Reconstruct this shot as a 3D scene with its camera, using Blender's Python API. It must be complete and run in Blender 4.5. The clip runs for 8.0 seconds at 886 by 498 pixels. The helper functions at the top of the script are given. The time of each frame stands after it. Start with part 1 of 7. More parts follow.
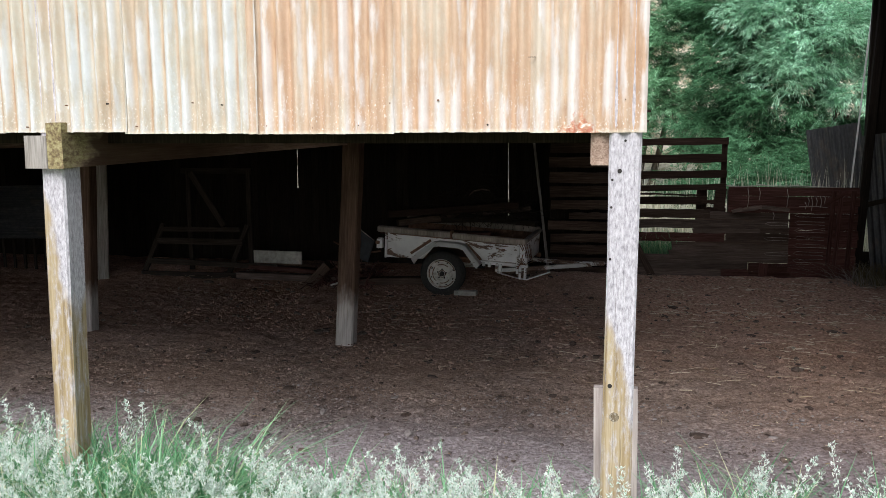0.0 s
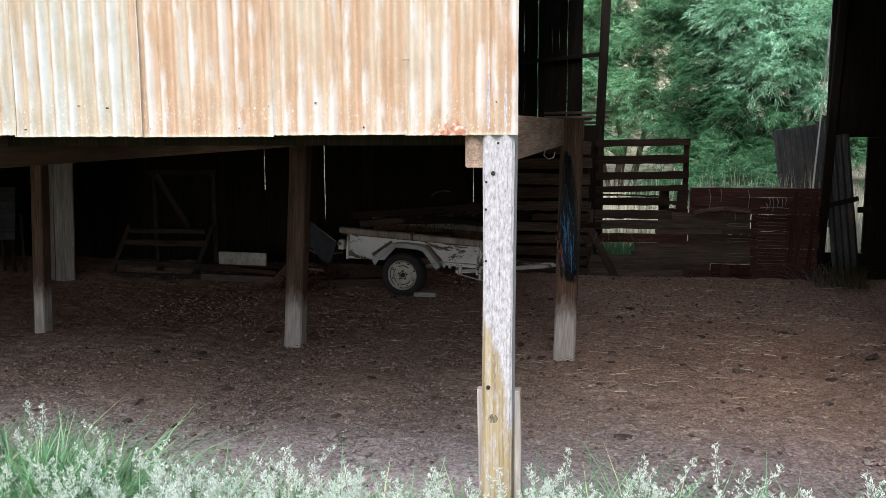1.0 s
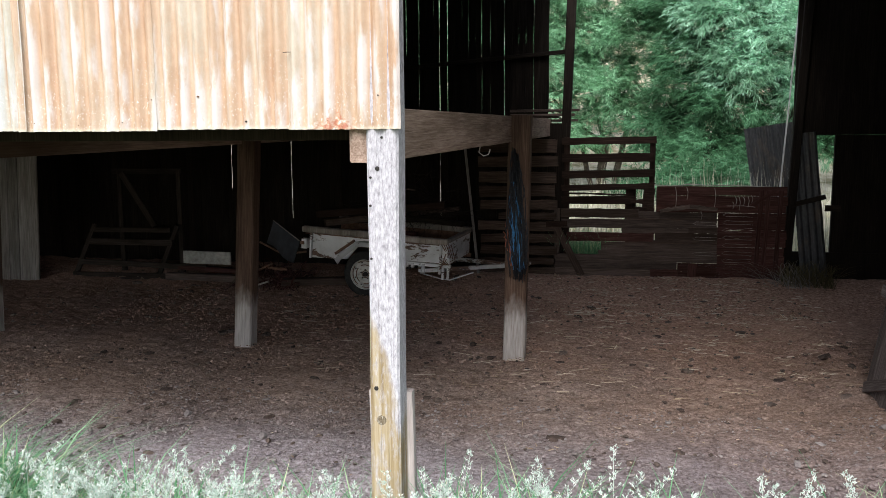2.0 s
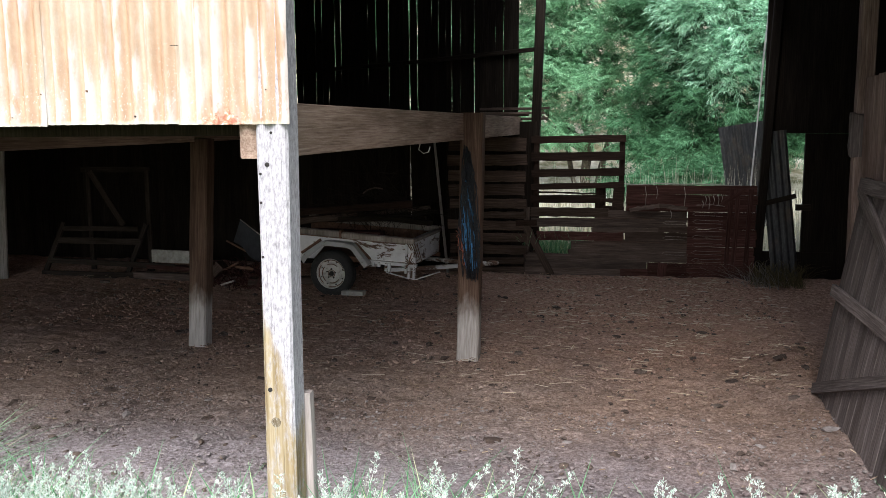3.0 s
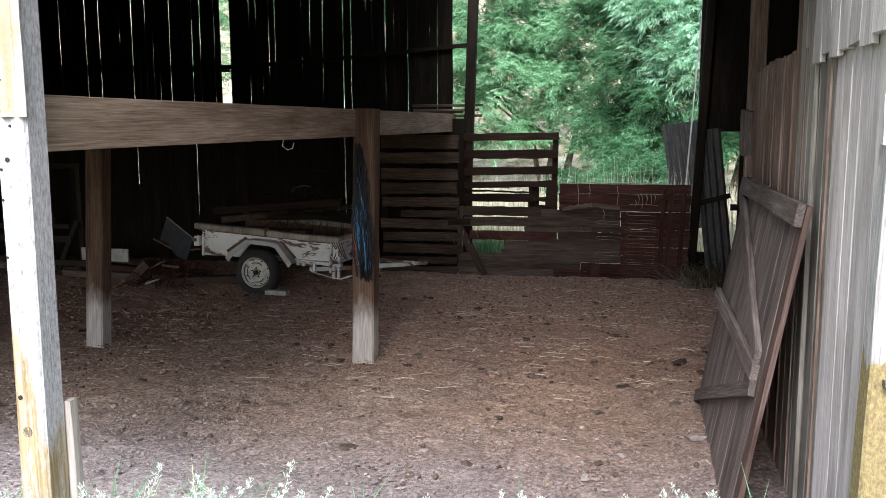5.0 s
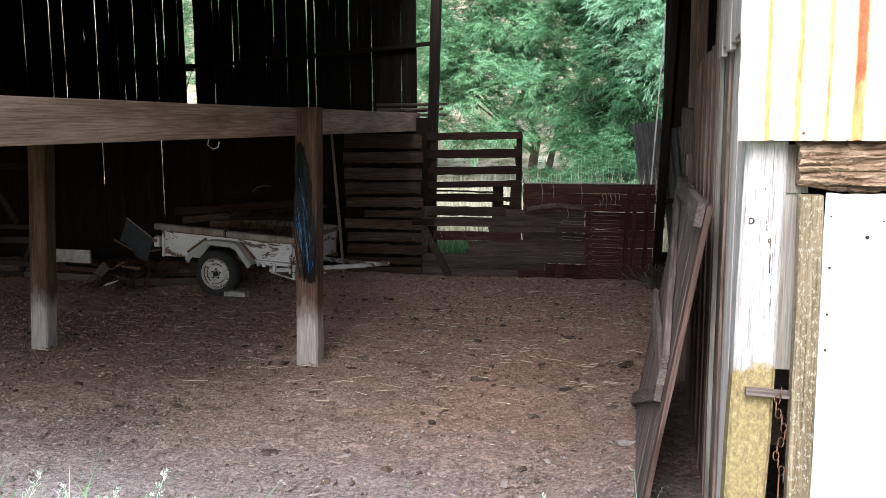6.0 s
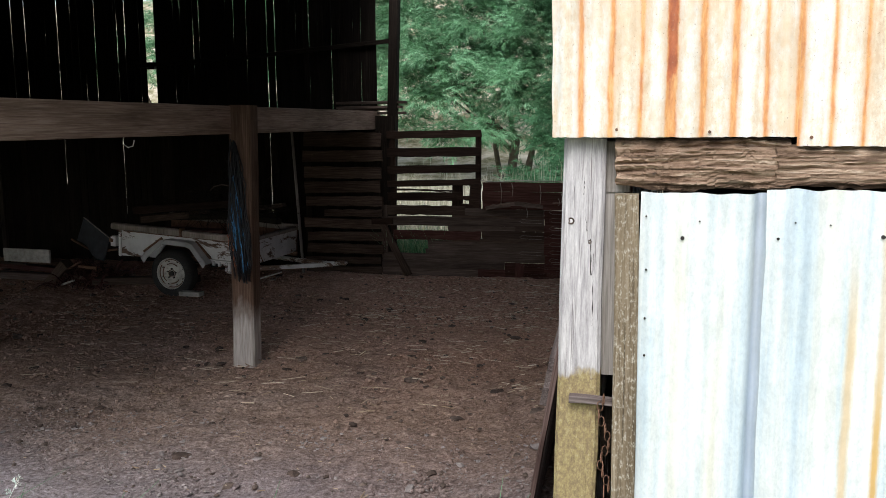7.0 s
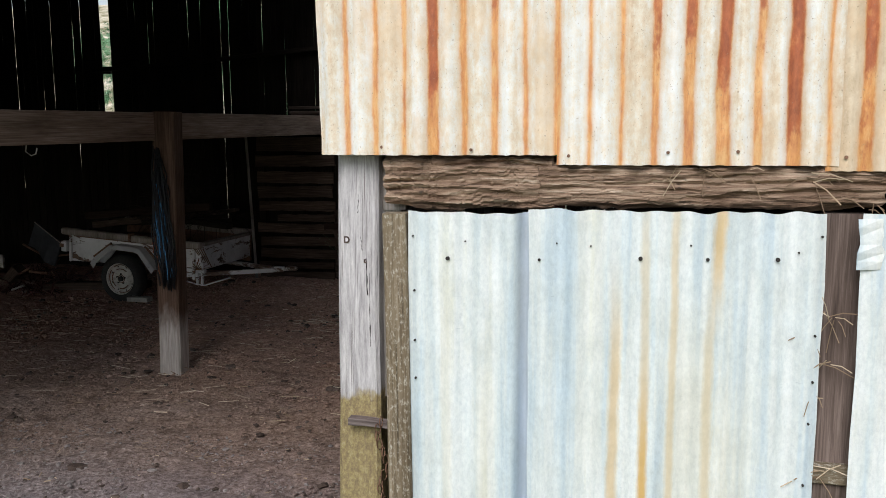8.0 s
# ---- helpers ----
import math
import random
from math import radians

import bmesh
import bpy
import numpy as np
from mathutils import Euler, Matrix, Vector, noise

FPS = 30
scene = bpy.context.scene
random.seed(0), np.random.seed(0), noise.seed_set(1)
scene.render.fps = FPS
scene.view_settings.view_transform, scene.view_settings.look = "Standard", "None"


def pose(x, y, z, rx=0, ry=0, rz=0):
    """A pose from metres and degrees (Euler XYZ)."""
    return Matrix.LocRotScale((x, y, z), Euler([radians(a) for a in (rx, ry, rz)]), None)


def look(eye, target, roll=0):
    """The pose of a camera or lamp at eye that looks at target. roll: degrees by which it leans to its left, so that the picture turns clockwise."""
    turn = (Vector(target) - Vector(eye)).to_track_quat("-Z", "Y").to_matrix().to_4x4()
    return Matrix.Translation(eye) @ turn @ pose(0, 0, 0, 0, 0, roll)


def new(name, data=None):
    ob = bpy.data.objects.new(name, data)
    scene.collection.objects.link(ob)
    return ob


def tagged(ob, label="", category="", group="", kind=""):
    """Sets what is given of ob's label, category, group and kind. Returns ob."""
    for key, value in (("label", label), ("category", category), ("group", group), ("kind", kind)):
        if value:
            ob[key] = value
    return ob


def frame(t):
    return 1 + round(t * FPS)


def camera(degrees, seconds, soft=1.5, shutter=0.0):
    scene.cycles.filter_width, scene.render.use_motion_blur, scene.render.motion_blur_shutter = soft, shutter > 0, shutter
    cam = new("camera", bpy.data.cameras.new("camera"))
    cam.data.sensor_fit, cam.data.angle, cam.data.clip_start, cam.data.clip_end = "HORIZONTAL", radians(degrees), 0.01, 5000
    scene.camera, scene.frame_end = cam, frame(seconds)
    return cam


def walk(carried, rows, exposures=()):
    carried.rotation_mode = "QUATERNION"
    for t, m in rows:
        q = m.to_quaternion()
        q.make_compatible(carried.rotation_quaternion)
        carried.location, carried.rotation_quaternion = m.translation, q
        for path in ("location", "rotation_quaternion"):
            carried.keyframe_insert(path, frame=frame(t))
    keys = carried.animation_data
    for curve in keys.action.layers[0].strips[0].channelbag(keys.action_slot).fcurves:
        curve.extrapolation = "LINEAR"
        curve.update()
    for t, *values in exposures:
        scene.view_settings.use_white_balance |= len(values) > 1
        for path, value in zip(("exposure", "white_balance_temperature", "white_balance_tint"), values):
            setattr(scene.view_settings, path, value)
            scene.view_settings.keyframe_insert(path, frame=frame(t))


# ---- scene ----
cam = camera(54.0, 8.0, soft=0.8)
PATH = [
    (0, (0.001, -3.533, 1.999), (-0.394, -1.592, 1.717), -0.3),
    (0.5, (0.285, -3.51, 2.008), (-0.116, -1.571, 1.727), -0.4),
    (1, (0.512, -3.443, 2.003), (0.107, -1.504, 1.723), -0.4),
    (1.5, (0.735, -3.349, 1.988), (0.327, -1.411, 1.708), -0.4),
    (3, (1.346, -3.095, 1.957), (0.929, -1.159, 1.676), -0.4),
    (3.5, (1.545, -3.0, 1.945), (1.123, -1.066, 1.663), -0.3),
    (4, (1.782, -2.905, 1.944), (1.356, -0.972, 1.661), -0.3),
    (4.5, (2.004, -2.811, 1.943), (1.574, -0.878, 1.658), -0.2),
    (6, (2.635, -2.499, 1.922), (2.196, -0.569, 1.638), -0.3),
    (6.5, (2.896, -2.39, 1.918), (2.451, -0.461, 1.632), -0.3),
    (7, (3.136, -2.291, 1.913), (2.686, -0.363, 1.626), -0.4),
    (7.5, (3.433, -2.188, 1.918), (2.977, -0.262, 1.631), -0.5),
    (8, (3.723, -2.094, 1.949), (3.262, -0.169, 1.665), -0.4),
]
EXPOSURES = [(0, 0.4), (1.5, 0.5), (3.0, 0.8), (3.5, 0.94), (4.0, 1.12), (4.5, 1.28), (6.0, 1.17), (6.5, 0.86), (7.0, 0.27), (7.5, 0.0), (8.0, -0.08)]
walk(cam, [(t, look(eye, target, roll)) for t, eye, target, roll in PATH], EXPOSURES)


# ---------------------------------------------------------------- light
world = bpy.data.worlds.new("sky")
scene.world = world
world.use_nodes = True
wn, wl = world.node_tree.nodes, world.node_tree.links
sky = wn.new("ShaderNodeTexSky")
sky.sky_type, sky.sun_disc = "NISHITA", False
sky.sun_elevation, sky.sun_rotation = radians(45), radians(181)
sky.air_density, sky.dust_density, sky.ozone_density = 1.0, 1.5, 1.5
soft = wn.new("ShaderNodeHueSaturation")
soft.inputs["Saturation"].default_value = 0.5
wl.new(sky.outputs[0], soft.inputs["Color"])
wl.new(soft.outputs[0], wn["Background"].inputs["Color"])
wn["Background"].inputs["Strength"].default_value = 0.14

sun = new("sun", bpy.data.lights.new("sun", "SUN"))
sun.data.energy, sun.data.angle, sun.data.color = 3.1, radians(40), (1.0, 0.985, 0.97)
sun.matrix_basis = look((-0.15, -7.0, 6.9), (0, 0, 0))


# ---------------------------------------------------------------- materials
class Mat:
    """A node material under construction."""

    def __init__(self, name, rough=0.8, metal=0.0, gloss=0.5):
        self.m = bpy.data.materials.new(name)
        self.m.use_nodes = True
        self.t = self.m.node_tree
        self.b = self.t.nodes["Principled BSDF"]
        self.b.inputs["Roughness"].default_value = rough
        self.b.inputs["Metallic"].default_value = metal
        self.b.inputs["Specular IOR Level"].default_value = gloss

    def node(self, kind, operation="", use_clamp=False, interpolation_type="", data_type="", blend_type=""):
        n = self.t.nodes.new("ShaderNode" + kind)
        if operation:
            n.operation = operation
        if use_clamp:
            n.use_clamp = True
        if interpolation_type:
            n.interpolation_type = interpolation_type
        if data_type:
            n.data_type = data_type
        if blend_type:
            n.blend_type = blend_type
        return n

    def link(self, a, b):
        self.t.links.new(a, b)

    def math(self, op, a, b=0.5, c=None, clamp=False):
        n = self.node("Math", operation=op, use_clamp=clamp)
        for k, v in enumerate((a, b, c)):
            if v is None:
                continue
            if isinstance(v, (int, float)):
                n.inputs[k].default_value = v
            else:
                self.link(v, n.inputs[k])
        return n.outputs[0]

    def coords(self, scale=(1, 1, 1), vary=True, place="Object"):
        tc = self.node("TexCoord")
        out = tc.outputs[place]
        if vary:
            info = self.node("ObjectInfo")
            add = self.node("VectorMath", operation="MULTIPLY_ADD")
            self.link(info.outputs["Random"], add.inputs[0])
            add.inputs[1].default_value = (7.3, 5.1, 9.7)
            self.link(out, add.inputs[2])
            out = add.outputs[0]
        mp = self.node("Mapping")
        mp.inputs["Scale"].default_value = scale
        self.link(out, mp.inputs["Vector"])
        return mp.outputs[0]

    def world_coords(self, scale=(1, 1, 1)):
        g = self.node("NewGeometry")
        mp = self.node("Mapping")
        mp.inputs["Scale"].default_value = scale
        self.link(g.outputs["Position"], mp.inputs["Vector"])
        return mp.outputs[0]

    def noise(self, vec, scale=5.0, detail=5.0, rough=0.6, distort=0.0):
        n = self.node("TexNoise")
        n.inputs["Scale"].default_value, n.inputs["Detail"].default_value = scale, detail
        n.inputs["Roughness"].default_value, n.inputs["Distortion"].default_value = rough, distort
        self.link(vec, n.inputs["Vector"])
        return n.outputs["Fac"]

    def ramp(self, fac, stops):
        n = self.node("ValToRGB")
        e = n.color_ramp.elements
        while len(e) < len(stops):
            e.new(0.5)
        for k, (p, c) in enumerate(stops):
            e[k].position = p
            e[k].color = (*c, 1) if len(c) == 3 else c
        self.link(fac, n.inputs[0])
        return n.outputs[0]

    def step(self, fac, lo, hi):
        n = self.node("MapRange", interpolation_type="SMOOTHSTEP")
        n.inputs["From Min"].default_value, n.inputs["From Max"].default_value = lo, hi
        self.link(fac, n.inputs["Value"])
        return n.outputs[0]

    def mix(self, fac, a, b, blend="MIX"):
        n = self.node("Mix", data_type="RGBA", blend_type=blend)
        for k, v in ((0, fac), (6, a), (7, b)):
            if isinstance(v, (int, float)):
                n.inputs[k].default_value = v
            elif isinstance(v, tuple):
                n.inputs[k].default_value = (*v, 1)
            else:
                self.link(v, n.inputs[k])
        return n.outputs[2]

    def bump(self, fac, strength=0.4, distance=0.005):
        n = self.node("Bump")
        n.inputs["Strength"].default_value, n.inputs["Distance"].default_value = strength, distance
        self.link(fac, n.inputs["Height"])
        self.link(n.outputs[0], self.b.inputs["Normal"])

    def color(self, out):
        if isinstance(out, tuple):
            self.b.inputs["Base Color"].default_value = (*out, 1)
        else:
            self.link(out, self.b.inputs["Base Color"])
        return self


def wood(name, dark, mid, light, rough=0.85, crack=0.5, bump=0.5, extra=None):
    """Weathered timber with its grain along local z."""
    m = Mat(name, rough, 0.0, 0.12)
    fine = m.noise(m.coords((110, 110, 3.2)), 1.0, 7, 0.7, 0.5)
    broad = m.noise(m.coords((7, 7, 1.3)), 1.0, 4)
    c = m.ramp(fine, [(0.28, dark), (0.5, mid), (0.75, light)])
    tone = m.ramp(broad, [(0.3, (0.55, 0.53, 0.5)), (0.7, (1.15, 1.15, 1.15))])
    c = m.mix(1.0, c, tone, "MULTIPLY")
    info = m.node("ObjectInfo")
    each = m.ramp(info.outputs["Random"], [(0.0, (0.75, 0.74, 0.72)), (1.0, (1.15, 1.12, 1.08))])
    c = m.mix(1.0, c, each, "MULTIPLY")
    lines = m.noise(m.coords((150, 150, 1.8)), 1.0, 4, 0.55)
    gap = m.step(lines, 0.33, 0.27)
    c = m.mix(m.math("MULTIPLY", gap, crack), c, tuple(0.3 * v for v in dark))
    if extra:
        c = extra(m, c)
    m.bump(m.math("SUBTRACT", fine, gap), bump, 0.004)
    return m.color(c).m


def heartwood(low, slope):
    """Grey skin worn off to yellow wood on the lower part."""
    def extra(m, c):
        tc = m.node("TexCoord")
        sep = m.node("SeparateXYZ")
        m.link(tc.outputs["Object"], sep.inputs[0])
        wob = m.noise(m.coords((6, 6, 2.2), vary=False), 1.0, 4)
        edge = m.math("ADD", m.math("MULTIPLY", sep.outputs["X"], slope), m.math("MULTIPLY", m.math("SUBTRACT", wob, 0.5), 0.9))
        h = m.math("ADD", sep.outputs["Z"], edge)
        mask = m.step(h, low + 0.09, low - 0.09)
        grain = m.noise(m.coords((70, 70, 2.0)), 1.0, 5)
        yellow = m.ramp(grain, [(0.33, (0.2, 0.14, 0.07)), (0.48, (0.33, 0.245, 0.13)), (0.65, (0.45, 0.365, 0.24))])
        skin = m.noise(m.coords((95, 95, 32)), 1.0, 9, 0.74)
        pale = m.ramp(skin, [(0.33, (0.22, 0.205, 0.235)), (0.44, (0.42, 0.4, 0.445)), (0.53, (0.56, 0.54, 0.59)), (0.62, (0.69, 0.67, 0.72))])
        c = m.mix(0.82, c, pale)
        split = m.noise(m.coords((150, 150, 2.2)), 1.0, 5, 0.6)
        c = m.mix(m.math("MULTIPLY", m.step(split, 0.39, 0.31), 0.65), c, (0.16, 0.14, 0.14))
        worn = m.noise(m.coords((34, 34, 7), vary=False), 1.0, 7, 0.75)
        mask = m.math("MULTIPLY", mask, m.ramp(worn, [(0.36, (0.25, 0.25, 0.25)), (0.52, (0.95, 0.95, 0.95))]))
        return m.mix(mask, c, yellow)
    return extra


def lichened(lo, hi, amount):
    def extra(m, c):
        tc = m.node("TexCoord")
        sep = m.node("SeparateXYZ")
        m.link(tc.outputs["Object"], sep.inputs[0])
        wob = m.noise(m.coords((14, 14, 5), vary=False), 1.0, 4)
        h = m.math("ADD", sep.outputs["Z"], m.math("MULTIPLY", m.math("SUBTRACT", wob, 0.5), 0.25))
        mask = m.step(h, hi, lo)
        spots = m.noise(m.coords((70, 70, 45)), 1.0, 8, 0.8)
        tone = m.ramp(spots, [(0.34, (0.14, 0.1, 0.055)), (0.46, (0.235, 0.175, 0.09)), (0.55, (0.33, 0.26, 0.115)), (0.66, (0.42, 0.37, 0.24))])
        skin = m.noise(m.coords((75, 75, 7)), 1.0, 9, 0.8)
        pale = m.ramp(skin, [(0.34, (0.21, 0.195, 0.21)), (0.46, (0.42, 0.4, 0.42)), (0.6, (0.68, 0.66, 0.67))])
        c = m.mix(0.7, c, pale)
        split = m.noise(m.coords((150, 150, 2.2)), 1.0, 5, 0.6)
        c = m.mix(m.math("MULTIPLY", m.step(split, 0.41, 0.33), 0.8), c, (0.12, 0.1, 0.1))
        return m.mix(m.math("MULTIPLY", mask, amount), c, tone)
    return extra


def spotted(m, c):
    spots = m.noise(m.coords((110, 110, 55)), 1.0, 8, 0.78)
    return m.mix(m.math("MULTIPLY", m.step(spots, 0.5, 0.66), 0.75), c, (0.56, 0.53, 0.46))


PITCH = 0.0762
FINE = 0.0677


def corrugated(name, base, stops, strength, wide, patch=0.3, metal=0.0, rough=0.55, deep=0.0, streaks=(), rise=0.0, sharp=0.14, foot=0.0):
    """Sheet iron: blotchy base tone, a streak of its own strength down each valley, loose patches of rust."""
    m = Mat(name, rough, metal)
    tc = m.node("TexCoord")
    sep = m.node("SeparateXYZ")
    m.link(tc.outputs["Object"], sep.inputs[0])
    info = m.node("ObjectInfo")
    wander = m.math("MULTIPLY", m.math("SUBTRACT", m.noise(m.coords((4, 1, 3)), 1.0, 3), 0.5), 0.02)
    x = m.math("DIVIDE", m.math("ADD", sep.outputs["X"], wander), PITCH)
    index = m.math("ROUND", x)
    near = m.math("SUBTRACT", 1.0, m.math("MULTIPLY", m.math("ABSOLUTE", m.math("SUBTRACT", x, index)), 2.0))
    own = m.node("TexWhiteNoise")
    own.noise_dimensions = "2D"
    both = m.node("CombineXYZ")
    m.link(index, both.inputs[0])
    m.link(info.outputs["Random"], both.inputs[1])
    m.link(both.outputs[0], own.inputs["Vector"])
    down = m.noise(m.coords((9, 1, 1.4)), 1.0, 5, 0.65)
    each = own.outputs["Value"]
    if streaks:
        table = m.node("ValToRGB")
        table.color_ramp.interpolation = "CONSTANT"
        e = table.color_ramp.elements
        while len(e) < len(streaks):
            e.new(0.5)
        for k, v in enumerate(streaks):
            e[k].position, e[k].color = max(0.0, (k - 0.5) / len(streaks)), (v, v, v, 1)
        m.link(m.math("DIVIDE", index, float(len(streaks))), table.inputs[0])
        each = table.outputs[0]
    wave = m.math("ADD", m.math("MULTIPLY", m.math("SUBTRACT", down, 0.5), 0.35), m.math("MULTIPLY", sep.outputs["Z"], rise))
    half = m.math("ADD", m.math("ADD", m.math("MULTIPLY", each, wide), strength), wave)
    fine = m.noise(m.coords((90, 1, 22)), 1.0, 6, 0.75)
    edge = m.math("ADD", m.math("SUBTRACT", near, m.math("SUBTRACT", 1.0, half)), m.math("MULTIPLY", m.math("SUBTRACT", fine, 0.5), 0.22))
    score = m.math("ADD", m.math("MULTIPLY", edge, 0.9), m.math("MULTIPLY", m.math("SUBTRACT", each, 0.45), 0.55))
    score = m.math("ADD", score, m.math("MULTIPLY", wave, 1.6))
    run = m.noise(m.coords((55, 1, 1.6)), 1.0, 6, 0.72)
    spots = m.noise(m.coords((40, 40, 14)), 1.0, 8, 0.8)
    tone = m.ramp(m.math("ADD", m.math("MULTIPLY", run, 0.55), m.math("MULTIPLY", spots, 0.45)), base)
    rust = m.step(edge, -sharp, sharp)
    rcol = m.ramp(m.math("ADD", score, deep), stops)
    c = m.mix(rust, tone, rcol)
    blot = m.noise(m.coords((6, 6, 2.6)), 1.0, 6, 0.7)
    c = m.mix(m.math("MULTIPLY", m.step(blot, 0.52, 0.68), patch), c, stops[0][1])
    if foot:
        low = m.math("ADD", sep.outputs["Z"], m.math("MULTIPLY", m.math("SUBTRACT", m.noise(m.coords((22, 1, 14)), 1.0, 5, 0.7), 0.5), 0.3))
        flake = m.noise(m.coords((45, 1, 35), vary=False), 1.0, 5, 0.7)
        c = m.mix(m.step(low, foot, foot * 0.4), c, m.ramp(flake, [(0.42, (0.36, 0.13, 0.07)), (0.5, (0.55, 0.36, 0.24)), (0.56, (0.78, 0.76, 0.75))]))
    dirt = m.noise(m.coords((11, 11, 11)), 1.0, 7, 0.75)
    c = m.mix(0.6, c, m.ramp(dirt, [(0.3, (0.66, 0.63, 0.58)), (0.62, (1.08, 1.08, 1.08))]), "MULTIPLY")
    m.bump(m.noise(m.coords((40, 40, 25)), 1.0, 6), 0.2, 0.002)
    return m.color(c).m


def valley_strength(m, index, streaks):
    """A strength for each valley of a sheet, by its number from the edge."""
    table = m.node("ValToRGB")
    table.color_ramp.interpolation = "CONSTANT"
    e = table.color_ramp.elements
    while len(e) < len(streaks):
        e.new(0.5)
    for k, v in enumerate(streaks):
        e[k].position, e[k].color = max(0.0, (k - 0.5) / len(streaks)), (v, v, v, 1)
    m.link(m.math("DIVIDE", index, float(len(streaks))), table.inputs[0])
    return table.outputs[0]


def rusted(name, base, streaks, warm=0.5):
    """Old sheet iron: narrow orange runs down the valleys, dark red where the rust is thick."""
    m = Mat(name, 0.6)
    tc = m.node("TexCoord")
    sep = m.node("SeparateXYZ")
    m.link(tc.outputs["Object"], sep.inputs[0])
    wander = m.math("MULTIPLY", m.math("SUBTRACT", m.noise(m.coords((4, 1, 3)), 1.0, 3), 0.5), 0.022)
    x = m.math("DIVIDE", m.math("ADD", sep.outputs["X"], wander), PITCH)
    index = m.math("ROUND", x)
    d = m.math("ABSOLUTE", m.math("SUBTRACT", x, index))
    each = valley_strength(m, index, streaks)
    e4 = m.math("POWER", each, 4.0)
    down = m.noise(m.coords((7, 1, 2.2)), 1.0, 4, 0.6)
    fine = m.noise(m.coords((130, 1, 45)), 1.0, 6, 0.75)
    grit = m.math("SUBTRACT", fine, 0.5)
    half = m.math("ADD", m.math("ADD", m.math("MULTIPLY", each, 0.07), m.math("MULTIPLY", e4, 0.13)), m.math("MULTIPLY", m.math("SUBTRACT", down, 0.35), 0.2))
    edge = m.math("ADD", m.math("SUBTRACT", half, d), m.math("MULTIPLY", grit, 0.12))
    there = m.step(each, 0.05, 0.3)
    thick = m.noise(m.coords((13, 1, 7)), 1.0, 4, 0.6)
    rise = m.math("ADD", m.math("ADD", sep.outputs["Z"], m.math("MULTIPLY", m.math("SUBTRACT", each, 1.06), 1.25)), m.math("MULTIPLY", m.math("SUBTRACT", thick, 0.5), 0.9))
    core = m.math("MINIMUM", m.math("SUBTRACT", m.math("MULTIPLY", half, 0.85), d), m.math("MULTIPLY", rise, 0.7))
    core = m.math("ADD", core, m.math("MULTIPLY", grit, 0.1))
    run = m.noise(m.coords((24, 1, 1.3)), 1.0, 4, 0.6)
    spots = m.noise(m.coords((45, 45, 30)), 1.0, 8, 0.8)
    tone = m.ramp(m.math("ADD", m.math("MULTIPLY", run, 0.5), m.math("MULTIPLY", spots, 0.5)), base)
    blot = m.noise(m.coords((9, 9, 3.5)), 1.0, 6, 0.7)
    tone = m.mix(m.math("MULTIPLY", m.step(blot, 0.44, 0.62), warm), tone, (0.7, 0.52, 0.34))
    halo = m.math("MULTIPLY", m.math("MULTIPLY", m.step(edge, -0.16, 0.0), there), 0.55)
    c = m.mix(halo, tone, (0.62, 0.44, 0.28))
    ochre = m.ramp(m.noise(m.coords((60, 1, 12)), 1.0, 6, 0.7), [(0.36, (0.48, 0.16, 0.04)), (0.5, (0.62, 0.28, 0.08)), (0.62, (0.69, 0.4, 0.16))])
    c = m.mix(m.math("MULTIPLY", m.math("MULTIPLY", m.step(edge, -0.04, 0.06), there), 0.9), c, ochre)
    deep = m.ramp(m.noise(m.coords((50, 1, 20)), 1.0, 6, 0.7), [(0.36, (0.26, 0.065, 0.03)), (0.55, (0.42, 0.115, 0.045)), (0.68, (0.55, 0.22, 0.085))])
    c = m.mix(m.math("MULTIPLY", m.math("MULTIPLY", m.step(core, -0.03, 0.05), there), 0.92), c, deep)
    dirt = m.noise(m.coords((11, 11, 11)), 1.0, 7, 0.75)
    c = m.mix(0.6, c, m.ramp(dirt, [(0.3, (0.8, 0.77, 0.72)), (0.62, (1.1, 1.1, 1.1))]), "MULTIPLY")
    pock = m.noise(m.coords((160, 160, 160)), 1.0, 4, 0.6)
    c = m.mix(m.math("MULTIPLY", m.step(pock, 0.36, 0.3), 0.6), c, (0.3, 0.2, 0.13))
    m.bump(m.noise(m.coords((60, 60, 45)), 1.0, 6), 0.25, 0.002)
    return m.color(c).m


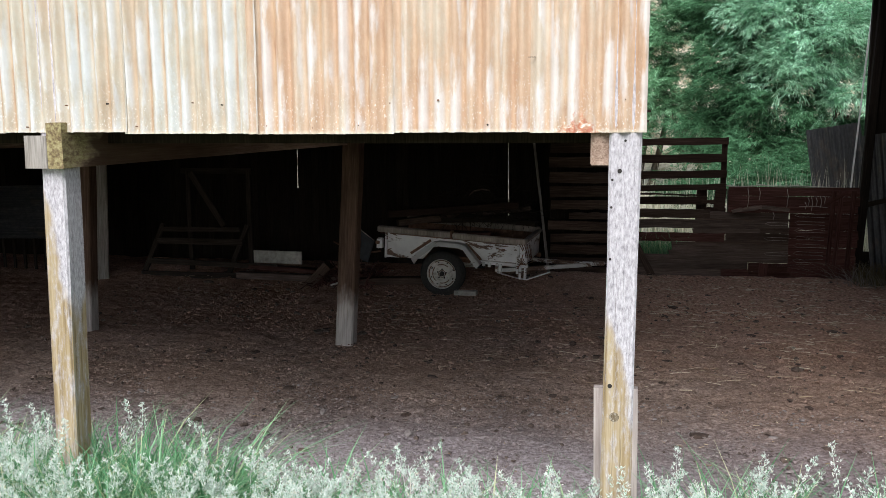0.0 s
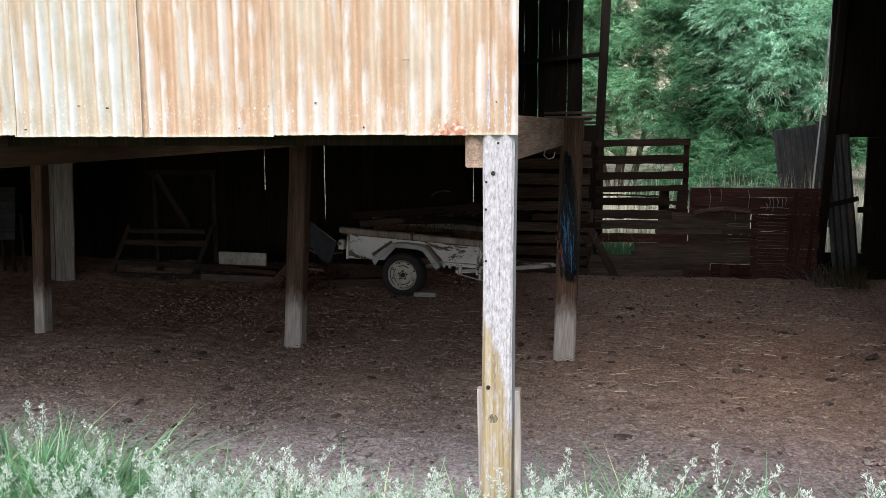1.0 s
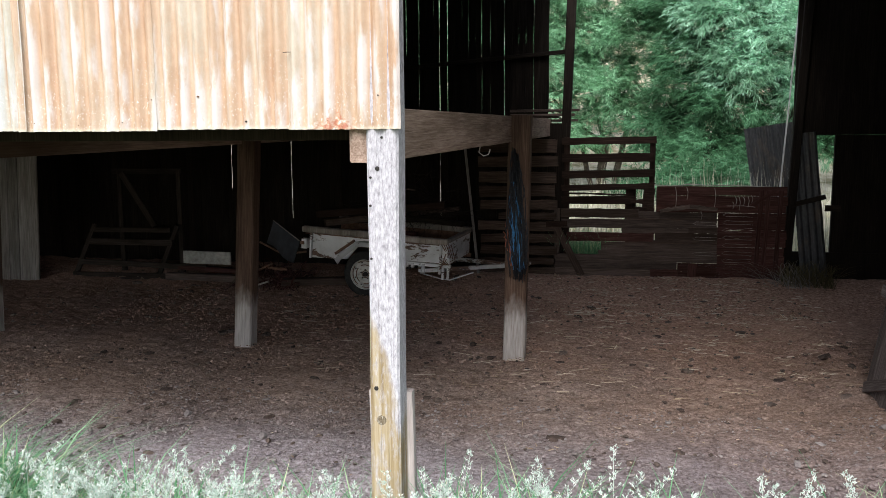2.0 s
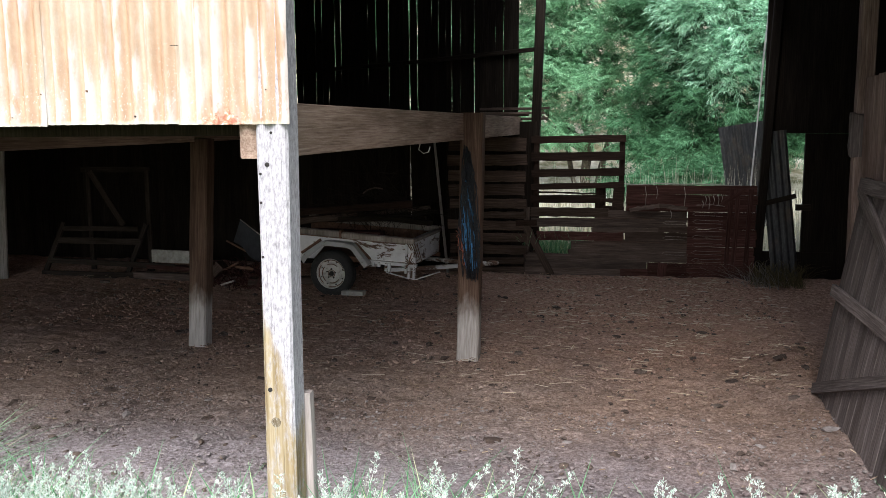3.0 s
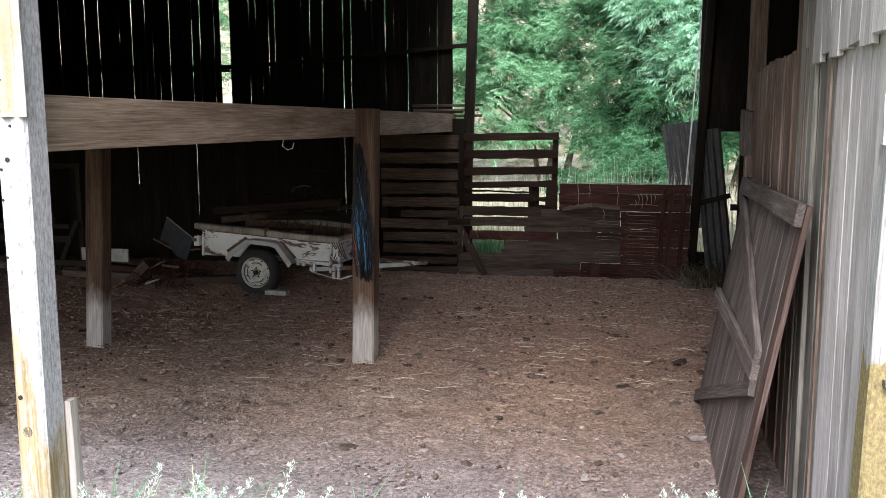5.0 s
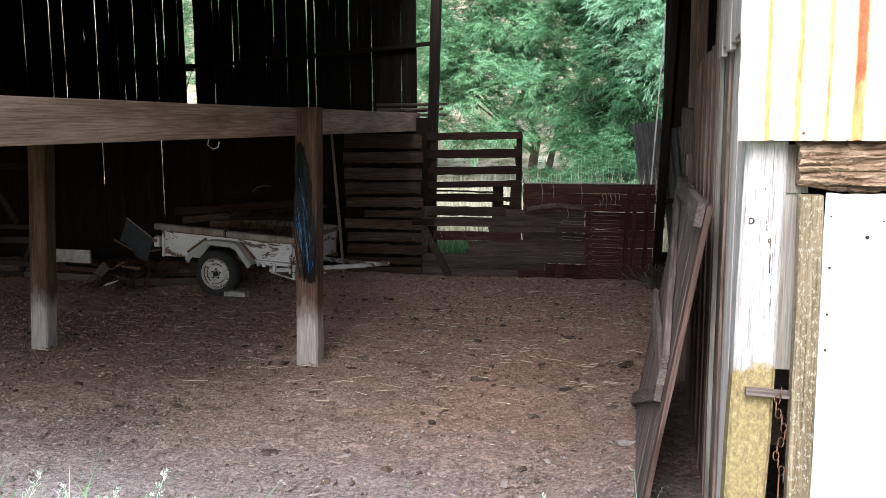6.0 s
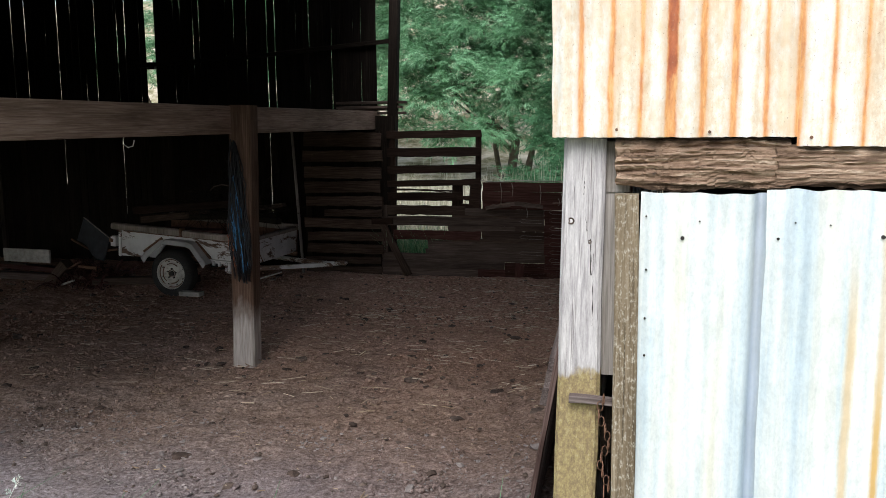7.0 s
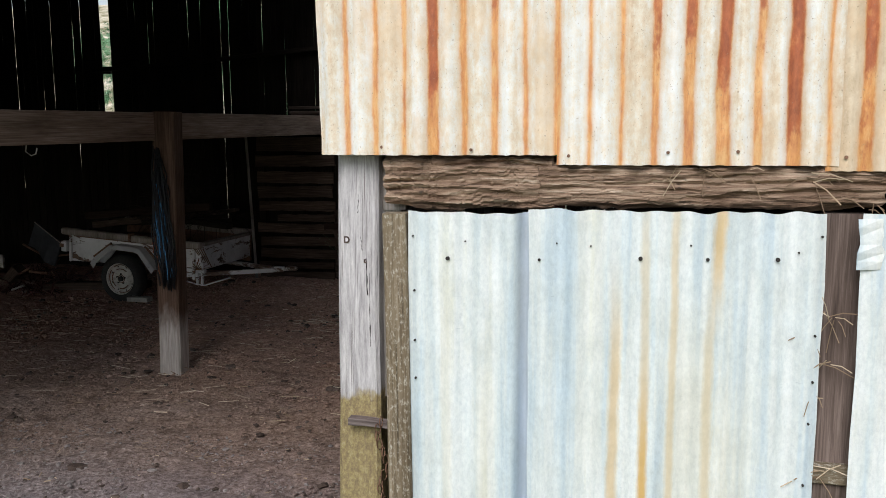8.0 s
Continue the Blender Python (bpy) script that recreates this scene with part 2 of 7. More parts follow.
def zinc(name, runs, painted_relief=None):
    """Weathered galvanised sheet: broad pale bands, fine scratches, a few ochre runs (place, half width, strength, from height, to height)."""
    m = Mat(name, 0.5, 0.1)
    tc = m.node("TexCoord")
    sep = m.node("SeparateXYZ")
    m.link(tc.outputs["Object"], sep.inputs[0])
    band = m.noise(m.coords((15, 1, 0.7)), 1.0, 5, 0.6)
    c = m.ramp(band, [(0.3, (0.46, 0.57, 0.66)), (0.42, (0.6, 0.69, 0.75)), (0.5, (0.72, 0.77, 0.78)), (0.58, (0.8, 0.83, 0.84)), (0.7, (0.73, 0.75, 0.69))])
    cloud = m.noise(m.coords((7, 7, 3.0)), 1.0, 6, 0.7)
    c = m.mix(m.math("MULTIPLY", m.step(cloud, 0.5, 0.66), 0.6), c, (0.62, 0.69, 0.72))
    spangle = m.noise(m.coords((110, 110, 70)), 1.0, 6, 0.75)
    c = m.mix(0.55, c, m.ramp(spangle, [(0.36, (0.8, 0.82, 0.84)), (0.5, (0.97, 0.98, 0.98)), (0.62, (1.1, 1.09, 1.07))]), "MULTIPLY")
    scratch = m.noise(m.coords((26, 1, 240)), 1.0, 4, 0.6)
    where = m.noise(m.coords((6, 1, 6), vary=False), 1.0, 3)
    c = m.mix(m.math("MULTIPLY", m.math("MULTIPLY", m.step(scratch, 0.66, 0.72), 0.5), m.step(where, 0.54, 0.64)), c, (0.36, 0.42, 0.47))
    wander = m.math("MULTIPLY", m.math("SUBTRACT", m.noise(m.coords((2, 1, 3.5)), 1.0, 3), 0.5), 0.022)
    grit = m.math("SUBTRACT", m.noise(m.coords((160, 1, 26)), 1.0, 6, 0.75), 0.5)
    for place, half, strength, low, high in runs:
        d = m.math("ABSOLUTE", m.math("SUBTRACT", m.math("ADD", sep.outputs["X"], wander), place))
        e = m.math("ADD", m.math("SUBTRACT", half, d), m.math("MULTIPLY", grit, half * 1.6))
        tall = m.math("MULTIPLY", m.step(sep.outputs["Z"], low - 0.1, low + 0.15), m.step(sep.outputs["Z"], high + 0.1, high - 0.25))
        k = m.math("MULTIPLY", m.math("MULTIPLY", m.step(e, -half, half * 0.6), tall), strength)
        c = m.mix(k, c, m.mix(strength, (0.72, 0.68, 0.5), (0.68, 0.42, 0.12)))
    # blue-grey band painted as the shade in the fold beside the overlap
    if painted_relief:
        d = m.math("ABSOLUTE", m.math("SUBTRACT", sep.outputs["X"], painted_relief))
        c = m.mix(m.math("MULTIPLY", m.step(d, 0.024, 0.004), 0.7), c, (0.36, 0.42, 0.52))
    stain = m.noise(m.coords((10, 10, 8)), 1.0, 7, 0.75)
    c = m.mix(0.5, c, m.ramp(stain, [(0.3, (0.78, 0.78, 0.74)), (0.6, (1.06, 1.06, 1.06))]), "MULTIPLY")
    m.bump(m.noise(m.coords((40, 40, 25)), 1.0, 6), 0.2, 0.002)
    return m.color(c).m


def grainy(name, stops, scale=20.0, rough=0.9, bump=0.5, distance=0.01, metal=0.0, vary=True):
    m = Mat(name, rough, metal)
    n = m.noise(m.coords((1, 1, 1), vary=vary), scale, 7, 0.65)
    n2 = m.noise(m.coords((1, 1, 1), vary=vary), scale * 0.17, 3)
    c = m.ramp(n, stops)
    c = m.mix(0.7, c, m.ramp(n2, [(0.3, (0.6, 0.6, 0.6)), (0.7, (1.2, 1.2, 1.2))]), "MULTIPLY")
    m.bump(n, bump, distance)
    return m.color(c).m


def blades(name, stops, rough=0.6, through_light=0.25, patchy=False):
    """Thin leaves: a tone for each, some light let through."""
    m = Mat(name, rough, 0.0, 0.25)
    g = m.node("NewGeometry")
    c = m.ramp(g.outputs["Random Per Island"], stops)
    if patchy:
        # broad patches of tone stand in for shaded pockets and bright clumps
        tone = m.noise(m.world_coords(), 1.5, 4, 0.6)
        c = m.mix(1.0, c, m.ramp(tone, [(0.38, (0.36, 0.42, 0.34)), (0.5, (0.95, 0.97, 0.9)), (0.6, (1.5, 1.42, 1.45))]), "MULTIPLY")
    m.color(c)
    tr = m.node("BsdfTranslucent")
    m.link(c, tr.inputs["Color"])
    ms = m.node("MixShader")
    ms.inputs[0].default_value = through_light
    m.link(m.b.outputs[0], ms.inputs[1])
    m.link(tr.outputs[0], ms.inputs[2])
    m.link(ms.outputs[0], m.t.nodes["Material Output"].inputs["Surface"])
    return m.m


def ground_material():
    m = Mat("earth", 0.95, 0.0, 0.15)
    p = m.world_coords()
    sep = m.node("SeparateXYZ")
    m.link(p, sep.inputs[0])
    fine = m.noise(p, 38, 8, 0.7)
    clod = m.noise(p, 9, 6, 0.6)
    broad = m.noise(p, 0.9, 4)
    dirt = m.ramp(fine, [(0.32, (0.12, 0.084, 0.066)), (0.45, (0.22, 0.158, 0.126)), (0.55, (0.3, 0.223, 0.182)), (0.7, (0.47, 0.385, 0.33))])
    dirt = m.mix(0.8, dirt, m.ramp(clod, [(0.34, (0.55, 0.52, 0.5)), (0.45, (0.92, 0.91, 0.9)), (0.56, (1.16, 1.15, 1.13))]), "MULTIPLY")
    dirt = m.mix(0.8, dirt, m.ramp(broad, [(0.35, (0.75, 0.7, 0.66)), (0.65, (1.15, 1.15, 1.15))]), "MULTIPLY")
    # greyer, stonier strip along the drip line
    strip = m.step(m.math("ADD", sep.outputs["Y"], m.math("MULTIPLY", broad, 1.2)), 3.3, 1.6)
    grey = m.ramp(fine, [(0.3, (0.1, 0.08, 0.076)), (0.47, (0.21, 0.175, 0.172)), (0.7, (0.42, 0.37, 0.37))])
    dirt = m.mix(m.math("MULTIPLY", strip, 0.9), dirt, grey)
    # pale dust at the left front, lightened also for daylight missing under the wall
    dusty_lit = m.math("MULTIPLY", m.step(m.math("ADD", sep.outputs["Y"], m.math("MULTIPLY", broad, 1.0)), 2.7, 1.0), m.step(m.math("ADD", sep.outputs["X"], broad), 1.6, 0.0))
    dirt = m.mix(dusty_lit, dirt, m.ramp(fine, [(0.35, (0.19, 0.145, 0.13)), (0.47, (0.4, 0.325, 0.31)), (0.65, (0.6, 0.52, 0.51))]))
    # right part multiplied darker, in place of the lesser light there
    right_shade = m.math("MULTIPLY", m.step(m.math("ADD", sep.outputs["X"], broad), 0.6, 2.2), m.step(sep.outputs["Y"], 6.0, 3.0))
    dirt = m.mix(m.math("MULTIPLY", right_shade, 0.85), dirt, (0.84, 0.79, 0.78), "MULTIPLY")
    # rusty brown litter trodden into the middle and the back of the bay
    litter_mask = m.step(m.noise(p, 0.75, 5, 0.6), 0.4, 0.6)
    rusty = m.ramp(fine, [(0.32, (0.13, 0.078, 0.053)), (0.47, (0.25, 0.16, 0.113)), (0.58, (0.33, 0.225, 0.165)), (0.7, (0.46, 0.345, 0.27))])
    inner = m.step(m.math("ADD", sep.outputs["Y"], broad), 2.2, 3.4)
    dirt = m.mix(m.math("MULTIPLY", m.math("MULTIPLY", litter_mask, inner), 0.6), dirt, rusty)
    # chaff by the back fence, its colour raised for the light from behind
    lit_chaff = m.math("MULTIPLY", m.step(m.math("ADD", sep.outputs["Y"], broad), 5.2, 6.6), m.step(m.math("ADD", sep.outputs["X"], m.math("MULTIPLY", broad, 1.5)), 0.0, 1.4))
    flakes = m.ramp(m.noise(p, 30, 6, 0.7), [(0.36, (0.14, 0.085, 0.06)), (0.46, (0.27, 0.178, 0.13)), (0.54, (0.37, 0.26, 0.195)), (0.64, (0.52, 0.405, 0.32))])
    dirt = m.mix(m.math("MULTIPLY", lit_chaff, 0.85), dirt, flakes)
    # warmer with depth, and brighter in place of light from the open back
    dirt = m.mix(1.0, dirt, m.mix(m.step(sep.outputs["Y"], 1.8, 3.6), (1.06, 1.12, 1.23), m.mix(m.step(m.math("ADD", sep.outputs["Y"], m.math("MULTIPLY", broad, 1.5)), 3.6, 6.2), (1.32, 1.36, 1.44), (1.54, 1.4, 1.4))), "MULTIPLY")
    # pasture outside
    grassy = m.ramp(m.noise(p, 3.0, 6), [(0.3, (0.05, 0.075, 0.02)), (0.55, (0.13, 0.15, 0.05)), (0.75, (0.3, 0.26, 0.13))])
    dry = m.ramp(m.noise(p, 1.2, 6), [(0.3, (0.2, 0.24, 0.1)), (0.5, (0.52, 0.48, 0.32)), (0.75, (0.75, 0.7, 0.55))])
    under = m.ramp(m.noise(p, 1.6, 7, 0.7), [(0.33, (0.1, 0.11, 0.05)), (0.44, (0.32, 0.29, 0.18)), (0.54, (0.6, 0.54, 0.42)), (0.66, (0.8, 0.75, 0.64))])
    dry = m.mix(m.step(sep.outputs["Y"], 12.0, 13.5), dry, under)
    out_front = m.step(sep.outputs["Y"], 0.1, -0.5)
    out_back = m.step(sep.outputs["Y"], 7.8, 8.3)
    c = m.mix(out_front, dirt, grassy)
    c = m.mix(out_back, c, dry)
    m.bump(m.math("ADD", fine, m.math("MULTIPLY", clod, 2.0)), 0.9, 0.02)
    return m.color(c).m


M_GREY = wood("grey_wood", (0.16, 0.145, 0.135), (0.38, 0.36, 0.35), (0.6, 0.58, 0.57))
M_POST = wood("pale_post_wood", (0.2, 0.19, 0.2), (0.44, 0.43, 0.45), (0.7, 0.69, 0.7), bump=0.8, extra=heartwood(1.36, 4.2))
M_POST2 = wood("yellow_post_wood", (0.2, 0.19, 0.2), (0.44, 0.43, 0.45), (0.7, 0.69, 0.7), extra=heartwood(1.75, 4.5))
M_RPOST = wood("lichened_post_wood", (0.22, 0.21, 0.22), (0.46, 0.45, 0.47), (0.7, 0.69, 0.7), bump=0.9, extra=lichened(1.5, 1.53, 0.95))
M_SPLICE = wood("pinkish_grey_wood", (0.36, 0.31, 0.31), (0.56, 0.5, 0.5), (0.72, 0.67, 0.67))
M_JAMB = wood("spotted_jamb_wood", (0.09, 0.07, 0.05), (0.21, 0.17, 0.12), (0.34, 0.295, 0.235), extra=spotted)


def split_timber():
    """Old lintel wood: hard pale ribs along x with dark eaten lines between them."""
    m = Mat("gnarled_beam_wood", 0.9)
    bend = m.noise(m.coords((5, 5, 9)), 1.0, 3)
    line = m.noise(m.coords((5, 40, 130)), 1.0, 8, 0.72, 0.8)
    c = m.ramp(line, [(0.35, (0.08, 0.048, 0.033)), (0.46, (0.24, 0.158, 0.108)), (0.56, (0.38, 0.275, 0.2)), (0.68, (0.58, 0.48, 0.39))])
    c = m.mix(0.8, c, m.ramp(bend, [(0.35, (0.62, 0.54, 0.48)), (0.65, (1.2, 1.2, 1.2))]), "MULTIPLY")
    pit = m.noise(m.coords((30, 60, 90)), 1.0, 5, 0.6)
    c = m.mix(m.math("MULTIPLY", m.step(pit, 0.38, 0.32), 0.8), c, (0.05, 0.035, 0.025))
    m.bump(line, 1.0, 0.008)
    return m.color(c).m


M_GNARL = split_timber()
M_BEAM = wood("brown_beam_wood", (0.15, 0.1, 0.08), (0.35, 0.255, 0.21), (0.56, 0.455, 0.4), crack=0.4)


def mossy_end(m, c):
    """Mossy sawn end, then a darker stretch along the timber."""
    tc = m.node("TexCoord")
    sep = m.node("SeparateXYZ")
    m.link(tc.outputs["Object"], sep.inputs[0])
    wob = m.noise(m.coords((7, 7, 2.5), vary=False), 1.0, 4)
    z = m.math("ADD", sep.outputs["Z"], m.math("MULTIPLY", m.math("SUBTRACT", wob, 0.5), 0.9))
    dark_run = m.math("MULTIPLY", m.step(z, 0.16, 0.3), m.step(z, 2.6, 1.2))
    c = m.mix(m.math("MULTIPLY", dark_run, 0.85), c, (0.05, 0.026, 0.016))
    moss = m.ramp(m.noise(m.coords((60, 60, 40)), 1.0, 6), [(0.38, (0.11, 0.08, 0.04)), (0.5, (0.24, 0.2, 0.09)), (0.62, (0.36, 0.33, 0.17))])
    return m.mix(m.math("MULTIPLY", m.step(z, 0.3, 0.12), 0.8), c, moss)


def rubbed(m, c):
    """Foot rubbed pale by stock."""
    tc = m.node("TexCoord")
    sep = m.node("SeparateXYZ")
    m.link(tc.outputs["Object"], sep.inputs[0])
    wob = m.noise(m.coords((8, 8, 3), vary=False), 1.0, 4)
    h = m.math("ADD", sep.outputs["Z"], m.math("MULTIPLY", m.math("SUBTRACT", wob, 0.5), 0.5))
    pale = m.ramp(m.noise(m.coords((60, 60, 5)), 1.0, 6), [(0.3, (0.3, 0.26, 0.23)), (0.7, (0.58, 0.53, 0.5))])
    return m.mix(m.step(h, 0.85, 0.6), c, pale)


M_MOSSY = wood("mossy_beam_wood", (0.15, 0.1, 0.08), (0.35, 0.255, 0.21), (0.56, 0.455, 0.4), crack=0.4, extra=mossy_end)
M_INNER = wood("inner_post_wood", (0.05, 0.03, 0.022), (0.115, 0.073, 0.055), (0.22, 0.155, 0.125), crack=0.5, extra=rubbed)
# board wood darkened for the dim interior of the barn
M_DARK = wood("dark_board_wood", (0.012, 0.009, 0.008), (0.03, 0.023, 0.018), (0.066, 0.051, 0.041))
# near black: the deep shade at the back is put into the colour
M_GLOOM = wood("deep_shade_wood", (0.006, 0.005, 0.004), (0.016, 0.012, 0.01), (0.035, 0.028, 0.023))
M_FENCE = wood("fence_wood", (0.045, 0.033, 0.03), (0.125, 0.095, 0.086), (0.26, 0.21, 0.195))
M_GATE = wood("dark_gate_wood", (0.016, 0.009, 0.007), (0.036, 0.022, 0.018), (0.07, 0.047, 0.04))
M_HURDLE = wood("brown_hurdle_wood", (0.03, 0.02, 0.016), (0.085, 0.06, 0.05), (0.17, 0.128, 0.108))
M_RACK = wood("dark_rack_wood", (0.016, 0.013, 0.011), (0.038, 0.031, 0.027), (0.08, 0.066, 0.058))
M_RED = wood("red_painted_wood", (0.03, 0.012, 0.011), (0.085, 0.037, 0.033), (0.17, 0.1, 0.09))
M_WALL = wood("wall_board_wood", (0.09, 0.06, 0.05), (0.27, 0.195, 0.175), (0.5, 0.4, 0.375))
M_DOOR = wood("door_board_wood", (0.06, 0.046, 0.045), (0.165, 0.137, 0.137), (0.34, 0.3, 0.305))
M_EDGE = wood("brown_edge_wood", (0.05, 0.03, 0.027), (0.135, 0.09, 0.083), (0.26, 0.195, 0.185))
M_PALE = wood("daylit_board_wood", (0.36, 0.335, 0.36), (0.68, 0.645, 0.685), (0.86, 0.83, 0.87))
RUST = [(0.0, (0.6, 0.41, 0.23)), (0.3, (0.5, 0.28, 0.12)), (0.55, (0.36, 0.15, 0.065)), (0.8, (0.22, 0.08, 0.05))]


def sunworn(name, low, mid, high, gleam, flake=None):
    """Thinly rusted sheet iron: peach and cream bands, zinc showing and highlights painted on the ridges, tan lines
    down the valleys.
    """
    m = Mat(name, 0.5, 0.0)
    tc = m.node("TexCoord")
    sep = m.node("SeparateXYZ")
    m.link(tc.outputs["Object"], sep.inputs[0])
    wander = m.math("MULTIPLY", m.math("SUBTRACT", m.noise(m.coords((3, 1, 2)), 1.0, 3), 0.5), 0.012)
    x = m.math("DIVIDE", m.math("ADD", sep.outputs["X"], wander), FINE)
    index = m.math("ROUND", x)
    d = m.math("MULTIPLY", m.math("SUBTRACT", x, index), 2.0)
    off = m.math("ABSOLUTE", d)
    own = m.node("TexWhiteNoise")
    own.noise_dimensions = "2D"
    both = m.node("CombineXYZ")
    m.link(index, both.inputs[0])
    m.link(m.node("ObjectInfo").outputs["Random"], both.inputs[1])
    m.link(both.outputs[0], own.inputs["Vector"])
    each = own.outputs["Value"]
    drift = m.noise(m.coords((10, 1, 1.1)), 1.0, 4, 0.55)
    grain = m.noise(m.coords((60, 60, 30)), 1.0, 7, 0.75)
    tone = m.math("ADD", m.math("MULTIPLY", drift, 0.75), m.math("MULTIPLY", grain, 0.25))
    c = m.ramp(tone, [(0.36, low), (0.5, mid), (0.6, high)])
    # zinc patches along the ridges, painted as highlights too, more of them low down
    gap = m.noise(m.coords((13, 1, 2.4)), 1.0, 5, 0.6)
    fall = m.math("MULTIPLY", m.step(sep.outputs["Z"], 0.75, 0.1), 0.07)
    painted_relief = m.math("MULTIPLY", m.step(m.math("ADD", gap, fall), 0.5, 0.62), m.step(off, 0.15, 0.6))
    c = m.mix(m.math("MULTIPLY", painted_relief, 0.62), c, gleam)
    # each valley's own line of rust, also its painted shading, strongest beside the middle
    line = m.math("MULTIPLY", m.step(m.math("ABSOLUTE", m.math("SUBTRACT", d, 0.12)), 0.42, 0.05), m.math("ADD", 0.25, m.math("MULTIPLY", each, 0.65)))
    fade = m.step(m.noise(m.coords((6, 1, 2.0)), 1.0, 3), 0.32, 0.56)
    rust = m.ramp(m.noise(m.coords((50, 1, 8)), 1.0, 5), [(0.36, (0.34, 0.2, 0.12)), (0.5, (0.45, 0.29, 0.18)), (0.64, (0.52, 0.38, 0.26))])
    c = m.mix(m.math("MULTIPLY", line, fade), c, rust)
    # flecks of white oxide and pin rust towards the foot
    foot = m.step(m.math("ADD", sep.outputs["Z"], m.math("MULTIPLY", gap, 0.5)), 0.6, 0.22)
    fleck = m.noise(m.coords((120, 120, 75)), 1.0, 5, 0.65)
    c = m.mix(m.math("MULTIPLY", m.math("MULTIPLY", m.step(fleck, 0.58, 0.66), foot), 0.8), c, (0.84, 0.83, 0.82))
    c = m.mix(m.math("MULTIPLY", m.math("MULTIPLY", m.step(fleck, 0.4, 0.33), foot), 0.6), c, (0.46, 0.3, 0.2))
    hem = m.step(m.math("ADD", sep.outputs["Z"], m.math("MULTIPLY", grain, 0.03)), 0.034, 0.018)
    c = m.mix(m.math("MULTIPLY", hem, 0.6), c, (0.72, 0.66, 0.56))
    if flake:
        dx = m.math("ABSOLUTE", m.math("SUBTRACT", sep.outputs["X"], flake))
        patch = m.math("ADD", m.math("ADD", m.math("MULTIPLY", dx, 7.0), m.math("MULTIPLY", sep.outputs["Z"], 9.0)), m.math("MULTIPLY", m.noise(m.coords((45, 1, 30), vary=False), 1.0, 5, 0.7), 2.4))
        shade = m.ramp(m.noise(m.coords((30, 1, 40), vary=False), 1.0, 5, 0.7), [(0.42, (0.45, 0.14, 0.08)), (0.52, (0.58, 0.36, 0.24)), (0.58, (0.84, 0.82, 0.8))])
        c = m.mix(m.math("MULTIPLY", m.step(patch, 2.0, 1.5), 0.9), c, shade)
    dirt = m.noise(m.coords((9, 9, 9)), 1.0, 6, 0.7)
    c = m.mix(0.5, c, m.ramp(dirt, [(0.32, (0.78, 0.76, 0.73)), (0.6, (1.05, 1.05, 1.05))]), "MULTIPLY")
    m.bump(m.math("ADD", m.noise(m.coords((45, 45, 30)), 1.0, 6), m.math("MULTIPLY", fleck, 0.5)), 0.3, 0.002)
    return m.color(c).m


PEACH, CREAM, PALE, GLEAM = (0.5, 0.32, 0.215), (0.55, 0.4, 0.29), (0.57, 0.49, 0.4), (0.74, 0.73, 0.75)
M_CREAM = sunworn("pale_rusted_iron", PEACH, CREAM, PALE, GLEAM)
M_CREAMFOOT = sunworn("pale_iron_rusted_at_the_foot", PEACH, CREAM, PALE, GLEAM, 0.2)
M_BLUISH = sunworn("bluish_rusted_iron", (0.5, 0.4, 0.3), (0.53, 0.49, 0.41), (0.55, 0.57, 0.55), (0.66, 0.69, 0.73))
IRON = [(0.37, (0.64, 0.5, 0.36)), (0.45, (0.74, 0.66, 0.54)), (0.51, (0.78, 0.76, 0.71)), (0.59, (0.82, 0.84, 0.85))]
M_ORANGE1 = rusted("orange_streaked_iron", IRON, (0.0, 0.62, 0.7, 0.55, 0.93, 0.66, 0.7, 0.45, 0.5), 0.6)
M_ORANGE2 = rusted("red_streaked_iron", IRON, (0.6, 0.55, 0.62, 0.74, 0.84, 0.95, 0.78, 1.0, 0.6), 0.3)
M_ORANGE3 = rusted("rust_covered_iron", [(0.38, (0.5, 0.38, 0.26)), (0.46, (0.62, 0.5, 0.36)), (0.56, (0.7, 0.6, 0.47))], (0.8, 0.95, 0.5, 0.7, 0.9, 0.6, 0.7, 0.5, 0.6), 0.7)
M_ORANGE = rusted("orange_rusted_iron", IRON, (0.5, 0.7, 0.55, 0.8, 0.65, 0.6, 0.75, 0.5, 0.6), 0.5)
M_ZINC = zinc("pale_zinc_iron", [(0.1, 0.012, 0.25, 0.6, 1.5)])
M_ZINC1 = zinc("pale_zinc_iron_with_shaded_fold", [(0.1, 0.012, 0.25, 0.6, 1.5), (0.2, 0.02, 0.2, 0.3, 1.3)], 0.299)
M_ZINC2 = zinc("ochre_streaked_zinc_iron", [(0.287, 0.008, 0.95, 0.0, 1.25), (0.283, 0.008, 0.5, 1.0, 1.7), (0.35, 0.007, 0.6, 0.5, 1.75), (0.213, 0.01, 0.7, 0.0, 1.45),
                                            (0.449, 0.011, 0.8, 1.4, 1.8), (0.434, 0.009, 0.55, 0.0, 1.45), (0.4, 0.05, 0.25, 0.3, 1.4), (0.5, 0.03, 0.25, 0.5, 1.25), (0.15, 0.03, 0.12, 0.9, 1.75)])
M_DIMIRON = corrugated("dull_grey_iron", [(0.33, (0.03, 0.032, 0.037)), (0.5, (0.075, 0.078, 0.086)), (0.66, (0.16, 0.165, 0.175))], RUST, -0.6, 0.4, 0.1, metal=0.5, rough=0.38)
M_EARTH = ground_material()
M_CLOD = grainy("dung_and_clods", [(0.3, (0.05, 0.036, 0.03)), (0.55, (0.13, 0.095, 0.078)), (0.8, (0.27, 0.21, 0.18))], 30)
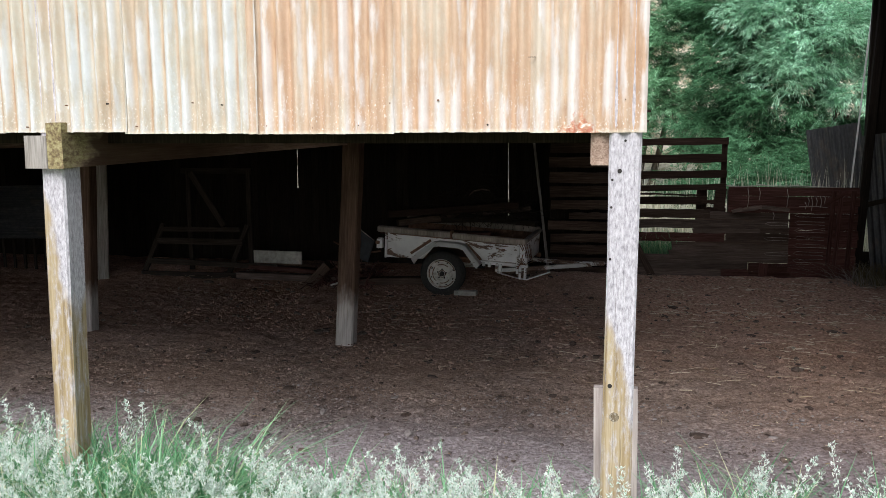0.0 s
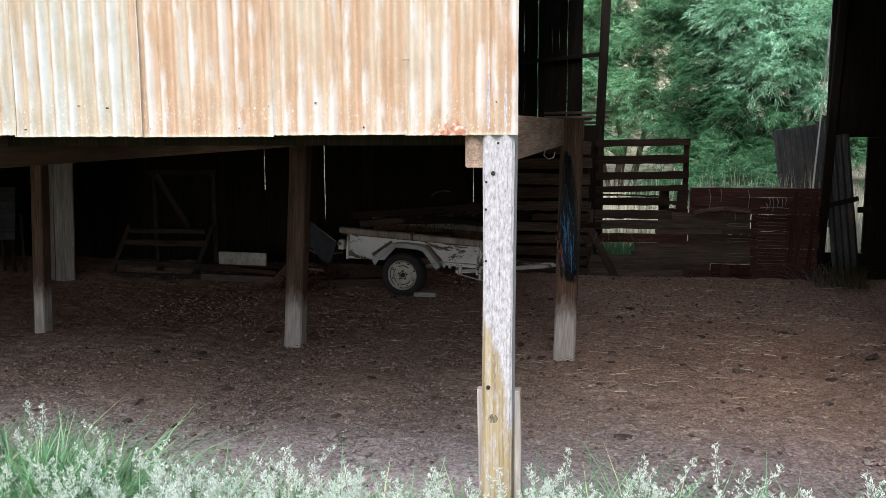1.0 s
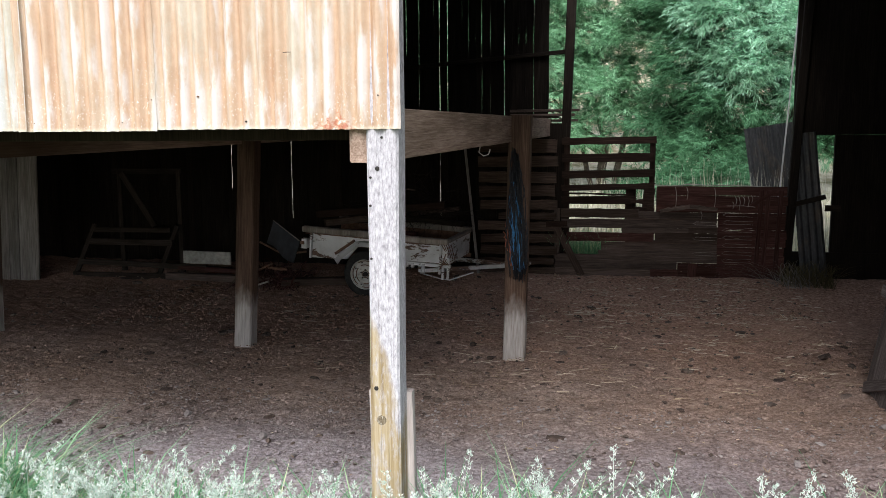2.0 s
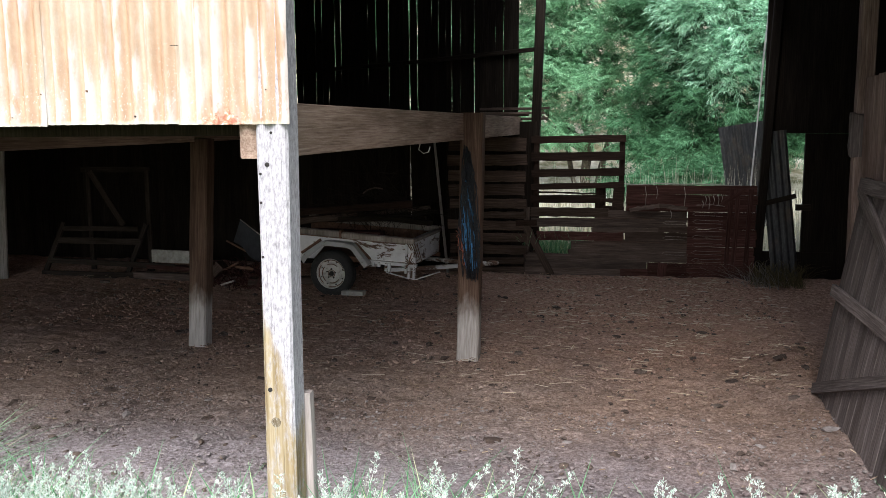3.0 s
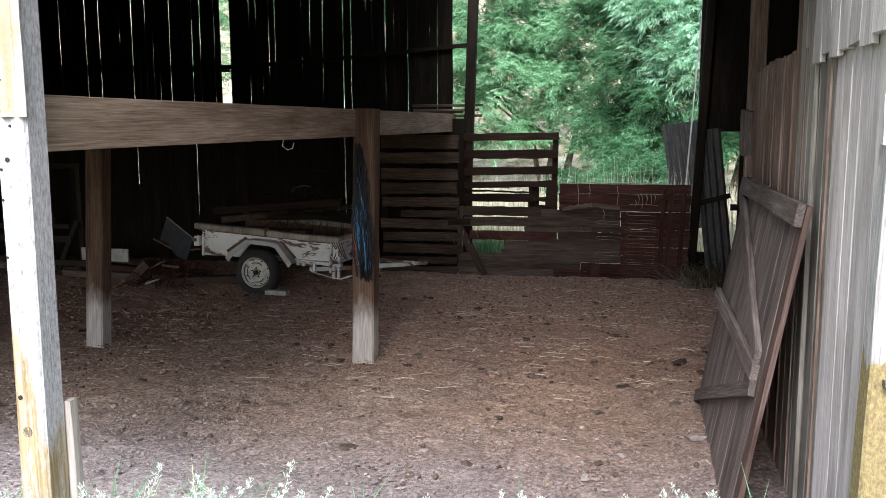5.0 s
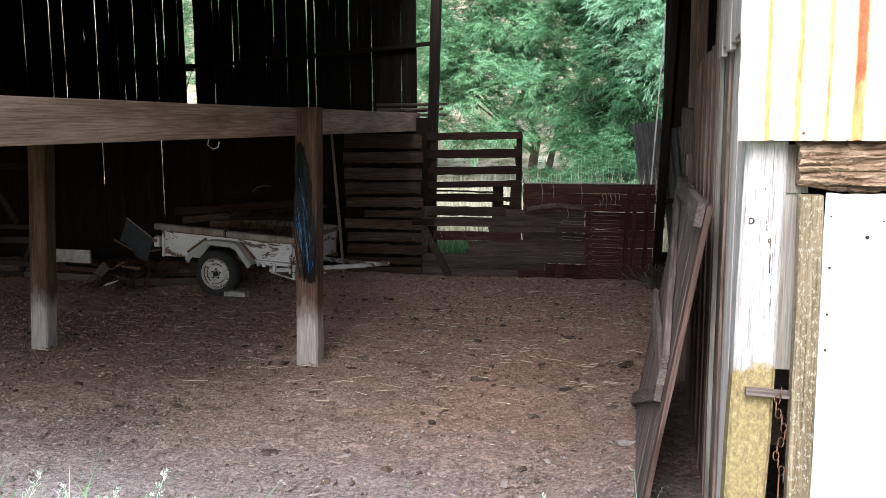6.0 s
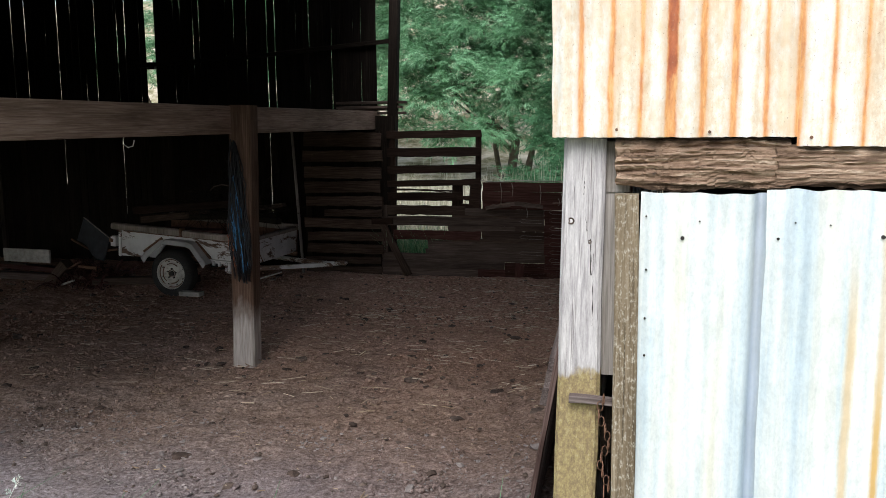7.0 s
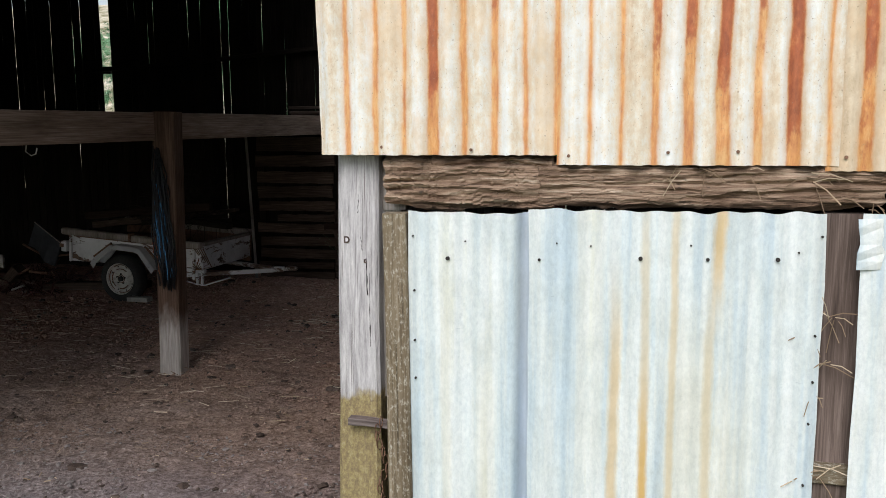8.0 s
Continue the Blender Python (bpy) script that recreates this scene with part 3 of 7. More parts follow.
M_STONE = grainy("grey_stones", [(0.3, (0.13, 0.11, 0.107)), (0.55, (0.29, 0.255, 0.247)), (0.8, (0.5, 0.46, 0.45))], 20)
M_DUNG = grainy("dry_dung", [(0.3, (0.03, 0.02, 0.016)), (0.55, (0.075, 0.05, 0.04)), (0.8, (0.16, 0.115, 0.095))], 40)
M_STRAW = blades("straw", [(0.0, (0.2, 0.13, 0.085)), (0.6, (0.4, 0.3, 0.2)), (0.9, (0.6, 0.49, 0.36)), (1.0, (0.82, 0.71, 0.56))], 0.8, 0.1)
M_PALESTRAW = blades("pale_straw", [(0.0, (0.34, 0.25, 0.18)), (0.5, (0.62, 0.51, 0.38)), (1.0, (0.86, 0.78, 0.64))], 0.7, 0.15)
M_GRASS = blades("grass_blades", [(0.0, (0.07, 0.2, 0.09)), (0.45, (0.15, 0.38, 0.18)), (0.8, (0.3, 0.55, 0.33)), (0.92, (0.5, 0.6, 0.34)), (1.0, (0.62, 0.6, 0.42))])
M_SEED = blades("grass_seed", [(0.0, (0.4, 0.56, 0.46)), (0.25, (0.65, 0.77, 0.69)), (0.6, (0.8, 0.86, 0.82)), (0.93, (0.88, 0.9, 0.88)), (1.0, (0.76, 0.66, 0.52))], 0.8, 0.3)
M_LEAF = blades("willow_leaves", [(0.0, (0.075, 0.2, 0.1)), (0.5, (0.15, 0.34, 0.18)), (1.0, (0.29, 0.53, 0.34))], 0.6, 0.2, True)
# lit and shaded copies of the leaves: pale on top, dark low and behind
M_LITLEAF = blades("top_lit_willow_leaves", [(0.0, (0.14, 0.34, 0.21)), (0.5, (0.25, 0.49, 0.33)), (1.0, (0.42, 0.68, 0.52))], 0.55, 0.2, True)
M_SHADELEAF = blades("shaded_willow_leaves", [(0.0, (0.03, 0.1, 0.045)), (0.5, (0.062, 0.175, 0.085)), (1.0, (0.13, 0.3, 0.165))], 0.6, 0.2, True)
M_DRY = blades("dry_grass", [(0.0, (0.5, 0.5, 0.36)), (0.3, (0.74, 0.71, 0.58)), (1.0, (0.88, 0.86, 0.76))], 0.8, 0.3)
M_WEED = blades("withered_weeds", [(0.0, (0.06, 0.055, 0.03)), (0.5, (0.12, 0.1, 0.05)), (1.0, (0.2, 0.17, 0.09))], 0.8, 0.1)
M_BARK = grainy("bark", [(0.3, (0.05, 0.04, 0.03)), (0.6, (0.14, 0.115, 0.09)), (0.8, (0.24, 0.2, 0.16))], 12)
M_RUBBER = grainy("tyre_rubber", [(0.3, (0.015, 0.015, 0.015)), (0.7, (0.04, 0.038, 0.035))], 40, 0.85, 0.2)
M_STEEL = grainy("rusty_steel", [(0.3, (0.09, 0.042, 0.024)), (0.6, (0.2, 0.105, 0.065)), (0.8, (0.32, 0.22, 0.17))], 25, 0.8, 0.3)
M_HOLE = grainy("dark_bolt", [(0.3, (0.012, 0.01, 0.009)), (0.7, (0.035, 0.03, 0.028))], 60, 0.85, 0.2)
M_SLAB = grainy("pale_board", [(0.3, (0.3, 0.28, 0.25)), (0.6, (0.48, 0.46, 0.42)), (0.8, (0.6, 0.58, 0.54))], 25)


def chipped_paint(lo, hi, shade=1.0):
    m = Mat("chipped_white_paint", 0.55)
    n = m.noise(m.coords((3.2, 3.2, 9)), 1.0, 9, 0.74, 0.5)
    d = m.noise(m.coords((3, 3, 3)), 1.0, 5)
    white = m.ramp(d, [(0.3, (0.58, 0.57, 0.57)), (0.62, (0.84, 0.83, 0.83))])
    rust = m.ramp(m.noise(m.coords((20, 20, 20)), 1.0, 5), [(0.3, (0.06, 0.035, 0.025)), (0.7, (0.2, 0.11, 0.07))])
    white = m.mix(1.0, white, (shade, shade, shade), "MULTIPLY")
    worn = m.step(n, lo, hi)
    m.bump(worn, 0.3, 0.002)
    return m.color(m.mix(worn, white, rust)).m


M_PAINT = chipped_paint(0.535, 0.575)
M_DRAWBAR = chipped_paint(0.46, 0.54, 0.8)
M_RAIL = wood("pale_trailer_rail", (0.2, 0.17, 0.15), (0.38, 0.34, 0.31), (0.52, 0.48, 0.45), rough=0.6, crack=0.3, bump=0.2)
M_TAIL = grainy("dark_blue_grey_paint", [(0.3, (0.012, 0.014, 0.019)), (0.6, (0.025, 0.029, 0.038)), (0.8, (0.05, 0.05, 0.055))], 12, 0.7, 0.15)
M_GUARD = chipped_paint(0.56, 0.64, 0.62)
M_RIM = grainy("cream_rim_paint", [(0.25, (0.2, 0.17, 0.14)), (0.45, (0.55, 0.53, 0.48)), (0.8, (0.68, 0.66, 0.62))], 14, 0.5, 0.15)


def twine_material(name, colour):
    return grainy(name, [(0.3, tuple(0.45 * v for v in colour)), (0.6, colour), (0.85, tuple(min(1, 1.5 * v) for v in colour))], 60, 0.6, 0.3)


M_BLUE = twine_material("blue_twine", (0.06, 0.25, 0.5))
M_BLACK = twine_material("black_twine", (0.012, 0.014, 0.02))
M_ORANGETWINE = twine_material("orange_twine", (0.4, 0.12, 0.06))


# ---------------------------------------------------------------- building helpers
def world_of(ob):
    m = ob.matrix_basis.copy()
    if ob.parent:
        m = world_of(ob.parent) @ ob.matrix_parent_inverse @ m
    return m


def under(ob, parent):
    """Make ob a part of parent, keeping its place."""
    if parent is not None:
        ob.parent = parent
        ob.matrix_parent_inverse = world_of(parent).inverted()
    return ob


def mesh_of(name, verts, faces, material, smooth=False):
    me = bpy.data.meshes.new(name)
    me.from_pydata([tuple(v) for v in verts], [], faces)
    me.materials.append(material)
    if smooth:
        me.polygons.foreach_set("use_smooth", [True] * len(me.polygons))
    me.update()
    return me


def part(name, bm, material, parent=None, label="", m=None, smooth=False):
    me = bpy.data.meshes.new(name)
    bm.to_mesh(me)
    bm.free()
    me.materials.append(material)
    if smooth:
        me.polygons.foreach_set("use_smooth", [True] * len(me.polygons))
    ob = new(name, me)
    if m is not None:
        ob.matrix_basis = m
    under(ob, parent)
    return tagged(ob, label)


def root(name, place, label, category, group="", kind=""):
    ob = new(name)
    ob.empty_display_size = 0.1
    ob.matrix_basis = Matrix.Translation(place)
    return tagged(ob, label, category, group, kind)


def stick_mesh(name, length, w, t, material, segs=6, jit=0.002, chamfer=0.08, seed=0, taper=0.0, bow=0.0, ragged=0.0):
    """A sawn stick: local z its length from 0, x its width, y its thickness; chamfered, edges a little uneven."""
    rnd = random.Random(seed)
    c = chamfer * min(w, t)
    ring = [(-w / 2 + c, -t / 2), (w / 2 - c, -t / 2), (w / 2, -t / 2 + c), (w / 2, t / 2 - c), (w / 2 - c, t / 2), (-w / 2 + c, t / 2), (-w / 2, t / 2 - c), (-w / 2, -t / 2 + c)]
    verts, faces = [], []
    for k in range(segs + 1):
        u = k / segs
        s = 1 - taper * u
        dl, dr = rnd.uniform(-jit, jit), rnd.uniform(-jit, jit)
        b = bow * (1 - (2 * u - 1) ** 2)
        for x, y in ring:
            dz = rnd.uniform(-ragged, ragged) if k in (0, segs) else 0
            verts.append((x * s + (dr if x > 0 else dl), y * s + b + rnd.uniform(-jit, jit) * 0.4, length * u + dz))
    for k in range(segs):
        for q in range(8):
            a, b2 = k * 8 + q, k * 8 + (q + 1) % 8
            faces.append((a, b2, b2 + 8, a + 8))
    faces.append(tuple(range(7, -1, -1)))
    faces.append(tuple(segs * 8 + q for q in range(8)))
    return mesh_of(name, verts, faces, material)


def along(a, b, side=(1, 0, 0)):
    """A pose with local z from a to b and local x as near side as can be."""
    a, b = Vector(a), Vector(b)
    z = (b - a).normalized()
    x = Vector(side)
    x = (x - z * x.dot(z)).normalized()
    y = z.cross(x)
    m = Matrix((x, y, z)).transposed().to_4x4()
    m.translation = a
    return m


SEED = [100]


def stick(name, a, b, w, t, material, parent=None, side=(1, 0, 0), label="", **how):
    SEED[0] += 1
    length = (Vector(b) - Vector(a)).length
    ob = new(name, stick_mesh(name, length, w, t, material, seed=SEED[0], **how))
    ob.matrix_basis = along(a, b, side)
    under(ob, parent)
    return tagged(ob, label)


def box_bm(bm, lo, hi, bevel=0.0):
    geo = bmesh.ops.create_cube(bm, size=1.0)
    for v in geo["verts"]:
        v.co = Vector((lo[k] + (v.co[k] + 0.5) * (hi[k] - lo[k]) for k in range(3)))
    if bevel:
        edges = {e for v in geo["verts"] for e in v.link_edges}
        bmesh.ops.bevel(bm, geom=list(edges), offset=bevel, segments=1, affect="EDGES")


def cyl_bm(bm, a, b, r, r2=None, segs=12):
    m = along(a, b, (1, 0, 0) if abs((Vector(b) - Vector(a)).normalized().x) < 0.9 else (0, 1, 0))
    length = (Vector(b) - Vector(a)).length
    bmesh.ops.create_cone(bm, cap_ends=True, segments=segs, radius1=r, radius2=r if r2 is None else r2, depth=length,
                          matrix=m @ Matrix.Translation((0, 0, length / 2)))


def tube(name, points, r, material, parent=None, label="", sides=6):
    """A bent rod through points, as one mesh."""
    pts = [Vector(p) for p in points]
    verts, faces = [], []
    for k, p in enumerate(pts):
        d = (pts[min(k + 1, len(pts) - 1)] - pts[max(k - 1, 0)]).normalized()
        x = d.orthogonal().normalized()
        y = d.cross(x)
        for q in range(sides):
            a = 2 * math.pi * q / sides
            verts.append(p + r * (math.cos(a) * x + math.sin(a) * y))
    for k in range(len(pts) - 1):
        for q in range(sides):
            a, b = k * sides + q, k * sides + (q + 1) % sides
            faces.append((a, b, b + sides, a + sides))
    faces.append(tuple(range(sides - 1, -1, -1)))
    faces.append(tuple((len(pts) - 1) * sides + q for q in range(sides)))
    ob = new(name, mesh_of(name, verts, faces, material, True))
    under(ob, parent)
    return tagged(ob, label)


def sheet_mesh(name, width, height, material, depth=0.0105, pitch=PITCH, seed=0, rows=14, wobble=0.003, ragged=0.0012, lip=0.0, groove=None, crown=0.0):
    """Corrugated iron: local x across from 0, z up from 0, ridges towards -y."""
    nx = max(8, round(width / pitch * 8))
    off = Vector((seed * 3.1, seed * 1.7, 0))
    rnd = random.Random(seed)
    verts, faces = [], []
    rag = [rnd.uniform(-ragged, ragged) for _ in range(nx + 1)]
    for layer in (0, 1):
        for r in range(rows + 1):
            v = (r / rows) ** 1.5
            for k in range(nx + 1):
                x = width * k / nx
                z = height * v + (rag[k] if r == 0 else 0)
                y = depth * math.cos(2 * math.pi * x / pitch)
                y += wobble * noise.noise(Vector((x * 5, z * 2.5, 0)) + off)
                if groove:
                    y += 0.03 * math.exp(-((x - groove) / 0.016) ** 2)
                if r == rows:
                    z += crown * (noise.noise(Vector((x * 14, 5, 0)) + off) + 0.15 * math.cos(2 * math.pi * x / pitch))
                edge = wobble * 1.2 * noise.noise(Vector((0, z * 6, 3)) + off) if k in (0, nx) else 0
                verts.append((x + edge, y - lip * max(0, 1 - z / 0.06) + 0.0014 * layer, z))
    n = (nx + 1) * (rows + 1)
    for r in range(rows):
        for k in range(nx):
            a = r * (nx + 1) + k
            faces.append((a, a + 1, a + nx + 2, a + nx + 1))
            faces.append((n + a, n + a + nx + 1, n + a + nx + 2, n + a + 1))
    caps = [(k, n + k, n + k + 1, k + 1) for k in range(nx)]
    for r in range(rows):
        a, b = r * (nx + 1), (r + 1) * (nx + 1)
        caps.append((a, b, n + b, n + a))
        caps.append((a + nx, n + a + nx, n + b + nx, b + nx))
    for cap in caps:
        faces.append(tuple(range(len(verts), len(verts) + 4)))
        verts += [verts[k] for k in cap]
    return mesh_of(name, verts, faces, material, True)


def sheet(name, m, width, height, material, parent=None, label="", **how):
    SEED[0] += 1
    ob = new(name, sheet_mesh(name, width, height, material, seed=SEED[0], **how))
    ob.matrix_basis = m
    under(ob, parent)
    return tagged(ob, label)


def structure(ob, label, category):
    return tagged(ob, label, category, kind="structure")


# ---------------------------------------------------------------- ground
def smooth(a, b, v):
    u = np.clip((v - a) / (b - a), 0, 1)
    return u * u * (3 - 2 * u)


def ground_height(x, y):
    z = 0.13 * smooth(6.3, 7.6, y) + 0.09 * smooth(2.2, 2.65, x) * smooth(7.0, 5.0, y)
    z = z + smooth(14, 45, y) * 9.0 + 0.12 * smooth(7.8, 11, y)
    return z


def build_ground():
    def axis(lo, hi, step, reach):
        fine = list(np.arange(lo, hi + 1e-6, step))
        out, d, a, b = [], step, lo, hi
        left, right = [], []
        while b < reach:
            d *= 1.35
            a, b = a - d, b + d
            left.append(a)
            right.append(b)
        return np.array(left[::-1] + fine + right)
    xs, ys = axis(-7.5, 4.0, 0.035, 900), axis(-0.8, 8.2, 0.035, 900)
    X, Y = np.meshgrid(xs, ys)
    Z = ground_height(X, Y)
    near = smooth(-3, -1, Y) * smooth(12, 9, Y) * smooth(-12, -9, X) * smooth(7, 5, X)
    flat = Z.ravel().copy()
    for k, (x, y, w) in enumerate(zip(X.ravel(), Y.ravel(), near.ravel())):
        if w > 0.01:
            p = Vector((x, y, 0))
            flat[k] += w * (0.028 * noise.noise(p * 1.1) + 0.016 * noise.noise(p * 3.7) + 0.013 * noise.noise(p * 9.0) + 0.008 * noise.noise(p * 19.0))
        else:
            flat[k] += 0.1 * noise.noise(Vector((x, y, 0)) * 0.2)
    me = bpy.data.meshes.new("ground")
    nx, ny = len(xs), len(ys)
    co = np.stack([X.ravel(), Y.ravel(), flat], 1)
    a = (np.arange(ny - 1)[:, None] * nx + np.arange(nx - 1)[None]).ravel()
    fast_mesh(me, co, np.stack([a, a + 1, a + nx + 1, a + nx], 1))
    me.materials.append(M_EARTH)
    me.polygons.foreach_set("use_smooth", [True] * len(me.polygons))
    structure(new("ground", me), "trampled brown earth floor running out into rough pasture", "ground")


def fast_mesh(me, co, quads):
    """Vertices and quads from arrays."""
    me.vertices.add(len(co))
    me.vertices.foreach_set("co", np.ascontiguousarray(co, dtype=np.float32).ravel())
    me.loops.add(quads.size)
    me.loops.foreach_set("vertex_index", np.ascontiguousarray(quads, dtype=np.int32).ravel())
    me.polygons.add(len(quads))
    me.polygons.foreach_set("loop_start", np.arange(0, quads.size, 4, dtype=np.int32))
    me.update(calc_edges=True)
    me.validate()


build_ground()


# ---------------------------------------------------------------- the barn: front
ROOF = 4.1


def iron_face(x, left, y, depth, pitch=PITCH):
    """Front of a corrugated sheet at x."""
    return y + depth * math.cos(2 * math.pi * (x - left) / pitch)


wall = structure(stick("wall_front_1", (-9.6, 0.03, 2.6), (0.05, 0.03, 2.6), 0.1, 0.05, M_DARK, side=(0, 0, 1)),
                 "front barn wall clad in pale rust-streaked corrugated iron", "wall")
for k in range(16):
    left, low = -0.3572 - 9 * FINE * k + (0.03 if k > 2 else 0.0), (1.967, 1.97, 1.965, 1.968, 1.976, 1.972)[k % 6]
    right = 0.1 if k == 0 else left + (9.45 if k != 2 else 9.7) * FINE
    sheet("corrugated_sheet", Matrix.Translation((left, -0.012 + 0.0025 * (k % 2), low)), right - left, ROOF - low, M_BLUISH if k > 2 else M_CREAM if k else M_CREAMFOOT, wall, lip=0.004, pitch=FINE, depth=0.0135)
rnd = random.Random(71)
for k in range(30):
    x, z, r = 0.05 - 0.19 * k + rnd.uniform(-0.03, 0.03), 1.99 + rnd.choice((0.0, 0.01, 0.015, 0.1, 0.105, 0.11)), rnd.choice((0.0028, 0.0035, 0.0042))
    x = -0.3572 + (round((x + 0.3572) / FINE - 0.5) + 0.5) * FINE
    bm = bmesh.new()
    face = iron_face(x, -0.3572, -0.012, 0.0115, FINE)
    cyl_bm(bm, (x, face - 0.004, z), (x, face + 0.012, z), r, r * 0.7, 8)
    part("nail", bm, M_HOLE if k % 3 == 0 else M_STEEL, wall)
bm = bmesh.new()
box_bm(bm, (-0.365, -0.0255, 2.263), (-0.334, -0.02, 2.2652))
part("nick", bm, M_HOLE, wall)

wall = structure(stick("wall_front_2", (2.95, 0.1, 2.5), (9.0, 0.1, 2.5), 0.1, 0.05, M_DARK, side=(0, 0, 1)),
                 "front barn wall clad in orange-streaked corrugated iron", "wall")
for k in range(10):
    left, low = 2.89 + 8 * PITCH * k, (1.873, 1.85, 1.838, 1.835, 1.83)[min(k, 4)]
    right = left + 8.3 * PITCH
    sheet("corrugated_sheet", Matrix.Translation((left, 0.02 - 0.0025 * (k % 2), low)), right - left, ROOF - low, (M_ORANGE1, M_ORANGE2, M_ORANGE3, M_ORANGE)[min(k, 3)], wall, wobble=0.007 if k == 0 else 0.004)
for x, z in ((3.06, 1.893), (3.29, 1.886), (3.53, 1.872), (3.76, 1.88), (3.915, 1.882), (4.145, 1.87)):
    bm = bmesh.new()
    face = iron_face(x, 2.89, 0.02, 0.0105)
    cyl_bm(bm, (x, face - 0.005, z), (x, face + 0.012, z), 0.0042, 0.003, 8)
    part("nail", bm, M_STEEL, wall)


def post(name, x, y, w, t, top, material, label, lean=(0.0, 0.0), category="post", group="", base=-0.3, **how):
    """A barn post; its x and y are the middle of its front face's foot."""
    ob = stick(name, (x - lean[0] * 0.3, y + t / 2, base), (x + lean[0] * (top - 0), y + t / 2 + lean[1], top), w, t, material, segs=10, jit=0.003, **how)
    return tagged(ob, label, category, group)


# front posts
front = post("barn_post", 0.012, 0.0, 0.125, 0.12, ROOF, M_POST, "weathered pale grey post worn to yellow wood below", (0.004, 0.0), group="front posts")
for dx, z in ((0.02, 1.935), (0.0, 1.815), (-0.02, 0.932), (-0.028, 1.78), (-0.03, 1.67), (-0.03, 1.46)):
    bm = bmesh.new()
    cyl_bm(bm, (dx, -0.004, z), (dx, 0.004, z), 0.009 if z in (1.815, 0.932) else 0.005, segs=10)
    part("bolt_hole", bm, M_HOLE, front)
bm = bmesh.new()
cyl_bm(bm, (0, -0.003, 0.8), (0, 0.003, 0.8), 0.02, segs=14)
part("knot", bm, M_JAMB, front)
bm = bmesh.new()
cyl_bm(bm, (0.073, 0.06, 1.92), (0.08, 0.06, 1.92), 0.014, segs=10)
part("bolt_hole", bm, M_HOLE, front)
tagged(stick("splice_board", (0.022, 0.15, -0.1), (0.006, 0.145, 0.885), 0.185, 0.05, M_SPLICE, segs=5, jit=0.003), "short grey board nailed behind the barn post", "board")
post("barn_post", -2.565, 0.0, 0.115, 0.13, ROOF, M_POST2, "weathered grey and yellow barn post standing in tall grass", (0.02, 0.0), group="front posts")
post("barn_post", -5.1, 0.0, 0.15, 0.14, ROOF, M_POST, "weathered grey barn post standing in tall grass", (0.0, 0.0), group="front posts")
post("barn_post", -7.7, 0.0, 0.15, 0.14, ROOF, M_POST, "weathered grey barn post standing in tall grass", (0.0, 0.0), group="front posts")
tagged(stick("packing_block", (-2.578, -0.02, 1.815), (-2.578, -0.02, 1.962), 0.115, 0.05, M_GREY, segs=3), "pale grey timber block on the front post", "block")

# loft bearers running back from the front posts, and the inner posts that carry them
for x, y0, label in ((-0.055, 0.02, "heavy brown loft beam resting on barn posts"), (-2.475, -0.05, "heavy brown loft beam with its end past the wall"),
                     (-5.1, 0.0, "heavy brown loft beam resting on barn posts"), (-7.7, 0.0, "heavy brown loft beam resting on barn posts")):
    tagged(stick("loft_beam", (x, y0, 1.945 if x > -1 else 1.917), (x + (0 if x > -1 else 0.1), 7.86, 1.95), 0.125 if x > -1 else 0.078, 0.215 if x > -1 else 0.205, M_BEAM if x != -2.475 else M_MOSSY, segs=14, jit=0.003, chamfer=0.04), label, "beam", "loft beams")
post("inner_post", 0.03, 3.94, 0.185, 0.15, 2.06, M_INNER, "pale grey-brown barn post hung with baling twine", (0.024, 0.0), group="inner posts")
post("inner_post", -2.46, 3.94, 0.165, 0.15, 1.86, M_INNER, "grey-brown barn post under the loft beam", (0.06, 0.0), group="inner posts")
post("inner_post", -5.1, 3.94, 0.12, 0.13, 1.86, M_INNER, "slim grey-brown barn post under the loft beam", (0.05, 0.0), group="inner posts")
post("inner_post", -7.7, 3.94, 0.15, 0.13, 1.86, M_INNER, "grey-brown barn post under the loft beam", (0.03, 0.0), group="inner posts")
tagged(stick("corbel_block", (2.95, 3.77, 1.72), (2.95, 3.77, 2.02), 0.1, 0.06, M_DOOR, segs=4, jit=0.006, ragged=0.015), "small worn timber block nailed to the tall post", "block")
post("inner_post", 3.0, 3.78, 0.11, 0.1, ROOF, M_WALL, "tall brown barn post at the end of the board wall", (0.0, 0.0), group="inner posts")

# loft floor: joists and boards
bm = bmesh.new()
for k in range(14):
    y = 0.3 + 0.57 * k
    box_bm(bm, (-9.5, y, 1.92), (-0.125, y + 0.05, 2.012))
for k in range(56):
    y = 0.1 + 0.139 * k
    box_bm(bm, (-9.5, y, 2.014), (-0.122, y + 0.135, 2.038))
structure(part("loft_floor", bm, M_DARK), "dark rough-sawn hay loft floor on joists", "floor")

# roof and plain walls that close the barn, all out of view
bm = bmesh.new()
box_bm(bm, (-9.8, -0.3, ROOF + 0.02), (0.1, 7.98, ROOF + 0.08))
# shortened over the middle bay so that daylight reaches the back floor
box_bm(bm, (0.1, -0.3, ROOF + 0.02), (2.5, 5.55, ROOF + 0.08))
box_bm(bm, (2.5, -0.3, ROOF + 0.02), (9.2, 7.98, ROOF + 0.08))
structure(part("roof", bm, M_DIMIRON), "barn roof out of view, cut short to let daylight in", "roof")
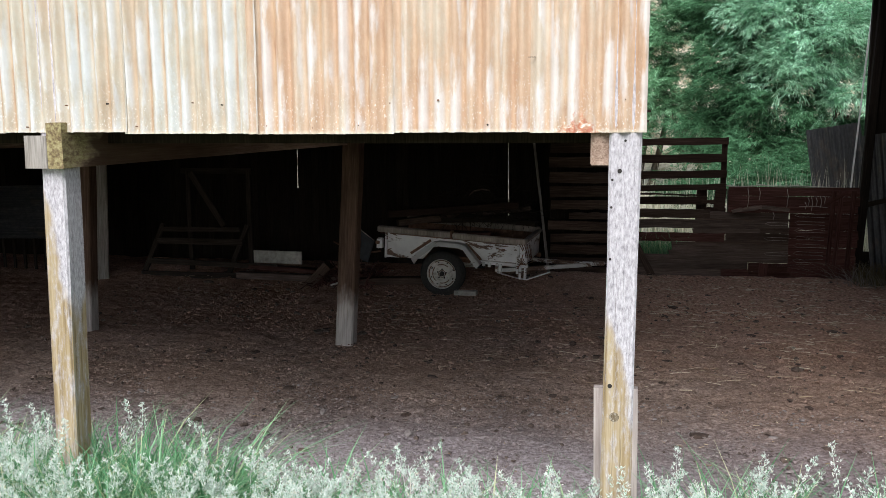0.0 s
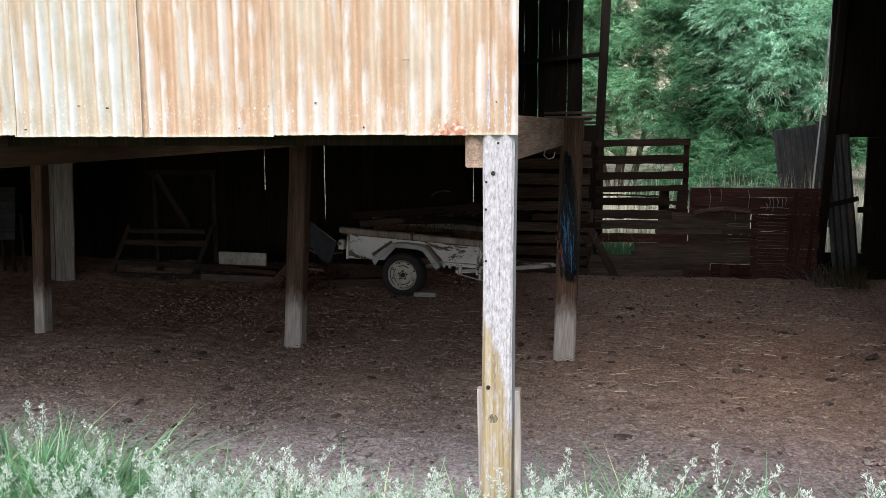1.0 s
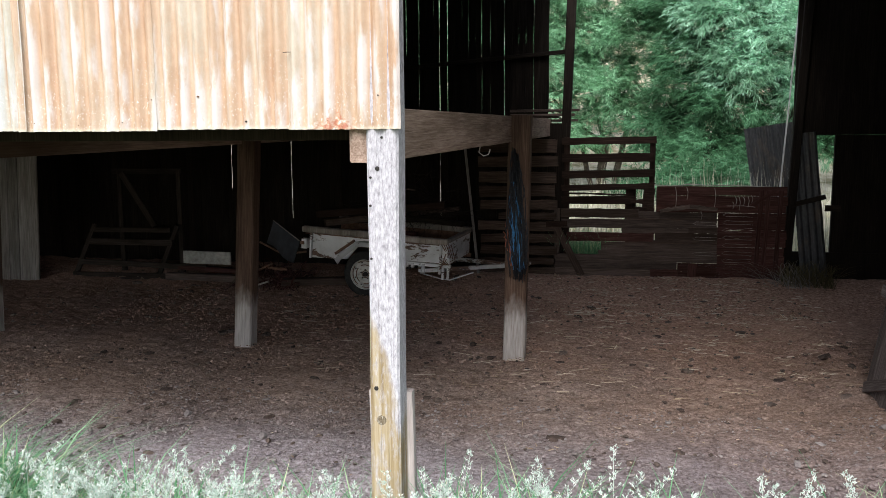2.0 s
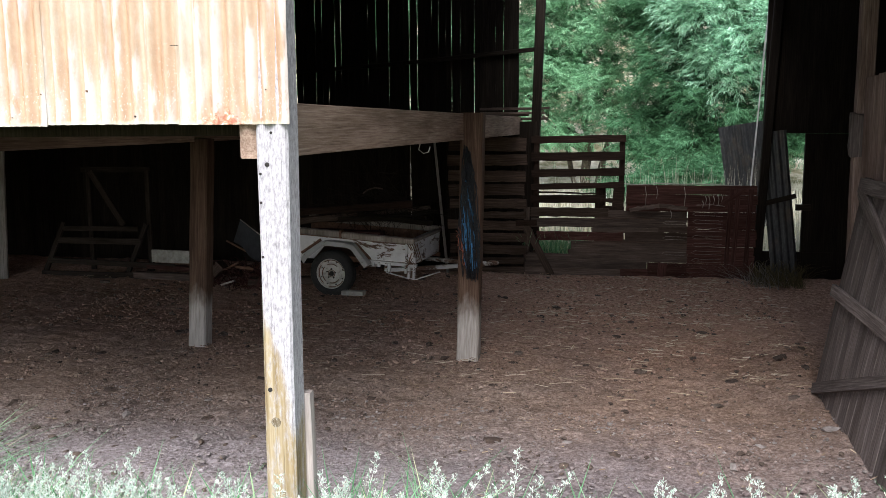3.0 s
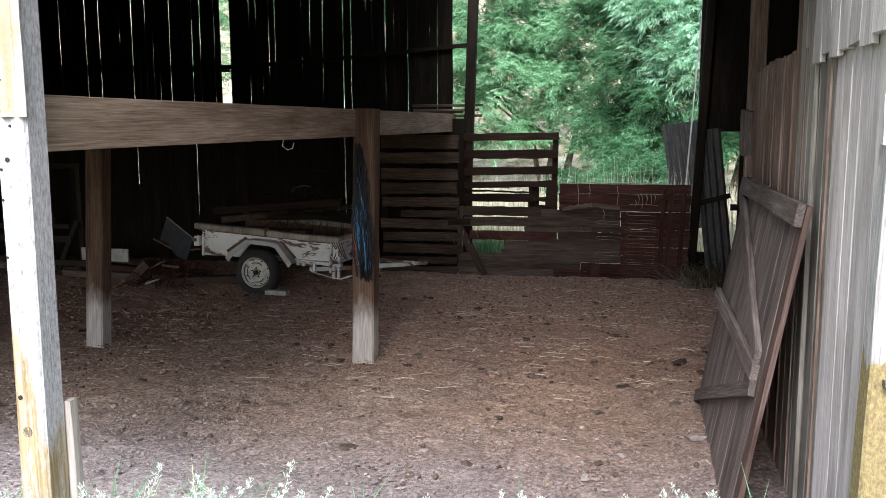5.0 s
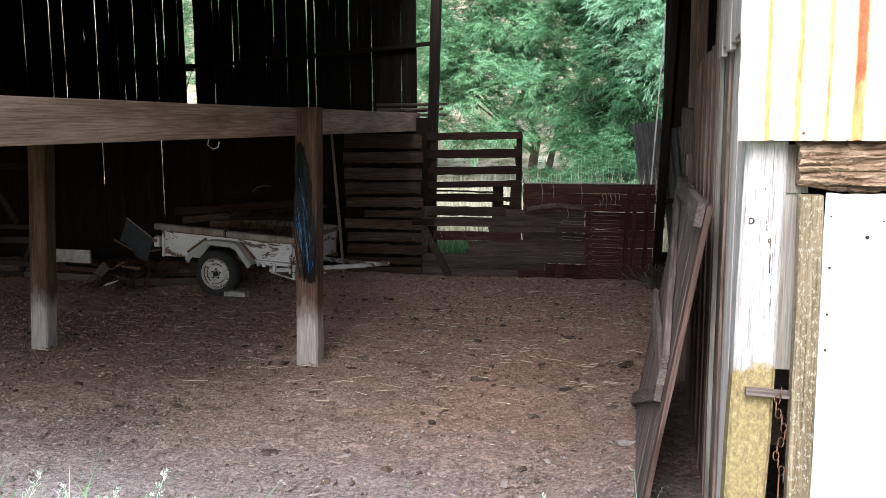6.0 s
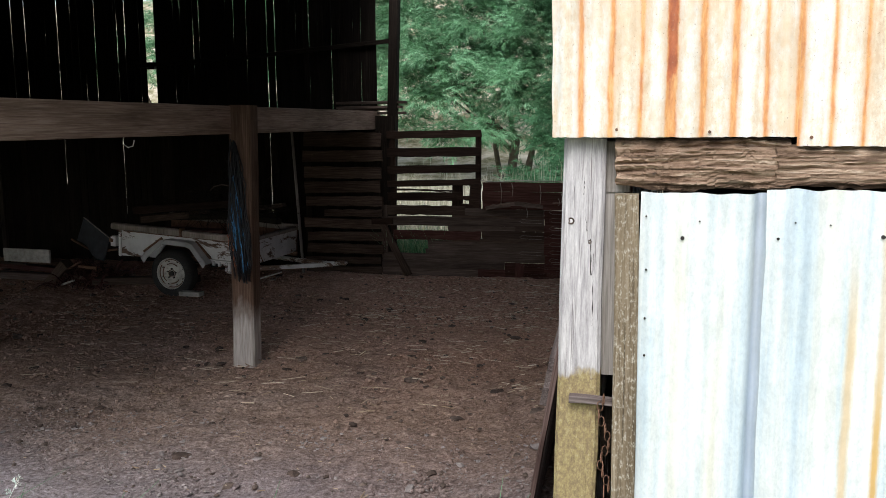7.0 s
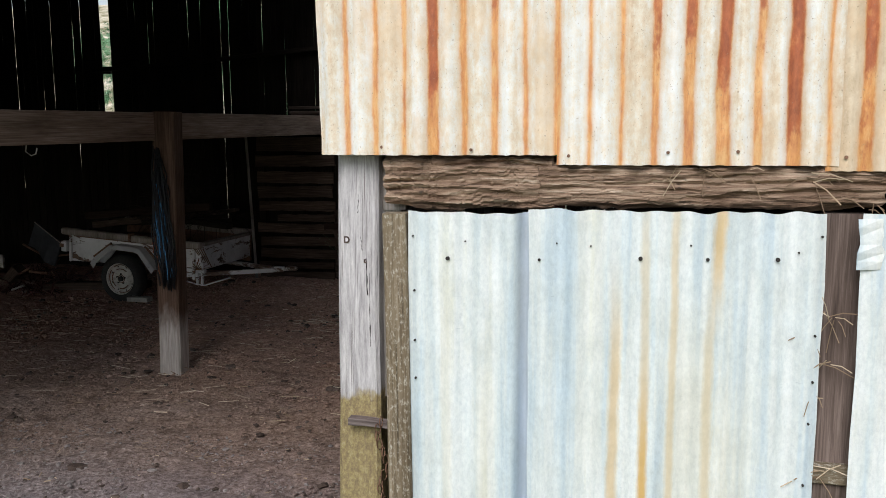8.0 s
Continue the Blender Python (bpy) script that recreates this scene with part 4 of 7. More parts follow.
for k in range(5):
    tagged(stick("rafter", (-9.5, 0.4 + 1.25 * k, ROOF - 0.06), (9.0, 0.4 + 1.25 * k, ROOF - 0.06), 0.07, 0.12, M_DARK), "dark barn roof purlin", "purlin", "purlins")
# added above the view to hold back front light from the floor
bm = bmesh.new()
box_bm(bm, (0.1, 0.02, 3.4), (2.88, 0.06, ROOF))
structure(part("fascia", bm, M_DARK), "added board out of view that holds back light over the open bay", "fascia")
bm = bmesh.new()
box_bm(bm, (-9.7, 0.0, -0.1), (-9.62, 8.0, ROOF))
structure(part("wall_left", bm, M_DARK), "plain end wall out of view that closes the barn", "wall")
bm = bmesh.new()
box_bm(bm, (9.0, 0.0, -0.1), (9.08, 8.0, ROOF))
structure(part("wall_right", bm, M_DARK), "plain end wall out of view that closes the barn", "wall")

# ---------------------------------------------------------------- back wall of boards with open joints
wall = structure(stick("wall_back_1", (-9.6, 7.9, 2.72), (-3.0, 7.9, 2.66), 0.09, 0.05, M_GLOOM, side=(0, 0, 1)), "dark back wall of upright boards with open joints", "wall")
stick("rail", (-3.2, 7.8, 2.655), (-1.6, 7.8, 2.735), 0.05, 0.05, M_GLOOM, wall, (0, 0, 1))
stick("rail", (-1.7, 7.8, 2.73), (0.24, 7.8, 2.88), 0.05, 0.05, M_GLOOM, wall, (0, 0, 1))
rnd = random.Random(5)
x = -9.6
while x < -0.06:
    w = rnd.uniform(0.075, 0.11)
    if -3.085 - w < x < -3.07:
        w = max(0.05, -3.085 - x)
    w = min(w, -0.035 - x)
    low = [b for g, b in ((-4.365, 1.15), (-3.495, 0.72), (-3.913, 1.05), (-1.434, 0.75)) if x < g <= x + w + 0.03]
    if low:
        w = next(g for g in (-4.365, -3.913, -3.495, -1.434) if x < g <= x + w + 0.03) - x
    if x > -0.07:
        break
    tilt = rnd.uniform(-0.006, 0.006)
    stick("board", (x + w / 2, 7.86, 0.0), (x + w / 2 + tilt, 7.86, ROOF), w, 0.009, M_GLOOM, wall, segs=12, jit=0.004, chamfer=0.02)
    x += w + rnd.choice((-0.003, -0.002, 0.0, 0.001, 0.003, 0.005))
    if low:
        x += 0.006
        stick("cover_batten", (x - 0.005, 7.872, 0.0), (x - 0.005, 7.872, low[0]), 0.05, 0.008, M_GLOOM, wall, segs=2, jit=0.001)
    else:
        stick("cover_batten", (x, 7.872, 0.0), (x, 7.872, rnd.choice((1.98, 1.98, 2.02))), 0.05, 0.008, M_GLOOM, wall, segs=2, jit=0.001)
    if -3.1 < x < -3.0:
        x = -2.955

stick("board", (-3.02, 7.87, 0.0), (-3.02, 7.87, 2.08), 0.14, 0.022, M_GLOOM, wall, segs=6, jit=0.004, chamfer=0.02)
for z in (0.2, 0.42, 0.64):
    stick("kick_board", (-9.5, 7.9, z), (-0.05, 7.9, z), 0.215, 0.02, M_GLOOM, wall, (0, 0, 1))

# corner post and the rails of the slatted gate
tagged(stick("corner_post", (0.135, 7.72, 0.0), (0.27, 7.72, ROOF), 0.11, 0.12, M_GLOOM, segs=8), "dark leaning post at the barn's open back", "post")


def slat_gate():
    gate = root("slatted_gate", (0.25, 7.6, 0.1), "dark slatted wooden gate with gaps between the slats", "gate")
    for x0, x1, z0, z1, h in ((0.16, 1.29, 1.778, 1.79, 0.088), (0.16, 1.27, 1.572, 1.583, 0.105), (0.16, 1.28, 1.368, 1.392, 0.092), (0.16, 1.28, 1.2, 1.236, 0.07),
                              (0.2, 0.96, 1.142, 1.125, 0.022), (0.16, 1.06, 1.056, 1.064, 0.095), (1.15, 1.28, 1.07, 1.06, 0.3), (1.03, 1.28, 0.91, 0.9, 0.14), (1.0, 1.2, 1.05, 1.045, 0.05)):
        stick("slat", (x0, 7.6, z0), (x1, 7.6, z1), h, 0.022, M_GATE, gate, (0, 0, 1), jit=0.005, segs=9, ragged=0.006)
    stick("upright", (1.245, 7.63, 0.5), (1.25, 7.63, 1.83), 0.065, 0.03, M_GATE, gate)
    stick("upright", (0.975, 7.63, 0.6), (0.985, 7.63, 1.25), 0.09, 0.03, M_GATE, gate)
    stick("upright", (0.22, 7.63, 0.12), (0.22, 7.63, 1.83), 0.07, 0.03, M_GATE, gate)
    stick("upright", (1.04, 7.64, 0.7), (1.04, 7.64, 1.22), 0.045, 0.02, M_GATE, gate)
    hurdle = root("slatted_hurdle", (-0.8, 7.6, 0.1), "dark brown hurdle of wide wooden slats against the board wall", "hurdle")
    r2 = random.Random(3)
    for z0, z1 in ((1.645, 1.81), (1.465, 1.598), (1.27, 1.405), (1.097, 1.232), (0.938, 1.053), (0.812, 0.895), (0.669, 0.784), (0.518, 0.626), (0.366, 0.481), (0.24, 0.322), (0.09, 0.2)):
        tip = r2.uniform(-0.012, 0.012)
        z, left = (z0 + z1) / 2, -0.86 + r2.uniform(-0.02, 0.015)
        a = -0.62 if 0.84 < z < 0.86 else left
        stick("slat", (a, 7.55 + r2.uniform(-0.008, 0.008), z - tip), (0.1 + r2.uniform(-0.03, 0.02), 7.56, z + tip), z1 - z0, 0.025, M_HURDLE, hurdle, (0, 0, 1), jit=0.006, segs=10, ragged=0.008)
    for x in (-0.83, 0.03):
        stick("upright", (x, 7.59, 0.08), (x, 7.59, 1.82), 0.08, 0.03, M_GLOOM, hurdle)
    stick("upright", (0.07, 7.66, 0.08), (0.08, 7.66, 2.0), 0.34, 0.03, M_GLOOM, hurdle)
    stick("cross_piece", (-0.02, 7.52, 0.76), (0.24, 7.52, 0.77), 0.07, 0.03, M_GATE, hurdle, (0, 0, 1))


slat_gate()


def plank_fence():
    fence = structure(stick("fence", (0.1, 7.66, 0.1), (0.1, 7.66, 0.95), 0.08, 0.05, M_FENCE), "low fence of grey-brown planks under the slatted gate", "fence")
    r2 = random.Random(6)
    for x0, x1, z0, z1, mat in ((0.1, 1.3, 0.08, 0.215, M_FENCE), (1.25, 1.6, 0.08, 0.215, M_RED), (0.95, 2.05, 0.54, 0.57, M_HURDLE), (0.95, 2.05, 0.82, 0.84, M_HURDLE), (0.09, 1.56, 0.213, 0.312, M_FENCE), (0.1, 2.04, 0.31, 0.385, M_FENCE), (0.62, 2.03, 0.38, 0.44, M_FENCE), (0.66, 2.02, 0.438, 0.545, M_FENCE),
                                (0.24, 1.28, 0.555, 0.66, M_RED), (1.3, 2.03, 0.56, 0.668, M_HURDLE), (0.9, 1.7, 0.66, 0.715, M_FENCE), (1.68, 2.03, 0.672, 0.735, M_HURDLE),
                                (0.16, 2.02, 0.718, 0.826, M_FENCE), (0.16, 1.1, 0.845, 0.953, M_HURDLE), (1.08, 2.02, 0.83, 0.925, M_FENCE)):
        y = 7.575 + r2.uniform(-0.007, 0.007)
        z = (z0 + z1) / 2
        stick("plank", (x0, y, z), (x1, y + r2.uniform(-0.006, 0.006), z + r2.uniform(-0.006, 0.006)), z1 - z0 + (0.008 if x0 > 0.6 or z1 < 0.4 else 0.0), 0.025, mat, fence, (0, 0, 1), jit=0.005, segs=12, ragged=0.012)
    stick("brace", (0.1, 7.54, 0.74), (0.42, 7.54, 0.12), 0.085, 0.03, M_HURDLE, fence)
    stick("post", (1.33, 7.66, 0.05), (1.33, 7.66, 1.2), 0.05, 0.05, M_FENCE, fence)
    stick("post", (0.995, 7.61, 0.1), (0.995, 7.61, 0.95), 0.1, 0.04, M_FENCE, fence)
    stick("post", (1.74, 7.55, 0.12), (1.75, 7.55, 0.3), 0.1, 0.02, M_RED, fence, segs=3)
    red = structure(stick("fence_panel", (1.32, 7.63, 1.2), (2.74, 7.63, 1.2), 0.05, 0.04, M_FENCE, side=(0, 0, 1)), "red-brown painted board panel in the fence", "fence")
    # courses of red boards: the whole width above, the right part below, a low run under the grey planks
    for x0, x1, z0, z1 in ((1.31, 2.79, 1.13, 1.235), (1.31, 2.79, 1.02, 1.128), (1.31, 2.79, 0.925, 1.018)) + tuple((2.03, 2.79, 0.1 + 0.103 * k, 0.2 + 0.103 * k) for k in range(8)) + ((1.58, 2.04, 0.08, 0.2), (1.57, 2.05, 0.2, 0.305)):
        y = 7.56 + r2.uniform(-0.008, 0.008)
        stick("plank", (x0, y, (z0 + z1) / 2), (x1 + r2.uniform(-0.01, 0.02), y + r2.uniform(-0.006, 0.006), (z0 + z1) / 2 + r2.uniform(-0.006, 0.006)), z1 - z0 + 0.002, 0.02, M_RED, red, (0, 0, 1), jit=0.004, segs=10, ragged=0.006)
    for x in (2.5, 2.58, 2.72):
        stick("upright", (x - 0.03, 7.535, 0.11), (x + 0.01, 7.535, 1.2), 0.05, 0.02, M_RED, red)
    stick("corner_brace", (2.36, 7.53, 0.98), (2.66, 7.53, 1.2), 0.045, 0.02, M_RED, red, (0, 0, 1))
    stick("split_board", (1.36, 7.52, 0.94), (1.7, 7.515, 1.0), 0.05, 0.02, M_FENCE, red, (0, 0, 1), segs=8, jit=0.008, ragged=0.02)
    stick("split_board", (1.68, 7.52, 1.0), (2.0, 7.515, 0.965), 0.045, 0.02, M_FENCE, red, (0, 0, 1), segs=8, jit=0.008, ragged=0.02)
    for k in range(7):
        z = 0.32 + 0.092 * k
        w = r2.uniform(-0.012, 0.012)
        if k % 2:
            tube("wire_loop", [(2.02, 7.52, z + 0.03 + w), (1.78, 7.515, z + 0.035), (1.74, 7.515, z + 0.015), (1.78, 7.515, z), (2.0, 7.52, z - 0.005)], 0.0019, M_GREY, red, sides=5)
        tube("wire_loop", [(2.42, 7.52, z + 0.05 + w), (2.2, 7.51, z + 0.045 - w), (2.12, 7.515, z + 0.055), (2.08, 7.515, z + 0.03), (2.12, 7.515, z + 0.012), (2.25, 7.512, z + 0.014), (2.42, 7.52, z + 0.008)], 0.0019, M_GREY, red, sides=5)
    for x, z0, h in ((1.53, 0.98, 0.25), (1.66, 1.08, 0.15), (1.98, 1.0, 0.22), (2.19, 0.98, 0.08), (2.22, 1.02, 0.1), (2.26, 0.96, 0.16), (2.31, 1.02, 0.1), (2.36, 1.0, 0.13), (2.4, 1.05, 0.09), (1.83, 0.84, 0.1)):
        tube("wire", [(x, 7.52, z0), (x + 0.01, 7.512, z0 + h * 0.6), (x - 0.006, 7.52, z0 + h)], 0.003, M_SLAB, red, sides=5)
    tube("wire", [(2.12, 7.515, 1.01), (2.3, 7.51, 1.016), (2.44, 7.515, 1.0)], 0.0028, M_SLAB, red, sides=5)
    # pale strip along the top edge, in place of light caught there
    tube("wire", [(1.28, 7.59, 1.25), (1.45, 7.565, 1.238), (1.6, 7.56, 1.25), (1.66, 7.56, 1.262), (1.9, 7.555, 1.25), (2.1, 7.55, 1.255), (2.5, 7.56, 1.24), (2.78, 7.6, 1.222)], 0.007, M_SLAB, red, "pale strip along the top, standing in for its lit edge")


plank_fence()

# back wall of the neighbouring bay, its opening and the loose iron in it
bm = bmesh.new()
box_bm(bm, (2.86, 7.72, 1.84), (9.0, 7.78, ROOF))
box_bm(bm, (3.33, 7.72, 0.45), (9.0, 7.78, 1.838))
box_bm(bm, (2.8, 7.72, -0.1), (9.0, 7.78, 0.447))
structure(part("wall_back_2", bm, M_GLOOM), "dark back wall of the next bay with a low opening", "wall")
# white colour stands in for skylight on the strip's edge
M_WHITE = grainy("white_lit_edge", [(0.3, (0.7, 0.7, 0.7)), (0.6, (0.84, 0.84, 0.85)), (0.8, (0.88, 0.88, 0.88))], 30, 0.6, 0.2)
tagged(stick("corner_flashing", (2.748, 7.8, 1.1), (2.915, 7.8, ROOF), 0.017, 0.02, M_WHITE, segs=10, jit=0.003), "leaning corner strip coloured white for its sky-lit edge", "strip")
tagged(stick("corner_post", (2.83, 7.68, 0.1), (2.99, 7.68, ROOF), 0.1, 0.09, M_GLOOM, segs=8), "dark corner post beside the red panel", "post")
tagged(sheet("loose_iron_sheet", pose(3.02, 7.69, 0.12, 0, -7, 0), 0.3, 1.74, M_DIMIRON, depth=0.012), "loose grey corrugated iron sheet leaning in the opening", "iron sheet")
tagged(stick("batten", (2.88, 7.65, 1.02), (3.24, 7.65, 1.12), 0.055, 0.03, M_DARK, side=(0, 0, 1)), "dark batten across the loose iron sheet", "batten")
tagged(stick("batten", (3.25, 7.7, 0.98), (3.42, 7.7, 0.98), 0.07, 0.04, M_DARK, side=(0, 0, 1)), "short dark batten at the opening", "batten")
tagged(sheet("leaning_iron_sheet", pose(2.72, 9.3, 0.5, 0, -9, 0), 0.7, 1.42, M_DIMIRON, depth=0.012), "dull grey corrugated iron sheet leaning outside the fence", "iron sheet")


def twig_heap(name, box, n, length, material, label, category, seed, thick=(0.002, 0.006)):
    """A loose tangle of thin sticks in a mound."""
    r2 = random.Random(seed)
    verts, faces = [], []
    for k in range(n):
        u, v = r2.uniform(-1, 1), r2.uniform(-1, 1)
        top = max(0.0, 1 - u * u) * max(0.2, 1 - v * v)
        p = Vector((box[0] + (u + 1) / 2 * (box[1] - box[0]), box[2] + (v + 1) / 2 * (box[3] - box[2]), box[4] + r2.random() * top * (box[5] - box[4])))
        d = Vector((r2.gauss(0, 1), r2.gauss(0, 0.6), r2.gauss(0.1, 0.5))).normalized() * r2.uniform(*length)
        s = d.orthogonal().normalized() * r2.uniform(*thick)
        w = d.cross(s).normalized() * s.length
        k0 = len(verts)
        for c in (p, p + d * 0.5 + Vector((0, 0, 0.04)), p + d):
            verts += [c + s, c + w, c - s]
        for o in (0, 3):
            a = k0 + o
            faces += [(a, a + 1, a + 4, a + 3), (a + 1, a + 2, a + 5, a + 4), (a + 2, a, a + 3, a + 5)]
    return tagged(new(name, mesh_of(name, verts, faces, material)), label, category, kind="stuff")


def arching_twigs(name, roots, label, category, seed, material, reach=(0.25, 0.6), rise=(0.1, 0.4), thick=0.0022):
    """Thin dry stems that rise from the earth and bend over."""
    r2 = random.Random(seed)
    verts, faces = [], []
    for x0, x1, y0, y1, n, lean in roots:
        for k in range(n):
            p = Vector((r2.uniform(x0, x1), r2.uniform(y0, y1), 0.1))
            head = Vector((lean + r2.gauss(0, 0.6), r2.gauss(-0.1, 0.5), 0)) * r2.uniform(*reach)
            top = r2.uniform(*rise)
            last = None
            for q in range(7):
                u = q / 6
                c = p + head * u ** 1.3 + Vector((r2.gauss(0, 0.008), r2.gauss(0, 0.008), top * (1.9 * u - 1.0 * u * u)))
                r = thick * (1.2 - u) + 0.0006
                now = len(verts)
                verts += [c + Vector((r, 0, 0)), c + Vector((-0.5 * r, 0.87 * r, 0)), c + Vector((-0.5 * r, -0.87 * r, 0.0005))]
                if last is not None:
                    faces += [(last + w, last + (w + 1) % 3, now + (w + 1) % 3, now + w) for w in range(3)]
                last = now
    return tagged(new(name, mesh_of(name, verts, faces, material)), label, category, kind="stuff")


arching_twigs("brush_heap", [(2.55, 3.0, 7.1, 7.5, 46, -0.9), (2.7, 3.3, 7.1, 7.5, 24, -0.2)], "heap of thin dry brush at the foot of the corner post", "brushwood", 14, M_GREY, (0.3, 0.75), (0.1, 0.34), 0.0026)
arching_twigs("dry_weeds", [(2.75, 3.3, 7.2, 7.55, 280, 0.1)], "clump of withered brown-green weeds at the barn's back corner", "weeds", 15, M_WEED, (0.1, 0.35), (0.1, 0.32), 0.003)

# board wall along the bay, and the door that leans on it
wall = structure(stick("wall_board_1", (3.05, 0.2, 1.0), (3.05, 3.7, 1.0), 0.1, 0.05, M_DARK, side=(0, 0, 1)), "brown board wall beside the open bay", "wall")
rnd = random.Random(11)
y = 0.32
while y < 3.7:
    w = min(rnd.uniform(0.11, 0.17), 3.72 - y)
    top = 2.3 + rnd.uniform(-0.012, 0.012) - 0.012 * (y - 2.5)
    if y < 2.05:
        top = ROOF
    # paler, greyer wood towards the opening, partly in place of daylight
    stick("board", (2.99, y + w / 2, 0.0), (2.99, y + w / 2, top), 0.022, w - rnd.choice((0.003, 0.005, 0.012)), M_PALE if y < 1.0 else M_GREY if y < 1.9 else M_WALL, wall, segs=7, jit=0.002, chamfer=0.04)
    y += w
stick("cover_strip", (2.965, 1.45, 0.1), (2.965, 1.5, 2.6), 0.02, 0.05, M_GREY, wall, segs=7)
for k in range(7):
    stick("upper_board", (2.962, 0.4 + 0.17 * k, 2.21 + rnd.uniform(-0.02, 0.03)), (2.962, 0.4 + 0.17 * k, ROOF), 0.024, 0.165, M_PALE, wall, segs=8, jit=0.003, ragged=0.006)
for y, top in ((2.12, 2.3), (2.78, 2.3), (1.78, 2.29), (3.1, 2.29), (2.45, 2.3), (1.2, 2.2)):
    stick("cover_strip", (2.974, y, 0.1), (2.974, y + 0.01, top), 0.01, 0.024, M_WALL, wall, segs=7)


def leaning_door():
    """Wide ledged door on its lower edge, leaning against the board wall."""
    door = root("wooden_door", (2.64, 2.2, 0.08), "grey ledged and braced plank door leaning against the board wall", "door")

    def at(y, z, off=0.0):
        return Vector((2.77 + 0.17 * (z - 0.75) - off, y, z + 0.17 * off))
    r2 = random.Random(21)
    y = 1.16
    while y < 3.25:
        w = min(r2.uniform(0.12, 0.16), 3.27 - y)
        edge = y < 1.2
        stick("plank", at(y + w / 2, 0.07), at(y + w / 2, 1.585 + r2.uniform(-0.015, 0.01)), 0.022, w - 0.005, M_EDGE if edge else M_DOOR, door, segs=6, jit=0.002, chamfer=0.05)
        y += w
    for a, b, w in ((at(3.24, 1.535, 0.03), at(1.17, 1.545, 0.03), 0.1), (at(3.18, 0.12, 0.03), at(1.32, 0.74, 0.03), 0.075),
                    (at(3.3, 0.8, 0.03), at(1.36, 0.8, 0.03), 0.08), (at(3.2, 1.5, 0.03), at(1.38, 0.86, 0.03), 0.085)):
        n = Vector((-1, 0, 0.17)).normalized()
        stick("ledge", a, b, 0.03, w, M_DOOR, door, tuple(n), segs=8, jit=0.003)


leaning_door()

# right front: post, jamb, lintel, iron door
right_post = post("barn_post", 2.947, 0.07, 0.117, 0.12, 1.87, M_RPOST, "pale weathered post with yellow lichen low down", (0.016, 0.0), group="front posts")

for x, z, r in ((2.942, 1.648, 0.009), (2.993, 1.592, 0.005)):
    bm = bmesh.new()
    ring = [bm.verts.new((x + r * (0.9 + 0.2 * math.sin(3 * a + z)) * math.cos(a), 0.0675, z + 1.5 * r * (0.9 + 0.2 * math.cos(2 * a)) * math.sin(a))) for a in (k * math.pi / 7 for k in range(14))]
    hub = bm.verts.new((x, 0.071, z))
    for k in range(14):
        bm.faces.new((ring[k], ring[(k + 1) % 14], hub))
    part("knot", bm, M_FENCE, right_post)
r4 = random.Random(9)
for x, z, l in ((3.003, 1.36, 0.2), (2.998, 1.5, 0.1), (2.985, 1.62, 0.04), (2.975, 1.72, 0.05)):
    stick("crack", (x, 0.0705, z), (x + r4.uniform(-0.004, 0.004), 0.0705, z + l), r4.uniform(0.0012, 0.0022), 0.004, M_HOLE, right_post, segs=8, jit=0.0012, taper=0.6)


def gnarled(name, x0, x1, y, z0, z1, deep, seed, label):
    """Old split beam: its face furrowed along the grain, its edges eaten."""
    nx, nz = 150, 26
    verts, faces = [], []
    for i in range(nx + 1):
        u = i / nx
        x = x0 + (x1 - x0) * u
        top = z1 + 0.010 * noise.noise(Vector((x * 9, seed, 0))) + 0.006 * noise.noise(Vector((x * 40, seed, 3)))
        low = z0 + 0.013 * noise.noise(Vector((x * 7, seed, 7))) + 0.006 * noise.noise(Vector((x * 45, seed, 9)))
        for k in range(nz + 1):
            v = k / nz
            z = low + (top - low) * v
            bend = z + 0.016 * noise.noise(Vector((x * 4, z * 8, seed))) + 0.005 * noise.noise(Vector((x * 19, z * 24, seed)))
            f = noise.fractal(Vector((x * 5, bend * 95, seed)), 0.7, 2.0, 4)
            g = max(0.0, noise.noise(Vector((x * 4.5, bend * 75, seed + 5))) - 0.05) ** 0.6
            end = 0.022 * noise.noise(Vector((z * 38, seed, 0))) * (max(0, 1 - 8 * u) + max(0, 8 * u - 7))
            round_off = 0.02 * (2 * v - 1) ** 6
            verts.append((x + end, y + deep * (0.35 * f + 0.9 * g) + round_off, z))
    n = nz + 1
    for i in range(nx):
        for k in range(nz):
            a = i * n + k
            faces.append((a, a + n, a + n + 1, a + 1))
    back = len(verts)
    for i in (0, nx):
        for k in (0, nz):
            p = verts[i * n + k]
            verts.append((p[0], y + 0.1, p[2]))
    rim_low = [i * n for i in range(nx + 1)]
    rim_top = [i * n + nz for i in range(nx + 1)]
    faces += [tuple(rim_low[::-1] + [back, back + 2]), tuple(rim_top + [back + 3, back + 1])]
    faces += [tuple(list(range(0, nz + 1)) + [back + 1, back]), tuple(list(range(nx * n + nz, nx * n - 1, -1)) + [back + 2, back + 3])]
    ob = new(name, mesh_of(name, verts, faces, M_GNARL))
    return tagged(ob, label, "lintel")


gnarled("lintel", 3.058, 3.49, 0.035, 1.738, 1.868, 0.026, 1.0, "split and gnarled brown lintel timber")
gnarled("lintel", 3.455, 4.235, 0.028, 1.748, 1.852, 0.017, 4.0, "wavy-grained brown lintel timber")
tagged(stick("filler_board", (3.05, 0.13, 1.21), (3.05, 0.13, 1.73), 0.06, 0.025, M_GREY), "grey board between post and jamb", "board")
